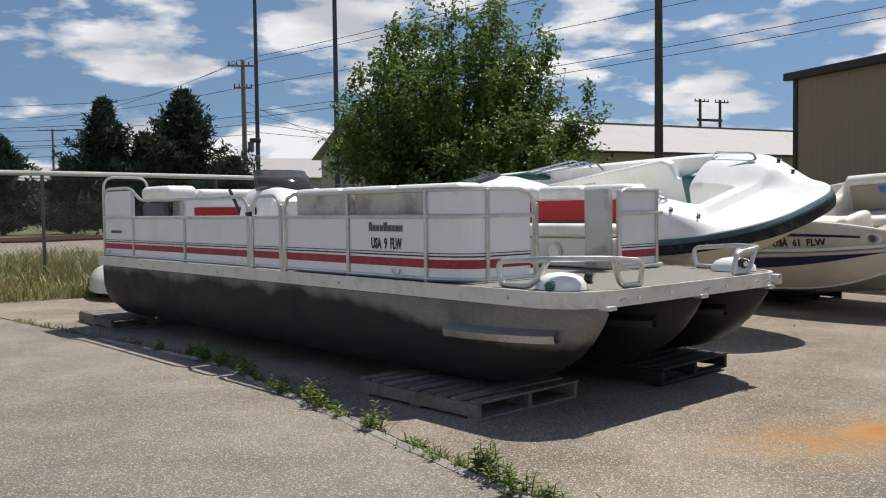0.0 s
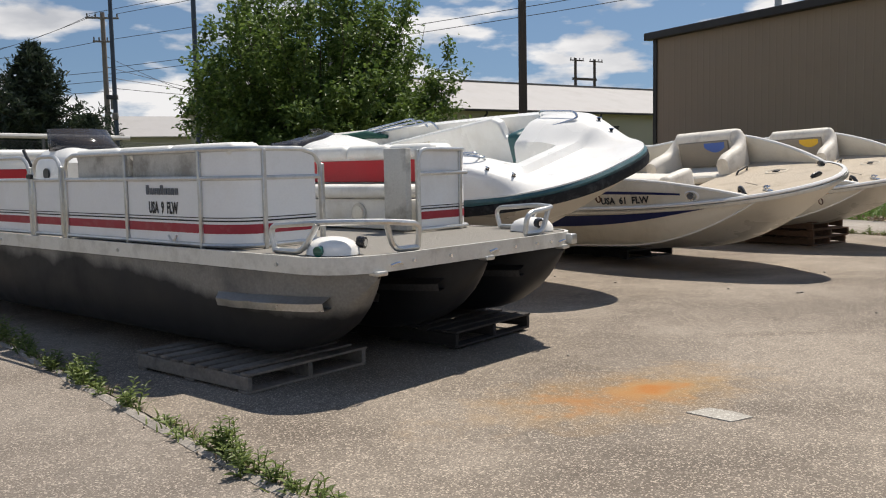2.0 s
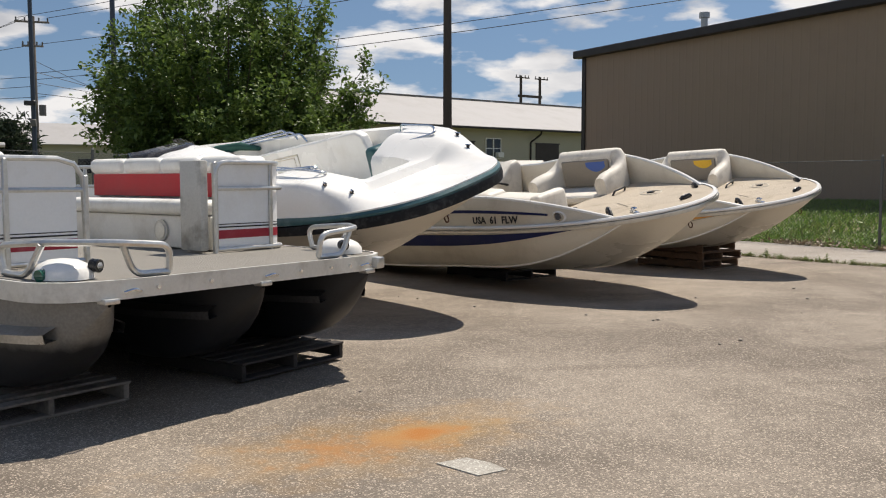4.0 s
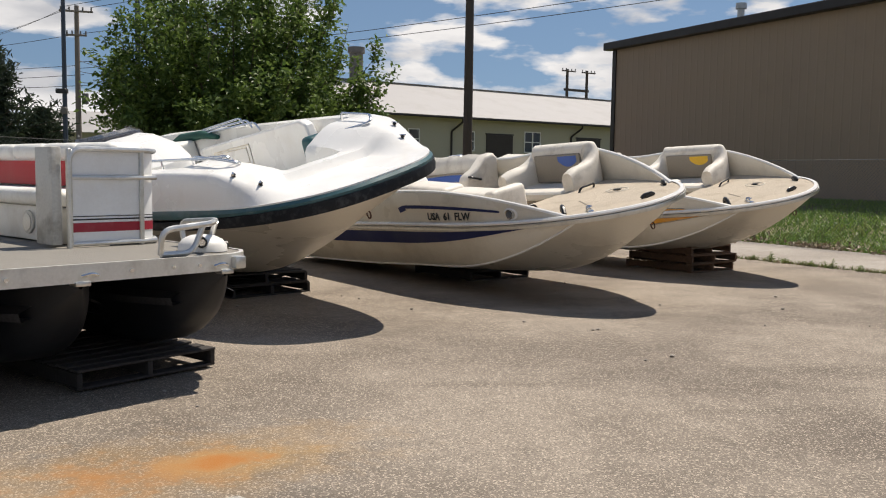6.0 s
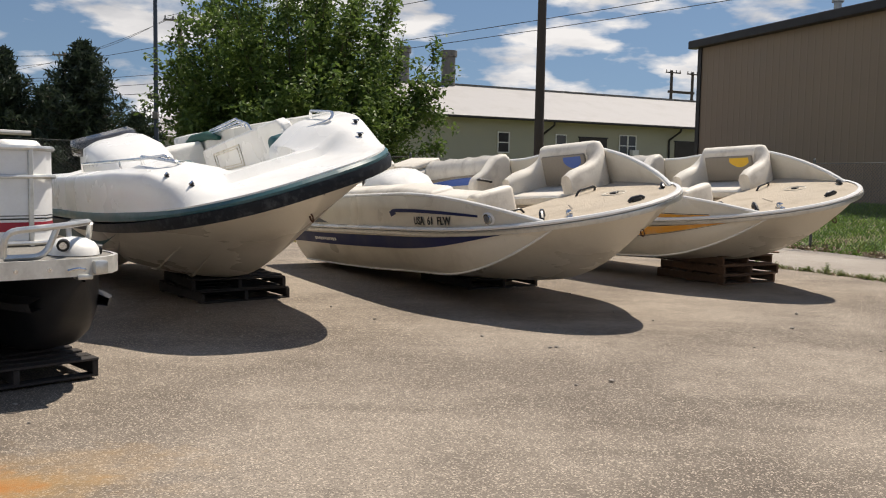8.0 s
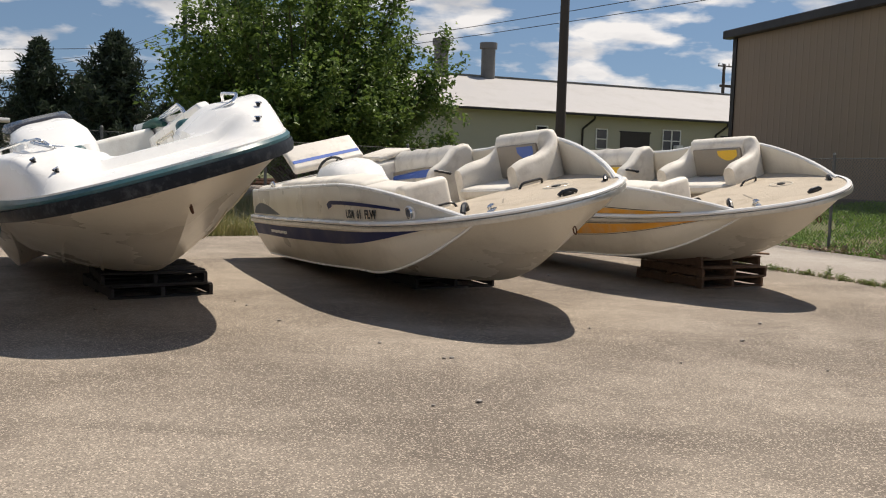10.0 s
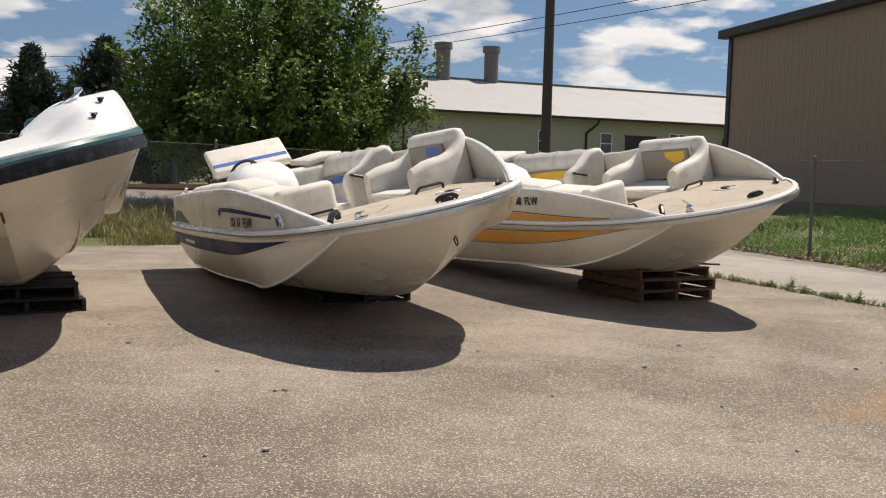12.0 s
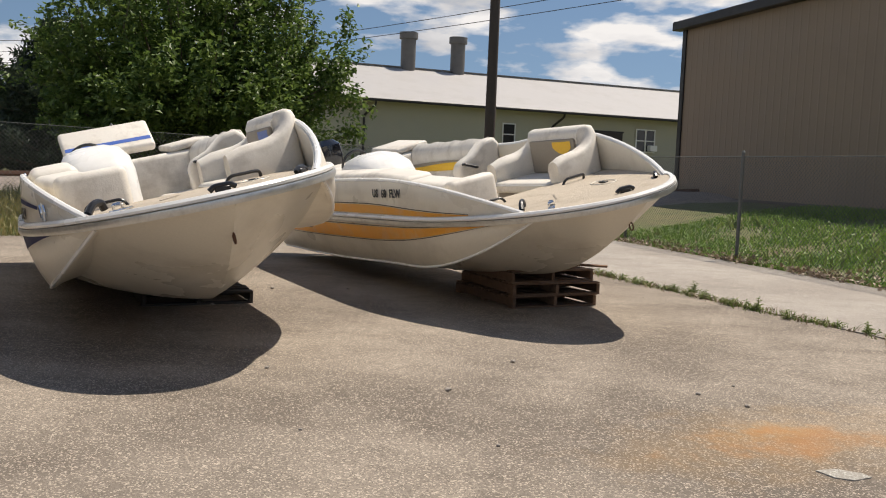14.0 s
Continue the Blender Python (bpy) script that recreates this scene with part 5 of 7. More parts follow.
# ---- white and teal boat ----
def build_white_boat(m):
    L, B, bowlen, n_bow, R = 6.9, 1.30, 3.3, 2.8, 1.00
    P = thing("runabout_boat", m, "white deck boat with teal stripe, tilted on black pallets", "boat")
    form = hull_form(L, B, R + 0.04, bowlen, n_bow, 2.7, 1.42, 0.05, 0.5)
    breadth, rail, keel, skin, inner, turn = form
    build_hull(P, form, L, CREAM, "off-white lower hull")
    part("rub_rail", rail_strip(form, L, -0.055, 0.040, 0.030, 0.036, top=lambda x: 0.026 + 0.018 * smooth01((x - 5.0) / 1.5)), DARKRUB, P, "scuffed black rub rail")
    teal_top = lambda x: 0.125 - 0.030 * smooth01((x - 5.3) / 1.2)
    part("teal_stripe", rail_strip(form, L, 0.046, 0.12, 0.026, 0.010, top=teal_top), TEAL, P, "teal stripe above the rub rail")
    xe = 5.55
    lip = lambda x: 0.36 + 0.64 * smooth01((x - 2.7) / 2.8) ** 1.2
    for sd in (-1, 1):
        sk = part("side_sponson", sponson(form, lip, xe, sd), CREAM, P, "cream flared hull side with swept lip", angle=30)
        xs = [0.1 + i * 4.90 / 50 for i in range(51)]
        part("swoosh", side_stripe(form, lip, xs, lambda x: 0.72 - 0.45 * smooth01((x - 3.0) / 1.8), lambda x: 0.72 - 0.45 * smooth01((x - 3.0) / 1.8) + 0.24 * (1 - 0.95 * smooth01((x - 3.8) / 1.2)), 0.004, sd), TEALV, sk, "dark teal swoosh on the hull")
    for sd in (-1, 1):                       # spray strakes under the bow
        for u in (0.20, 0.40):
            pts = []
            for i in range(19):
                x = 3.6 + i * 0.10
                y, z = skin(x, u + 0.01 * i)
                pts.append((x, sd * (y + 0.004), z - 0.004))
            part("spray_strake", tube(pts, [0.002 + 0.012 * math.sin(math.pi * (i + 0.3) / 19) for i in range(19)], 6), CREAM, P)

    # deck moulding: shoulders fall to a flat bow platform, a sill and two humps close the bow well
    def crest(x):
        d = x - L
        return R + 0.16 + 0.29 * smooth01((-0.28 - d) / 0.88) + 0.055 * smooth01((-0.9 - d) / 0.9)

    def deck_z(x, y):
        a, d = abs(y), x - L
        s = max(0.0, (x - (L - bowlen)) / bowlen)
        rho = (s ** n_bow + (a / B) ** n_bow) ** (1 / n_bow)
        edge = max(0.0, (1 - rho) * 1.15)
        r = R + 0.150 + 0.015 * smooth01((-0.4 - d) / 1.2)
        c = crest(x)
        side = r + max(0.0, c - r) * (1 - (1 - min(1.0, edge / 0.085)) ** 2.2)
        plat = r + 0.020 * min(1, edge / 0.1) + 0.02 * smooth01((-0.2 - d) / 0.6)
        plat += (R + 0.275 - plat) * smooth01((-0.83 - d) / 0.06)
        g = smooth01((-0.75 - d) / 0.60)
        inner_a = 0.44 - 0.30 * g
        k = smooth01((a - inner_a) / (0.34 + 0.26 * g))
        z = plat * (1 - k) + side * k
        if d > -1.72:
            well = smooth01((-1.10 - d) / 0.05) * smooth01((0.33 - a) / 0.05)
        else:
            well = smooth01((breadth(x) - 0.27 - a) / 0.05) * (smooth01((-1.72 - d) / 0.04) if a > 0.30 else 1.0)
        return z * (1 - well) + 0.84 * well

    cols = [-1 + 2 * i / 96 for i in range(97)]
    xs = [0.02 + i * 0.13 for i in range(38)] + [4.96 + i * 0.0285 for i in range(68)]
    rings = []
    for x in xs + [L - e for e in (0.026, 0.021, 0.017, 0.013, 0.010, 0.007, 0.004, 0.002, 0.001, 0.0003)]:
        w = breadth(x) + 0.008
        rings.append([(x, w * math.sin(c * math.pi / 2) if abs(c) < 0.999 else math.copysign(w, c), R + 0.125 - 0.030 * smooth01((x - 5.3) / 1.2) if abs(c) > 0.999 else deck_z(x, min(w, abs(w * math.sin(c * math.pi / 2))))) for c in cols])
    rings.append([(L - 0.0002, p[1], R + 0.09) for p in rings[-1]])
    part("deck", loft(rings), GEL, P, "white moulded deck with a broad bow platform", angle=42)

    def cushion(name, x0, x1, y0, y1, z0, z1, mat, label=""):
        return part(name, one_box(x0, x1, y0, y1, z0, z1, 0.06, 4), mat, P, label)
    for sd in (-1, 1):
        ya, yb = sorted((sd * 0.40, sd * 0.86))
        cushion("bow_seat_back", L - 1.90, L - 1.70, ya, yb, R - 0.10, R + 0.43, TEALV, "dark teal vinyl bow seat back")
        cushion("bow_seat", L - 2.5, L - 1.82, ya, yb, 0.765, R - 0.04, WVINYL)
        part("bow_rail", tube(rounded([(L - 1.72, sd * 0.86, R + 0.50), (L - 1.70, sd * 0.86, R + 0.575), (L - 1.16, sd * 0.84, R + 0.53), (L - 1.05, sd * 0.74, R + 0.47), (L - 1.40, sd * 0.58, R + 0.43)], 0.08), 0.014, 8), CHROME, P)
        for x, y, z, tu in ((L - 0.90, 0.90, R + 0.395, 30), (L - 0.67, 0.79, R + 0.33, 40)):
            knob = part("deck_cleat", tube([(0, 0, -0.01), (0, 0, 0.012), (0, 0, 0.018), (0, 0, 0.034)], [0.012, 0.012, 0.022, 0.017], 12), BLACKPL, P, m=pose(x, sd * y, deck_z(x, y) - 0.004, sd * -14, 14, sd * tu))
            part("cleat_cap", tube([(-0.03, 0, 0.032), (0.03, 0, 0.036)], 0.009, 8), CHROME, knob)
    # inner side panel with a notch, outlined locker lid
    poly = [(L - 5.2, 0.765), (L - 5.2, R + 0.30), (L - 4.6, R + 0.36), (L - 2.95, R + 0.51), (L - 2.50, R + 0.55), (L - 2.38, R + 0.50), (L - 2.32, R + 0.30), (L - 2.05, R + 0.28), (L - 2.05, 0.765)]
    lp = part("liner_panel", loft([[(x, y, z) for x, z in poly] for y in (0.80, 0.93)], True, True), GEL, P, "white moulded inner side panel", smooth=False)
    lp.modifiers.new("bevel", "BEVEL").width = 0.03
    lp.modifiers["bevel"].segments = 3
    lid = [(L - 4.75, 0.796, R + 0.24), (L - 3.75, 0.796, R + 0.33), (L - 3.75, 0.796, R + 0.08), (L - 4.75, 0.796, R + 0.02)]
    part("panel_bead", tube(lid, 0.011, 6, closed=True), CREAM, lp)
    part("panel_bead", tube([(x * 0.82 + (L - 4.25) * 0.18, y, z * 0.75 + (R + 0.17) * 0.25) for x, y, z in lid], 0.007, 6, closed=True), CREAM, lp)
    cushion("cockpit_seat", L - 5.2, L - 2.2, 0.28, 0.80, 0.765, R - 0.02, WVINYL)
    cushion("stern_seat", 0.2, 1.3, -0.98, 0.98, 0.765, R + 0.42, WVINYL, "white vinyl stern seat")
    # rails
    zc = crest(4.0)
    part("grab_rail", tube(rounded([(L - 4.0, -0.94, zc - 0.04), (L - 3.95, -0.94, zc + 0.07), (L - 1.5, -0.90, R + 0.56), (L - 1.12, -0.80, R + 0.55), (L - 1.18, -0.72, R + 0.46)], 0.08), 0.014, 8), CHROME, P)
    part("rail_post", tube([(L - 2.3, -0.925, crest(L - 2.3) - 0.02), (L - 2.3, -0.922, zc + 0.05)], 0.010, 6), CHROME, P)
    for k in range(3):
        y, z = 1.0 + 0.04 * k, R + 0.46 + 0.03 * k
        part("bimini_bow", tube(rounded([(L - 5.9 + 0.1 * k, y, z - 0.12), (L - 5.7 + 0.1 * k, y, z), (L - 3.85 - 0.25 * k, y, z + 0.10), (L - 3.75 - 0.25 * k, y, z - 0.01)], 0.06), 0.014, 8), CHROME, P)
    part("canvas_cover", tube([(L - 6.6, 1.02, R + 0.36), (L - 6.1, 1.02, R + 0.44), (L - 5.4, 1.0, R + 0.47), (L - 4.9, 0.98, R + 0.42)], [0.03, 0.07, 0.06, 0.03], 10), GREENCAN, P, "rolled dark green canvas cover")
    # helm console and smoked screen
    rings = []
    for z, x0, x1, hw in ((0.76, 1.75, 3.60, 0.42), (R + 0.42, 1.75, 3.58, 0.42), (R + 0.58, 1.80, 3.35, 0.39), (R + 0.72, 1.85, 2.80, 0.33), (R + 0.78, 1.95, 2.5, 0.2)):
        cx, hx = (x0 + x1) / 2, (x1 - x0) / 2
        rings.append([(cx + hx * math.copysign(abs(math.cos(a)) ** 0.6, math.cos(a)), -0.42 + hw * math.copysign(abs(math.sin(a)) ** 0.6, math.sin(a)), z) for a in [2 * math.pi * k / 28 for k in range(28)]])
    hc = part("helm_console", loft(rings, True, True), GEL, P, "white moulded helm console")
    rings = []
    for i in range(17):
        a = -0.6 * math.pi + 1.2 * math.pi * i / 16
        c, s = math.cos(a), math.sin(a)
        rings.append([(2.05 + 0.72 * c, -0.42 + 0.40 * s, R + 0.66 - 0.06 * c), (1.95 + 0.58 * c, -0.42 + 0.38 * s, R + 0.79), (1.85 + 0.40 * c, -0.42 + 0.34 * s, R + 0.85)])
    ws = part("windscreen", loft(rings), SMOKE, hc, "smoked grey windscreen")
    ws.modifiers.new("thickness", "SOLIDIFY").thickness = 0.006
    ex = L - 0.42
    part("bow_eye", tube([(ex + 0.05 + 0.028 * math.cos(a), 0.0, keel(ex) + 0.038 * math.sin(a)) for a in [2 * math.pi * k / 12 for k in range(12)]], 0.008, 6, closed=True), RUSTRAIL, P)
    xt = L - 2.15
    writing("USA  6  FLW", 0.15, GREYP, P, Matrix.Translation((xt, -(breadth(xt) - 0.085), R + 0.325)) @ pose(0, 0, 0, 68, 0, -2), "registration", "faded registration letters", width=0.62)
    return P


build_white_boat(WHITE_POSE)


# small upturned dinghy in the grass behind the pontoon boat
def build_dinghy():
    P = thing("dinghy", pose(-5.35, 14.6, 0.12, 0, 0, 115), "pale upturned dinghy lying in the grass", "boat")
    rings = []
    for i in range(15):
        x = -1.3 + 2.6 * i / 14
        s = abs(x) / 1.3
        w = 0.50 * (1 - s ** 3.2) ** 0.6 + 0.01
        h = 0.34 * (1 - s ** 4) + 0.08
        rings.append([(x, w * math.copysign(abs(math.cos(a)) ** 0.8, math.cos(a)), h * math.sin(a) ** 0.8 if math.sin(a) > 0 else 0) for a in [math.pi * k / 14 for k in range(15)]])
    part("hull", loft(rings), CREAM, P)
    part("gunwale", tube([(r[0][0], r[0][1], 0.02) for r in rings], 0.02, 6), CREAM, P)


build_dinghy()

slab("pavement_patch", [(2.62, 4.68), (2.78, 4.47), (2.93, 4.53), (2.88, 4.64), (2.78, 4.74)], PATCH, "square white cement patch on the asphalt", "pavement patch", 0.006, 0.02)
slab("pavement_patch_far", [(9.66, 8.62), (9.72, 8.53), (9.80, 8.51), (9.90, 8.57), (9.87, 8.62), (9.76, 8.66)], PATCH, "small pale cement patch on the asphalt", "pavement patch", 0.006, 0.02)


# ---- buildings ----
def frame_at(p, d):
    """A frame with x along d (plan), z up."""
    return pose(p[0], p[1], p[2] if len(p) > 2 else 0, 0, 0, math.degrees(math.atan2(d[1], d[0])))


def build_shed():
    """The tall tan metal building: its long wall faces the lot."""
    base, top = 0.70, 6.22
    LW, DW = 38.0, 22.0
    M = frame_at((13.72, 34.3), (0.36, -0.933))
    P = thing("metal_building", M, "tall tan ribbed metal building with dark brown trim", "building")
    bm = one_box(0, LW, 0.0, DW, 0.0, top)                      # the body, wall outwards is -y
    for v in bm.verts:
        pass
    bmesh.ops.scale(bm, vec=(1, 1, 1), verts=bm.verts)
    part("wall", bm, TANMETAL, P, smooth=False, m=Matrix.Identity(4))
    bm = bmesh.new()
    n = int(LW / 0.305)
    for i in range(n):
        x = 0.15 + i * 0.305
        vs = [bm.verts.new(c) for c in ((x - 0.035, -0.002, 0.0), (x - 0.016, -0.008, 0.0), (x + 0.016, -0.008, 0.0), (x + 0.035, -0.002, 0.0), (x - 0.035, -0.002, top), (x - 0.016, -0.008, top), (x + 0.016, -0.008, top), (x + 0.035, -0.002, top))]
        for a in range(3):
            bm.faces.new((vs[a], vs[a + 1], vs[a + 5], vs[a + 4]))
    tagged(part("siding_rib", bm, TANMETAL, P, "ribs of the metal siding", smooth=False), kind="stuff")
    part("corner_trim", one_box(-0.06, 0.14, -0.06, 0.14, 0, top), BROWNTRIM, P, smooth=False)
    part("eave_trim", one_box(-0.35, LW, -0.30, 0.05, top - 0.03, top + 0.25, 0.02, 1), BROWNTRIM, P, smooth=False)
    rings = [[(-0.3, -0.28, top + 0.255), (LW, -0.28, top + 0.255)], [(-0.3, DW / 2, top + 1.6), (LW, DW / 2, top + 1.6)], [(-0.3, DW + 0.2, top + 0.255), (LW, DW + 0.2, top + 0.255)]]
    ro = part("roof", loft(rings), BROWNTRIM, P, smooth=False)
    ro.modifiers.new("thickness", "SOLIDIFY").thickness = 0.08
    part("gable", loft([[(-0.02, 0.0, top), (-0.02, DW, top)], [(-0.02, DW / 2, top + 1.55), (-0.02, DW / 2 + 0.01, top + 1.55)]]), TANMETAL, P, smooth=False)
    part("base_strip", one_box(0.1, LW, -0.10, 0.0, 0.0, base + 0.12), material("concrete_footing", (0.16, 0.13, 0.11), 0.9, vary=0.2), P, smooth=False)
    v = part("roof_vent", tube([(3.4, 3.0, top + 0.4), (3.4, 3.0, top + 1.35)], 0.13, 12), GALV, P)
    part("vent_cap", tube([(3.4, 3.0, top + 1.3), (3.4, 3.0, top + 1.5)], 0.20, 12), GALV, v)


build_shed()


def build_warehouse():
    """The long low cream building: lap siding, pale metal roof, brown gutter."""
    z0, eave, ridge, LW, DW = 0.9, 5.15, 7.75, 57.0, 13.0
    M = frame_at((-2.85, 52.5), (0.89, 0.456))
    P = thing("warehouse", M, "long cream lap-sided building with pale metal roof", "building")
    part("wall", one_box(0, LW, 0, DW, z0, eave), CREAMWALL, P, smooth=False)
    bm = bmesh.new()
    n = 26
    for i in range(n):
        z = z0 + (eave - z0) * i / n
        h = (eave - z0) / n
        q = [bm.verts.new(c) for c in ((0, -0.030, z), (LW, -0.030, z), (LW, -0.004, z + h), (0, -0.004, z + h))]
        bm.faces.new(q)
        q2 = [bm.verts.new(c) for c in ((0, -0.002, z), (LW, -0.002, z), (LW, -0.030, z), (0, -0.030, z))]
        bm.faces.new(q2)
    tagged(part("lap_siding", bm, CREAMWALL, P, "cream lap siding boards", smooth=False), kind="stuff")
    ro = part("roof", loft([[(-0.5, -0.7, eave - 0.02), (LW, -0.7, eave - 0.02)], [(-0.5, DW / 2, ridge), (LW, DW / 2, ridge)], [(-0.5, DW + 0.7, eave - 0.02), (LW, DW + 0.7, eave - 0.02)]]), ROOFMETAL, P, smooth=False)
    ro.modifiers.new("thickness", "SOLIDIFY").thickness = 0.06
    part("ridge_cap", one_box(-0.5, LW, DW / 2 - 0.15, DW / 2 + 0.15, ridge + 0.02, ridge + 0.10), STACK, P, smooth=False)
    part("gable", loft([[(-0.01, 0, eave), (-0.01, DW, eave)], [(-0.01, DW / 2, ridge - 0.05), (-0.01, DW / 2 + 0.01, ridge - 0.05)]]), CREAMWALL, P, smooth=False)
    part("gutter", one_box(-0.5, LW, -0.84, -0.70, eave - 0.16, eave + 0.0, 0.02, 1), BROWNTRIM, P, smooth=False)
    part("soffit", one_box(-0.4, LW, -0.72, 0.0, eave - 0.10, eave - 0.07), CREAMWALL, P, smooth=False)
    for x in (3.5, 15.6, 26.2):
        part("downspout", tube(rounded([(x, -0.76, eave - 0.1), (x, -0.74, eave - 0.35), (x - 0.45, -0.08, eave - 0.95), (x - 0.45, -0.08, z0)], 0.12), 0.07, 8), BROWNTRIM, P)

    def window(x, z, w, h, double=True):
        wd = part("window", one_box(x - w / 2, x + w / 2, -0.06, -0.032, z, z + h), DARKGLASS, P, "dark double window", smooth=False)
        t = 0.07
        for a in ((x - w / 2 - t, x - w / 2, z - t, z + h + t), (x + w / 2, x + w / 2 + t, z - t, z + h + t), (x - w / 2, x + w / 2, z - t, z), (x - w / 2, x + w / 2, z + h, z + h + t), (x - w / 2, x + w / 2, z + h / 2 - 0.03, z + h / 2 + 0.03)):
            part("window_frame", one_box(a[0], a[1], -0.09, -0.03, a[2], a[3]), WHITETRIM, wd, smooth=False)
        if double:
            part("mullion", one_box(x - 0.05, x + 0.05, -0.092, -0.032, z, z + h), WHITETRIM, wd, smooth=False)

    def door(x, w, h, name="loading_door"):
        d = part(name, one_box(x - w / 2, x + w / 2, -0.06, -0.032, z0 + 0.3, z0 + 0.3 + h), BROWNDOOR, P, "dark brown door", smooth=False)
        part("door_frame", one_box(x - w / 2 - 0.08, x + w / 2 + 0.08, -0.08, -0.03, z0 + 0.3 + h, z0 + 0.38 + h), BROWNTRIM, d, smooth=False)
    window(22.1, 3.0, 1.35, 1.35)
    part("air_conditioner", one_box(22.25, 22.8, -0.45, -0.09, 3.02, 3.40, 0.03, 1), WHITETRIM, P, "white window air conditioner")
    door(19.2, 2.3, 2.9)
    window(16.6, 3.0, 0.75, 1.2, False)
    window(12.2, 3.0, 0.75, 1.2, False)
    door(27.5, 2.4, 2.9)
    for x in (8.0, 11.5):
        s = part("chimney", tube([(x, DW / 2, ridge - 0.2), (x, DW / 2, ridge + 2.0)], 0.48, 16), STACK, P, "weathered sheet metal roof stack")
        part("stack_cap", tube([(x, DW / 2, ridge + 1.9), (x, DW / 2, ridge + 2.3)], 0.60, 16), STACK, s)


build_warehouse()


def build_far_house(x, y, turn, w, d, h, r, label, mat=CREAMWALL):
    P = thing("far_building", pose(x, y, 0.8, 0, 0, turn), label, "building")
    part("wall", one_box(-w / 2, w / 2, -d / 2, d / 2, 0, h), mat, P, smooth=False)
    ro = part("roof", loft([[(-w / 2 - 0.4, -d / 2 - 0.5, h), (w / 2 + 0.4, -d / 2 - 0.5, h)], [(-w / 2 - 0.4, 0, h + r), (w / 2 + 0.4, 0, h + r)], [(-w / 2 - 0.4, d / 2 + 0.5, h), (w / 2 + 0.4, d / 2 + 0.5, h)]]), ROOFMETAL, P, smooth=False)
    ro.modifiers.new("thickness", "SOLIDIFY").thickness = 0.1
    for i in range(int(w / 4)):
        part("window", one_box(-w / 2 + 1.5 + i * 4, -w / 2 + 2.7 + i * 4, -d / 2 - 0.05, -d / 2 + 0.02, 1.2, 2.4), DARKGLASS, P, smooth=False)


build_far_house(-13.5, 84, 12, 16, 9, 3.6, 2.0, "low pale building with shallow metal roof beyond the tracks")
build_far_house(-62, 120, 20, 40, 14, 5.0, 2.2, "long low building far beyond the tracks", TANMETAL)


# ---- poles and wires ----
def wood_pole(x, y, top, r, mat, arms, label, turn=0.0, insul=True):
    z = land(x, y) - 0.05
    P = thing("utility_pole", pose(x, y, z, 0, 0, turn), label, "utility pole")
    part("pole", tube([(0, 0, 0), (0, 0, (top - z) * 0.5), (0, 0, top - z)], [r, r * 0.88, r * 0.72], 12), mat, P)
    for dz, w in arms:
        a = part("crossarm", one_box(-w / 2, w / 2, -r - 0.12, -r, top - z - dz - 0.12, top - z - dz, 0.01, 1), mat, P)
        if insul:
            for k in (-0.45, -0.2, 0.2, 0.45):
                part("insulator", tube([(k * w, -r - 0.06, top - z - dz), (k * w, -r - 0.06, top - z - dz + 0.22)], 0.05, 8), STACK, a)
    return P


wood_pole(7.53, 30.65, 11.5, 0.165, POLEWOOD, (), "dark creosoted wooden pole behind the fence")
up = wood_pole(-14.06, 62.9, 12.1, 0.2, POLEGREY, ((0.35, 2.1), (1.9, 1.3)), "weathered utility pole with crossarms and wires", 8)
part("transformer", tube([(0.45, -0.1, 5.4), (0.45, -0.1, 6.1)], 0.22, 12), STACK, up)
wood_pole(-36.0, 95, 13.6, 0.2, POLEGREY, ((0.2, 2.4), (2.6, 1.8)), "distant utility pole with two crossarms", 15)
wood_pole(-52.0, 118, 12.8, 0.2, POLEGREY, ((0.2, 3.6),), "distant utility pole with one crossarm", 15)
for dx in (0.0, 2.5):
    wood_pole(27.4 + dx, 93.7 + dx * 0.5, 12.7, 0.2, POLEWOOD, ((0.2, 1.9),), "distant pole of a twin-pole line", 25)
fr = thing("pole_platform", pose(28.6, 94.3, 10.4, 0, 0, 26), "crossbar between two distant poles", "crossbar")
part("beam", one_box(-1.7, 1.7, -0.1, 0.1, 0, 0.25), POLEWOOD, fr, smooth=False)
for x, y, h in ((-8.68, 41.6, 15.0), (-4.2, 35.3, 14.0)):
    P = thing("lamp_pole", pose(x, y, land(x, y) - 0.05), "slim dark steel lamp pole behind the trees", "lamp pole", "steel poles")
    part("pole", tube([(0, 0, 0), (0, 0, h)], [0.11, 0.075], 12), STEELPOLE, P)
    if x < -8:
        part("junction_box", one_box(-0.35, 0.12, -0.14, 0.14, 4.1, 4.3, 0.02, 1), BLACKPL, P)
        part("junction_box", one_box(-0.12, 0.12, -0.18, 0.0, 3.2, 3.5, 0.02, 1), STACK, P)


def wire(a, b, sag, r=0.018):
    a, b = Vector(a), Vector(b)
    pts = []
    for i in range(15):
        t = i / 14
        p = a.lerp(b, t)
        p.z -= 4 * sag * t * (1 - t)
        pts.append(p)
    P = part("power_line", tube(pts, r, 4), WIRE)
    return tagged(P, "thin black power line strung between poles", "cable", "power lines")


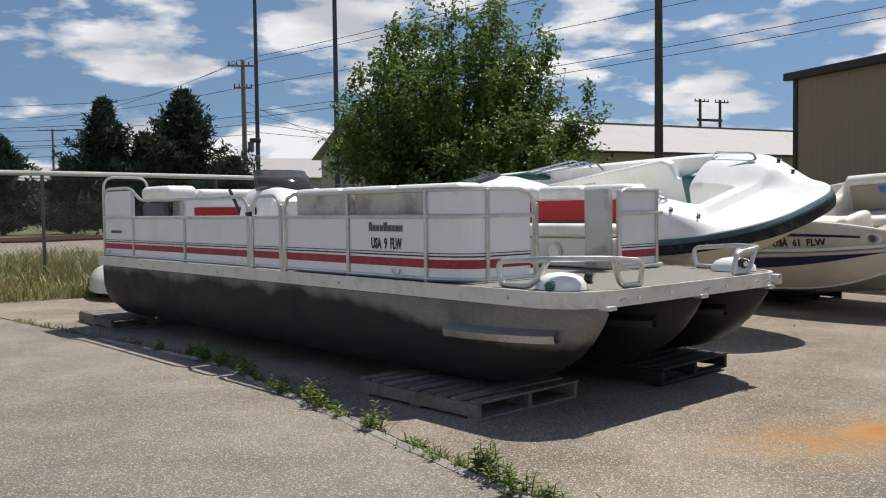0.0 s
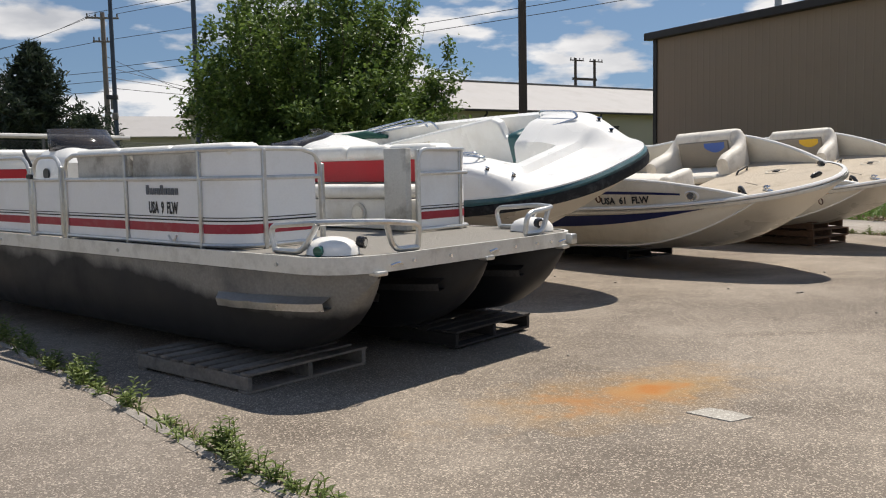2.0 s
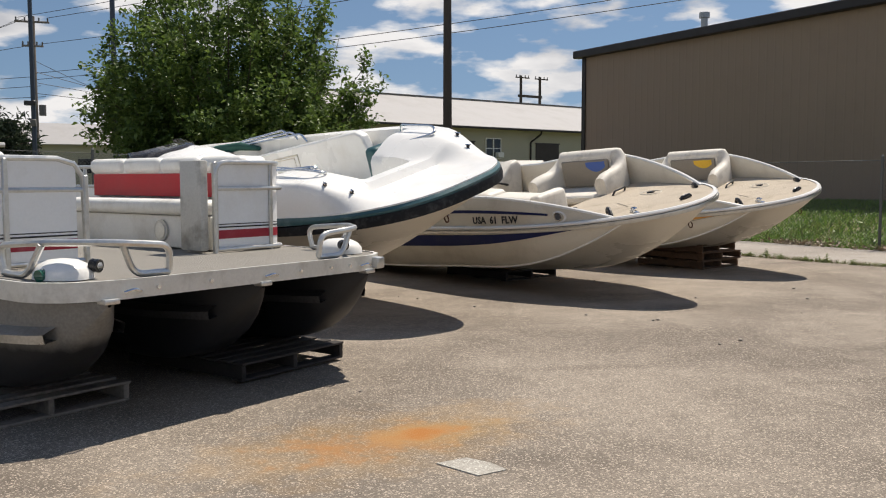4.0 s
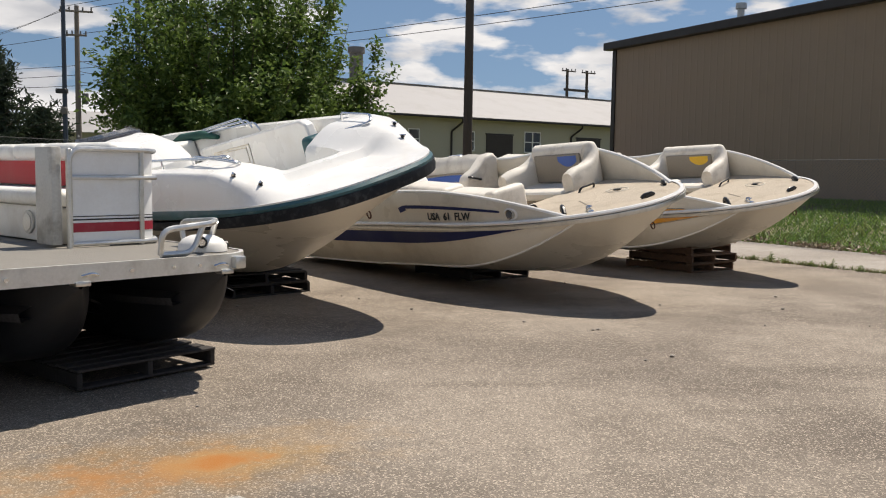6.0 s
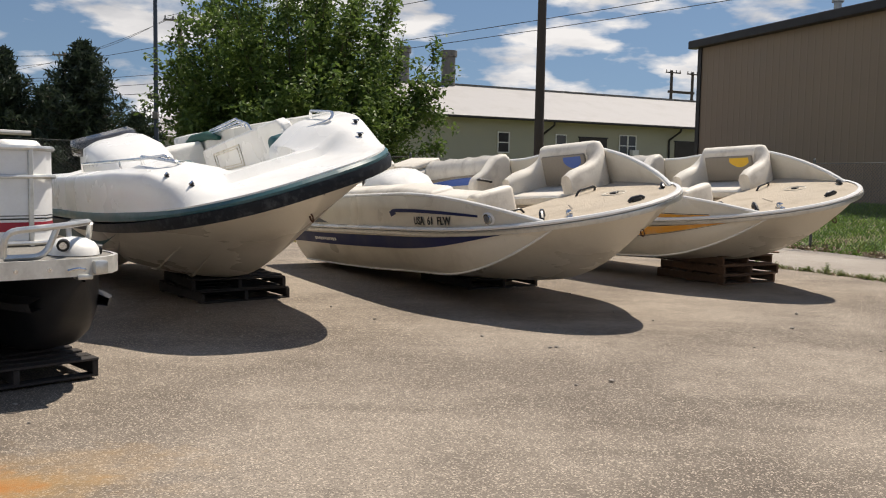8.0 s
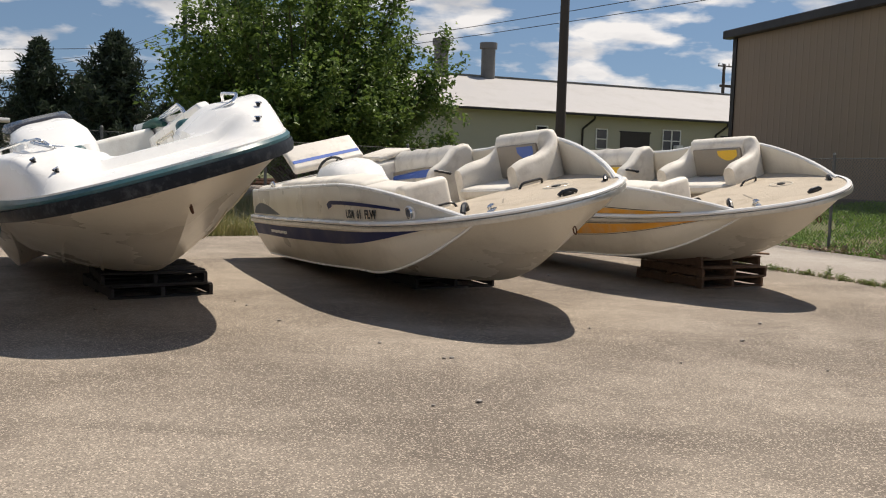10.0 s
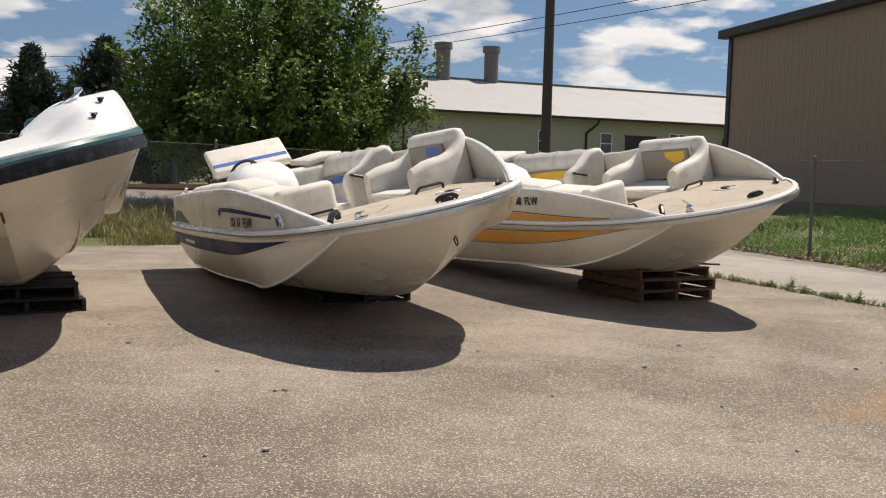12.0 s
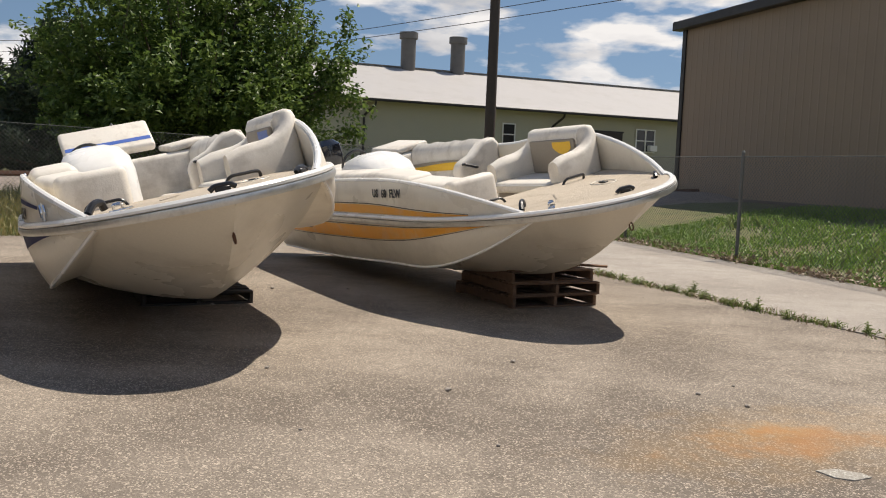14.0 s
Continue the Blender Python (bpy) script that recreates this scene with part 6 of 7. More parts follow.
U = Vector((-14.06, 62.9, 0))
for k, (z, dx) in enumerate(((12.0, -0.9), (12.0, 0.9), (10.3, 0.4), (8.4, 0.0), (8.0, 0.1))):
    wire(U + Vector((dx, 0, z)), (34 + k * 1.5, 14 + k * 3.5, z + 1.6 + 0.6 * k), 0.7)
for k, (z, z2) in enumerate(((11.9, 13.4), (11.9, 11.0), (10.2, 10.8), (8.2, 9.6), (7.6, 8.0), (6.9, 7.2))):
    wire(U + Vector((-0.8 + 0.3 * k, 0, z)), (-36 - 5 * k, 95 - 4 * k, z2), 0.6)
for z in (13.3, 11.0, 9.0, 7.8):
    wire((-36, 95, z), (-120, 88, z + 1), 1.2, 0.03)
for k in range(4):
    wire(U + Vector((0.1, 0, 9.2 - 0.7 * k)), (-4.2 + k * 8, 84 - k * 6, 6.2 - 0.2 * k), 0.5)


# ---- trees ----
def leaf_mesh(spots, size, rnd, droop=0.2, aspect=0.62):
    """One small folded leaf per spot, as one mesh."""
    verts, faces = [], []
    for p in spots:
        s = size * rnd.uniform(0.6, 1.25)
        d = Vector((rnd.gauss(0, 1), rnd.gauss(0, 1), rnd.gauss(-droop, 0.7)))
        d.normalize()
        w = d.cross(Vector((rnd.gauss(0, 0.5), rnd.gauss(0, 0.5), 1)))
        if w.length < 1e-3:
            continue
        w.normalize()
        n = w.cross(d) * (s * 0.16)
        i = len(verts)
        verts += [p, p + d * s * 0.5 + w * s * aspect * 0.5 + n, p + d * s, p + d * s * 0.5 - w * s * aspect * 0.5 + n]
        faces += [(i, i + 1, i + 2), (i, i + 2, i + 3)]
    me = bpy.data.meshes.new("leaves")
    me.from_pydata([tuple(v) for v in verts], [], faces)
    return me


def crown(name, me, mat, parent, label):
    me.materials.append(mat)
    ob = new(name, me)
    ob.parent = parent
    return tagged(ob, label, kind="stuff")


def build_maple(x, y, top, radius, seed):
    rnd = random.Random(seed)
    z0 = land(x, y) - 0.05
    P = thing("tree", pose(x, y, z0), "broad leafy green tree with many upright shoots", "tree")
    H = top - z0
    bm = bmesh.new()
    spots = []
    for st in range(5):
        a = st * 1.26
        tube([(0.12 * math.cos(a), 0.12 * math.sin(a), 0), (0.3 * math.cos(a), 0.3 * math.sin(a), 1.0), (0.6 * math.cos(a), 0.6 * math.sin(a), 2.2)], [0.12, 0.09, 0.06], 7, bm)
    for k in range(120):
        az = k * 2.39996 + rnd.uniform(-0.2, 0.2)
        el = math.asin(min(1, (k + 0.5) / 120)) if k % 4 else rnd.uniform(-0.15, 0.6)
        lobes = 1 + 0.06 * math.sin(3 * az + 1) + 0.05 * math.sin(5 * az + el * 4)
        rr = radius * lobes * rnd.uniform(0.80, 1.03)
        end = Vector((rr * math.cos(az) * math.cos(el) ** 0.8, rr * math.sin(az) * math.cos(el) ** 0.8, H * 0.30 + (H * 0.70) * math.sin(el) * rnd.uniform(0.84, 1.05)))
        start = Vector((0.35 * math.cos(az), 0.35 * math.sin(az), rnd.uniform(0.3, 1.6)))
        mid = start.lerp(end, 0.5) + Vector((0, 0, -0.15 * H * (0.5 - abs(el - 0.6))))
        pts = [start * (1 - t) ** 2 + mid * 2 * t * (1 - t) + end * t * t for t in [i / 7 for i in range(8)]]
        tube(pts, [0.045 * (1 - 0.85 * i / 7) for i in range(8)], 5, bm)
        for j in range(17):
            t = 0.34 + 0.68 * (j / 16)
            c = start * (1 - t) ** 2 + mid * 2 * t * (1 - t) + end * t * t
            d = Vector((rnd.gauss(0, 0.34), rnd.gauss(0, 0.34), rnd.gauss(0.10, 0.30)))
            for i in range(42):
                u = rnd.random()
                spots.append(c + d * u * 1.1 + Vector((rnd.gauss(0, 0.10), rnd.gauss(0, 0.10), rnd.gauss(0, 0.10))))
        if el > 0.35 and k % 2:                      # upright shoots on top
            hgt = rnd.uniform(0.4, 1.0)
            tube([end, end + Vector((rnd.gauss(0, 0.1), rnd.gauss(0, 0.1), hgt))], [0.012, 0.004], 4, bm)
            for i in range(26):
                spots.append(end + Vector((rnd.gauss(0, 0.09), rnd.gauss(0, 0.09), hgt * rnd.random())))
    part("trunk", bm, BARK, P)
    crown("crown", leaf_mesh(spots, 0.148, rnd), LEAF, P, "dense green leaves")


build_maple(0.45, 25.4, 7.0, 3.75, 3)


def build_cedar(x, y, top, radius, seed, density=1.0):
    rnd = random.Random(seed)
    z0 = land(x, y) - 0.05
    H = top - z0
    P = thing("cedar_tree", pose(x, y, z0), "dark green cedar tree with ragged conical crown", "tree", "cedar trees")
    bm = tube([(0, 0, 0), (0.05, 0, H * 0.5), (0.02, 0.03, H * 0.97)], [0.16, 0.10, 0.02], 8)
    spots = []
    n = int(150 * density)
    for k in range(n):
        t = ((k + 0.5) / n) ** 1.25
        z = H * (0.04 + 0.93 * t)
        az = k * 2.39996
        reach = radius * (1 - t) ** 0.80 * (0.86 + 0.2 * math.sin(2 * az + 4 * t) + rnd.choice((-0.45, -0.25, 0.0, 0.1, 0.5)))
        rise = 0.22 + 0.25 * t
        end = Vector((reach * math.cos(az), reach * math.sin(az), z + reach * rise))
        tube([(0, 0, z), end * 0.5 + Vector((0, 0, z * 0.5)), end], [0.03, 0.02, 0.008], 4, bm)
        for j in range(9):
            u = 0.25 + 0.78 * j / 8
            c = Vector((0, 0, z)).lerp(end, u)
            for i in range(11):
                spots.append(c + Vector((rnd.gauss(0, 0.10), rnd.gauss(0, 0.10), rnd.gauss(0.05, 0.12))))
    part("trunk", bm, BARK, P)
    crown("crown", leaf_mesh(spots, 0.36, rnd, -0.5, 0.24), CEDAR, P, "dark needle sprays")


build_cedar(-12.6, 43.1, 7.2, 2.9, 11, 1.5)
build_cedar(-17.0, 44.4, 7.0, 2.4, 12, 1.4)
build_cedar(-15.0, 44.6, 5.2, 1.9, 13, 0.9)
build_cedar(-23.5, 47.0, 5.3, 2.2, 14, 0.8)
build_cedar(-20.6, 48.5, 4.2, 1.6, 15, 0.7)
build_cedar(-26.5, 46.0, 4.9, 2.0, 16, 0.7)
build_cedar(-10.6, 44.5, 3.9, 1.7, 17, 0.7)


def far_woods():
    """A low ragged line of woods on the horizon."""
    rnd = random.Random(5)
    spots = []
    for i in range(9000):
        az = rnd.uniform(-1.5, 1.1)
        d = rnd.uniform(170, 210)
        x, y = d * math.sin(az), d * math.cos(az)
        h = 5.0 + 2.5 * noise.noise((az * 14, 0, 0)) + 1.5 * noise.noise((az * 45, 3, 0))
        spots.append(Vector((x, y, 0.5 + h * rnd.random() ** 0.7)))
    me = leaf_mesh(spots, 2.2, rnd, 0.1, 0.9)
    me.materials.append(LEAF)
    ob = new("far_woods", me)
    tagged(ob, "far line of green woods on the horizon", "woods", kind="stuff")


far_woods()


# ---- fence ----
def chain_fence(name, a, b, height, base_fn, post_gap, label, pipe_r, pipe_z, pipe_mat, post_mat=FENCEDARK, first=0.0, share=1.0):
    a, b = Vector((*a, 0)), Vector((*b, 0))
    d = (b - a)
    Ln = d.length
    d.normalize()
    P = thing(name, pose(0, 0, 0), label, "fence")
    k = first
    while k <= Ln + 0.01:
        p = a + d * k
        z = base_fn(p.x, p.y)
        ps = part("post", tube([(p.x, p.y, z - 0.1), (p.x, p.y, z + height + 0.05)], 0.03, 10), post_mat, P)
        part("post_cap", tube([(p.x, p.y, z + height + 0.05), (p.x, p.y, z + height + 0.09)], [0.035, 0.012], 10), post_mat, ps)
        k += post_gap
    rails = [a + d * (Ln * i / 16) for i in range(17)]
    part("top_rail", tube([(p.x, p.y, base_fn(p.x, p.y) + pipe_z) for p in [a + d * (Ln * share * i / 16) for i in range(17)]], pipe_r, 8), pipe_mat, P)
    if share < 1:
        part("tension_wire", tube([(p.x, p.y, base_fn(p.x, p.y) + height - 0.02) for p in rails], 0.006, 6), post_mat, P)
    # woven wires: straight diagonals both ways, crossing in front of and behind one another
    verts, faces = [], []
    step, r = 0.075, 0.0026
    nrm = Vector((-d.y, d.x, 0))
    cnt = int((Ln + height) / step)
    for sgn in (1, -1):
        for i in range(cnt):
            s0 = i * step - (height if sgn > 0 else 0)
            s1 = s0 + height * sgn if sgn > 0 else s0 - height
            z0, z1 = 0.03, height - 0.02
            if s0 < 0 or s1 < 0 or s0 > Ln or s1 > Ln:
                if sgn > 0 and s0 < 0 < s1:
                    z0 = 0.03 + (height - 0.05) * (-s0 / height)
                    s0 = 0
                elif sgn < 0 and s1 < 0 < s0:
                    z1 = 0.03 + (height - 0.05) * (s0 / height)
                    s1 = 0
                else:
                    continue
            p, q = a + d * s0, a + d * s1
            p.z, q.z = base_fn(p.x, p.y) + z0, base_fn(q.x, q.y) + z1
            t = (q - p).normalized()
            w = nrm.cross(t).normalized()
            off = nrm * (0.003 * sgn)
            base = len(verts)
            for c in (p, q):
                for o in (w * r, -w * r * 0.5 + nrm * r * 0.87, -w * r * 0.5 - nrm * r * 0.87):
                    verts.append(tuple(c + o + off))
            for m in range(3):
                n2 = (m + 1) % 3
                faces.append((base + m, base + n2, base + 3 + n2, base + 3 + m))
    me = bpy.data.meshes.new("chain_link")
    me.from_pydata(verts, [], faces)
    me.materials.append(FENCEDARK)
    ob = new("chain_link", me)
    ob.parent = P
    tagged(ob, "woven grey chain-link wire", kind="stuff")
    return P


def fence_left_base(x, y):
    return land(x, y)


chain_fence("chain_link_fence", (-16.2, 10.68), (10.2, 24.6), 1.75, fence_left_base, 3.05, "weathered chain-link fence with a pale pipe top rail", 0.045, 1.82, PIPE, first=1.2, share=0.50)
chain_fence("chain_link_fence", (10.25, 24.5), (24.0, -11.0), 1.78, lambda x, y: max(0.0, land(x, y)), 3.9, "grey chain-link fence beside the lawn", 0.008, 1.76, FENCEDARK, first=1.2)


# ---- railway ----
def build_tracks():
    """Two rails on a ballast bed beyond the left fence."""
    d = Vector((0.97, 0.24, 0)).normalized()
    nrm = Vector((-d.y, d.x, 0))
    c = Vector((-12.5, 27.2, 0))

    def at(s, o, z):
        p = c + d * s + nrm * o
        return (p.x, p.y, land(p.x, p.y) + z + 0.03 * noise.noise((s * 0.5, o, 0)))
    rings = [[at(s, o, z) for s in range(-60, 61, 2)] for o, z in ((-3.4, -0.05), (-1.7, 0.18), (0.0, 0.20), (1.7, 0.18), (3.4, -0.05))]
    tagged(part("ballast_bed", loft(rings), BALLAST), "grey stone ballast bed of the railway", "ballast", kind="structure")
    for o in (-0.72, 0.72):
        bm = tube([at(s, o, 0.27) for s in range(-60, 61, 4)], 0.07, 6)
        tagged(part("railway_rail", bm, RUSTRAIL), "rusty steel railway rail on ballast", "rail", "railway rails")


build_tracks()


def parked_car(x, y, turn):
    z = land(x, y)
    P = thing("car", pose(x, y, z, 0, 0, turn), "small white car parked far beyond the trees", "car")
    rings = []
    for xx, h, w in ((-2.1, 0.75, 0.78), (-2.0, 0.95, 0.84), (-1.2, 1.02, 0.86), (-0.7, 1.42, 0.74), (0.4, 1.46, 0.74), (1.0, 1.02, 0.84), (1.9, 0.88, 0.82), (2.1, 0.65, 0.76)):
        rings.append([(xx, -w, 0.28), (xx, -w * 1.02, 0.6), (xx, -w * 0.93, h * 0.93), (xx, -w * 0.7, h), (xx, w * 0.7, h), (xx, w * 0.93, h * 0.93), (xx, w * 1.02, 0.6), (xx, w, 0.28)])
    part("body", loft(rings, True, True), CARPAINT, P)
    part("side_window", one_box(-0.75, 0.75, -0.86, -0.76, 1.02, 1.34, 0.03, 1), DARKGLASS, P)
    for wx in (-1.3, 1.3):
        for s in (-1, 1):
            part("wheel", tube([(wx, s * 0.70, 0.32), (wx, s * 0.90, 0.32)], 0.32, 16), BLACKPL, P)


parked_car(-24.0, 57.0, 20)
parked_car(-3.5, 43.0, 15)


# ---- grass, weeds and litter ----
def blades(name, spots, mat, label, category, rnd, h0, h1, width=0.012, lean=0.35):
    verts, faces = [], []
    for p in spots:
        h = rnd.uniform(h0, h1)
        a = rnd.uniform(0, 6.283)
        w = Vector((math.cos(a), math.sin(a), 0)) * width * rnd.uniform(0.7, 1.4)
        d = Vector((rnd.gauss(0, lean), rnd.gauss(0, lean), 1)) * h
        m = p + d * 0.55 + Vector((0, 0, h * 0.08))
        i = len(verts)
        verts += [tuple(p - w), tuple(p + w), tuple(m + w * 0.7), tuple(m - w * 0.7), tuple(p + d * 0.97 + Vector((d.x, d.y, 0)) * 0.5)]
        faces += [(i, i + 1, i + 2, i + 3), (i + 3, i + 2, i + 4)]
    me = bpy.data.meshes.new(name)
    me.from_pydata(verts, [], faces)
    me.materials.append(mat)
    ob = new(name, me)
    return tagged(ob, label, category, kind="stuff")


def scatter_grass():
    rnd = random.Random(21)
    tall, lawn = [], []
    d = Vector((0.835, 0.55, 0))
    n = Vector((-0.55, 0.835, 0))
    o = Vector((-6.2, 14.0, 0))
    while len(tall) < 26000:
        s, t = rnd.uniform(-9, 13), rnd.random() ** 1.6 * 7.0 - 0.05
        p = o + d * s + n * t
        if noise.noise((p.x * 0.6, p.y * 0.6, 2)) + 0.55 < rnd.random() * 0.9:
            continue
        p.z = land(p.x, p.y) - 0.04
        tall.append(p)
    blades("tall_grass", tall, GRASSB, "dry and green grass along the lot edge", "grass", rnd, 0.08, 0.42, 0.010)
    d, n, o = Vector((0.36, -0.933, 0)), Vector((0.933, 0.36, 0)), Vector((12.05, 19.2, 0))
    while len(lawn) < 42000:
        s, t = rnd.uniform(-6, 16), rnd.random() ** 1.2 * 7.2 + 0.1
        p = o + d * s + n * t
        if noise.noise((p.x * 0.8, p.y * 0.8, 5)) + 0.75 < rnd.random() * 0.8:
            continue
        p.z = land(p.x, p.y) - 0.04
        lawn.append(p)
    blades("lawn_grass", lawn, LAWN, "mown green lawn below the metal building", "grass", rnd, 0.05, 0.14, 0.014, 0.5)
    litter = []
    for i in range(5200):
        s, t = rnd.uniform(-6, 14), abs(rnd.gauss(0, 0.42)) - 0.12
        if noise.noise((s * 0.9, t, 9)) < rnd.uniform(-0.6, 0.5):
            continue
        p = o + d * s + n * t
        p.z = max(0.006, land(p.x, p.y)) + rnd.uniform(0, 0.05)
        litter.append(p)
    me = leaf_mesh(litter, 0.085, rnd, 0.0, 0.7)
    me.materials.append(DRYLEAF)
    ob = new("leaf_litter", me)
    tagged(ob, "dry brown leaves gathered along the fence", "leaf litter", kind="stuff")
    big = []
    for i in range(900):
        s, t = rnd.uniform(-6, 14), rnd.uniform(0.2, 3.5)
        if noise.noise((s * 0.5, t * 0.5, 4)) < 0.12:
            continue
        p = o + d * s + n * t
        p.z = land(p.x, p.y)
        big.append(p)
    blades("lawn_weeds", big, WEED, "broad-leaved weeds in the lawn", "weeds", rnd, 0.10, 0.26, 0.03, 0.5)


scatter_grass()


def weed_clump(x, y, height, spread, stems, seed, label="green weed growing from the pavement joint"):
    """Leafy stems with narrow leaves spiralling up each stem."""
    rnd = random.Random(seed)
    P = thing("weed", pose(x, y, -0.01), label, "weed", "weeds in the joints")
    bm = bmesh.new()
    verts, faces = [], []
    for k in range(stems):
        a = rnd.uniform(0, 6.283)
        b = Vector((math.cos(a), math.sin(a), 0)) * spread * rnd.random() * 0.6
        h = height * rnd.uniform(0.45, 1.0)
        tip = b + Vector((rnd.gauss(0, 0.16) * h + b.x * 0.5, rnd.gauss(0, 0.16) * h + b.y * 0.5, h))
        tube([b, b.lerp(tip, 0.5) + Vector((0, 0, 0.02)), tip], [0.004, 0.003, 0.0015], 4, bm)
        n = max(6, int(h * 90))
        for i in range(n):
            t = 0.12 + 0.88 * i / n
            c = b.lerp(tip, t)
            az = i * 2.4 + k
            s = (0.055 + 0.045 * rnd.random()) * (1.15 - 0.55 * t) * (0.7 + height)
            dr = Vector((math.cos(az), math.sin(az), rnd.uniform(0.25, 0.9))).normalized()
            w = Vector((-math.sin(az), math.cos(az), 0)) * s * 0.16
            j = len(verts)
            verts += [tuple(c), tuple(c + dr * s * 0.5 + w), tuple(c + dr * s + Vector((0, 0, -s * 0.25))), tuple(c + dr * s * 0.5 - w)]
            faces += [(j, j + 1, j + 2), (j, j + 2, j + 3)]
    tagged(part("stem", bm, WEED, P), kind="stuff")
    me = bpy.data.meshes.new("leaves")
    me.from_pydata(verts, [], faces)
    me.materials.append(WEED)
    ob = new("leaves", me)
    ob.parent = P
    tagged(ob, kind="stuff")


def on_crack(s, off=0.0):
    """A point s metres along the crack, off metres towards the older lot."""
    a, b = Vector((*CR, 0)), Vector((*CB, 0))
    ln = (b - a).length
    if s < ln:
        return a + (b - a).normalized() * s + Vector((*CN, 0)) * off
    return b + Vector((-0.72, 0.69, 0)).normalized() * (s - ln) + Vector((*CM, 0)) * off


def plant_weeds():
    rnd = random.Random(8)
    # along the crack: (distance from a point on it, height, spread, stems)
    row = [(-0.95, 0.14, 0.10, 7), (-0.80, 0.16, 0.12, 8), (-0.62, 0.13, 0.12, 9), (-0.46, 0.17, 0.12, 10), (-0.30, 0.20, 0.12, 12), (-0.16, 0.19, 0.10, 12), (0.0, 0.27, 0.12, 16), (0.07, 0.20, 0.10, 8), (0.22, 0.10, 0.07, 6), (0.36, 0.08, 0.07, 6), (0.50, 0.09, 0.07, 6), (0.64, 0.07, 0.07, 6), (0.80, 0.07, 0.06, 5), (1.16, 0.25, 0.10, 12), (1.28, 0.12, 0.08, 6), (1.62, 0.10, 0.08, 6), (1.80, 0.15, 0.12, 12), (1.95, 0.20, 0.14, 16), (2.12, 0.24, 0.15, 18), (2.30, 0.20, 0.14, 16), (2.55, 0.16, 0.12, 12), (2.75, 0.20, 0.12, 12), (3.05, 0.14, 0.12, 10), (3.4, 0.22, 0.16, 14), (3.7, 0.26, 0.18, 14), (4.0, 0.30, 0.2, 16), (4.35, 0.30, 0.2, 14), (4.7, 0.24, 0.2, 12), (5.2, 0.18, 0.15, 10), (5.8, 0.16, 0.15, 8)]
    for i, (s, h, sp, st) in enumerate(row):
        p = on_crack(s) + Vector((rnd.gauss(0, 0.02), rnd.gauss(0, 0.02), 0))
        weed_clump(p.x, p.y, h * 0.76, sp * 0.85, max(3, int(st * 0.6)), 100 + i)
    o, d = Vector((9.54, 16.34, 0)), Vector((0.46, -0.888, 0))
    for i in range(34):
        s = -0.5 + i * 0.22 + rnd.gauss(0, 0.14)
        p = o + d * s + Vector((rnd.gauss(0, 0.05), rnd.gauss(0, 0.05), 0))
        weed_clump(p.x, p.y, rnd.choice((0.05, 0.06, 0.08, 0.10, 0.16)) * (1.1 if i < 18 else 0.75), rnd.uniform(0.07, 0.16), rnd.randint(4, 8), 200 + i, "small weed in the joint beside the concrete strip")


plant_weeds()


def joint_grass():
    """Short grass and dead stalks growing in the two joints."""
    rnd = random.Random(44)
    spots, dry = [], []
    for i in range(1500):
        s = rnd.uniform(-3.0, 9.0)
        if noise.noise((s * 1.7, 3, 0)) < rnd.uniform(-0.7, 0.4):
            continue
        p = on_crack(s, rnd.gauss(0, 0.03))
        (spots if rnd.random() < 0.6 else dry).append(Vector((p.x, p.y, -0.01)))
    o, d, n = Vector((9.54, 16.34, 0)), Vector((0.46, -0.888, 0)), Vector((0.888, 0.46, 0))
    for i in range(5200):
        s = rnd.uniform(-3.0, 12.0)
        if noise.noise((s * 1.1, 6, 0)) < rnd.uniform(-0.8, 0.3):
            continue
        p = o + d * s + n * rnd.gauss(0.0, 0.07)
        (spots if rnd.random() < 0.45 else dry).append(Vector((p.x, p.y, -0.01)))
    blades("joint_grass", spots, WEED, "short green grass in the pavement joints", "grass", rnd, 0.03, 0.10, 0.006, 0.5)
    blades("joint_stalks", dry, DRYLEAF, "dry stalks in the pavement joints", "grass", rnd, 0.02, 0.09, 0.006, 0.7)


joint_grass()


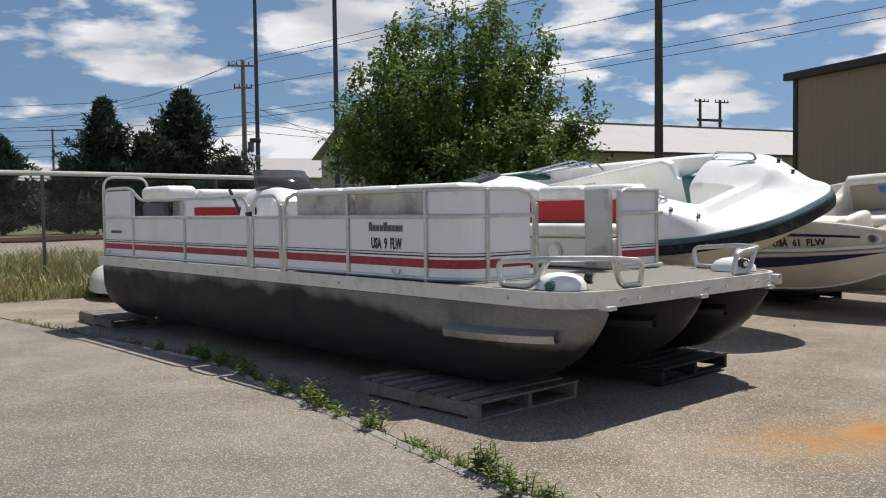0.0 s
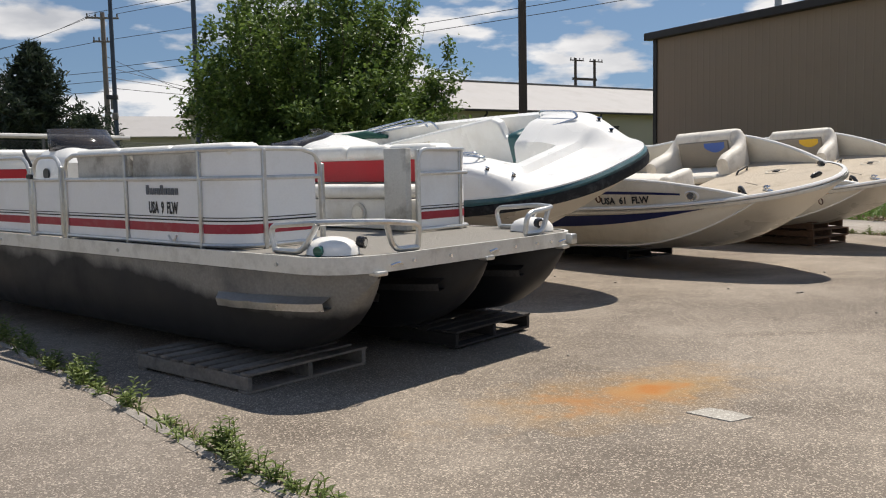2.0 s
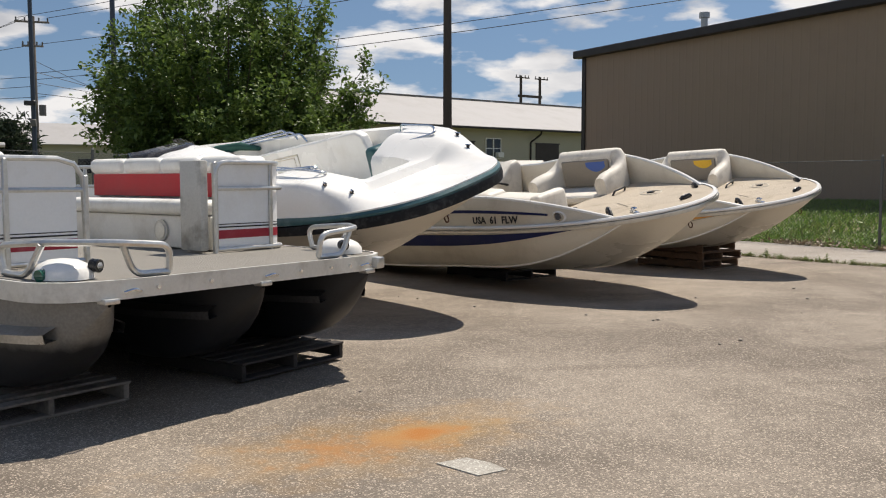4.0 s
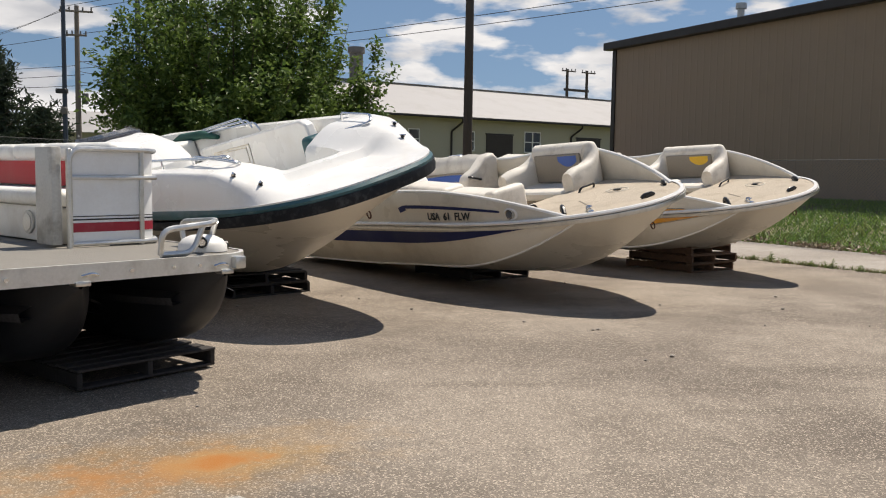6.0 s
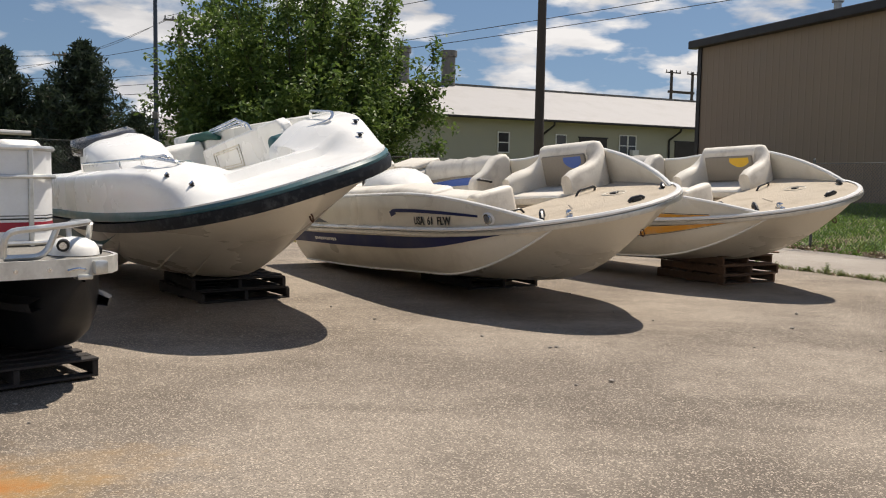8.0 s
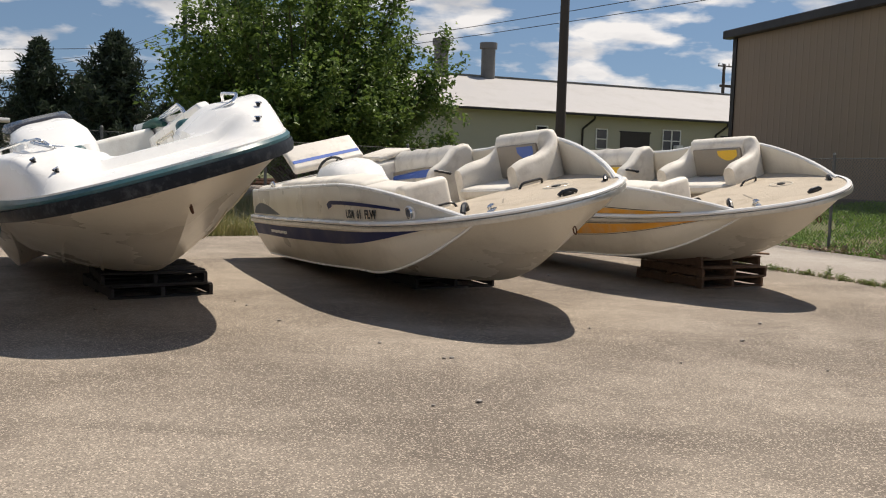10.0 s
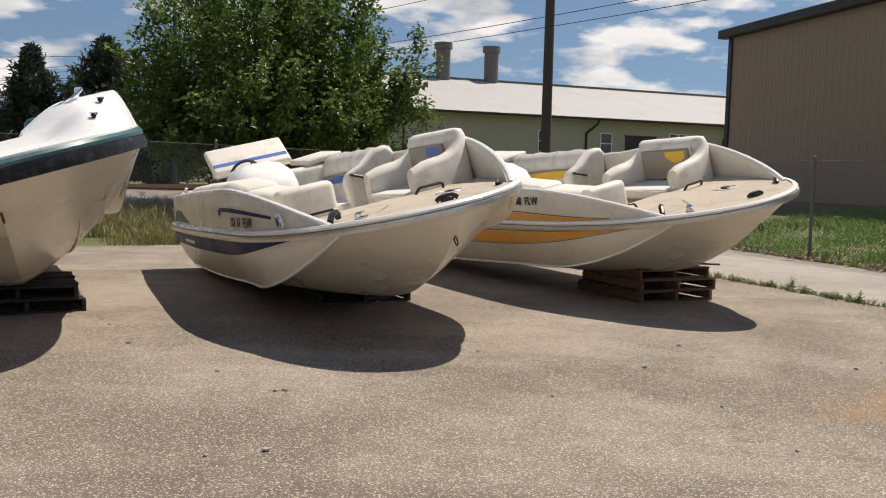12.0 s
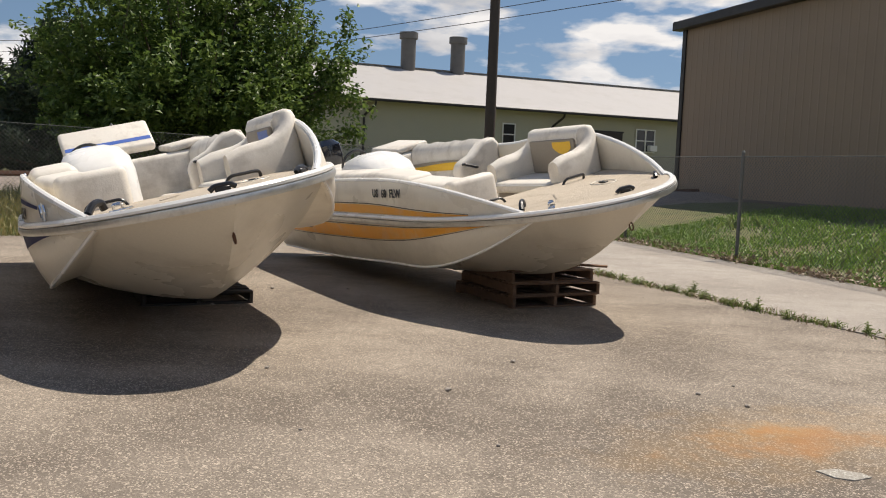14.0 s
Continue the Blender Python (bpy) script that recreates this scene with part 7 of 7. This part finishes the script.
def stones_and_edges():
    rnd = random.Random(31)
    # broken pale edge along the crack
    verts, faces = [], []
    pts = []
    for i in range(110):
        s = -2.2 + i * 0.08
        w0, w1 = 0.01 + 0.02 * noise.noise((s * 3, 1, 0)), 0.065 + 0.045 * noise.noise((s * 2.2, 7, 0))
        pts.append((on_crack(s, w0 - 0.02), on_crack(s, w1)))
    for i, (a, b) in enumerate(pts):
        verts += [(a.x, a.y, 0.003), (a.x * 0.5 + b.x * 0.5, a.y * 0.5 + b.y * 0.5, 0.018), (b.x, b.y, 0.003)]
        if i:
            j = 3 * i
            faces += [(j - 3, j - 2, j + 1, j), (j - 2, j - 1, j + 2, j + 1)]
    me = bpy.data.meshes.new("crack_edge")
    me.from_pydata(verts, [], faces)
    me.materials.append(CONCRETE)
    tagged(new("crack_edge", me), "broken pale edge along the pavement crack", "pavement edge", kind="structure")
    for i in range(46):
        p = (rnd.uniform(2, 12.5), rnd.uniform(5.5, 15))
        if (p[0] - 10.68) * 0.888 + (p[1] - 14.19) * 0.46 > -0.2 or (p[1] < 3 + 0.5 * p[0] - 2):
            continue
        r = rnd.uniform(0.009, 0.022)
        bm = bmesh.new()
        bmesh.ops.create_icosphere(bm, subdivisions=1, radius=r)
        for v in bm.verts:
            v.co = Vector((v.co.x * rnd.uniform(0.8, 1.4), v.co.y * rnd.uniform(0.8, 1.2), v.co.z * 0.6 + r * 0.5))
        ob = part("pebble", bm, CONCRETE, smooth=False, m=pose(p[0], p[1], 0.0, 0, 0, rnd.uniform(0, 360)))
        tagged(ob, "small loose stone lying on the asphalt", "stone", "loose stones")


stones_and_edges()


def hairline_cracks():
    """Thin wandering cracks in the asphalt."""
    rnd = random.Random(77)
    for n, (x, y, turn, ln) in enumerate(((7.6, 12.2, -46, 2.4), (8.6, 8.0, -50, 0.9))):
        p, a = Vector((x, y, 0)), radians(turn)
        verts, faces = [], []
        steps = int(ln / 0.06)
        for i in range(steps):
            a += rnd.gauss(0, 0.22)
            a += (radians(turn) - a) * 0.12
            d = Vector((math.cos(a), math.sin(a), 0))
            w = Vector((-d.y, d.x, 0)) * (0.0016 + 0.0024 * rnd.random()) * min(1, (steps - i) / 8, (i + 1) / 8)
            verts += [(p.x + w.x, p.y + w.y, 0.003), (p.x - w.x, p.y - w.y, 0.003)]
            p = p + d * 0.06
            if i:
                j = 2 * i
                faces.append((j - 2, j - 1, j + 1, j))
        me = bpy.data.meshes.new("crack")
        me.from_pydata(verts, [], faces)
        me.materials.append(BALLAST)
        tagged(new("crack", me), "thin dark crack in the worn asphalt", "crack", "cracks", "structure")


hairline_cracks()
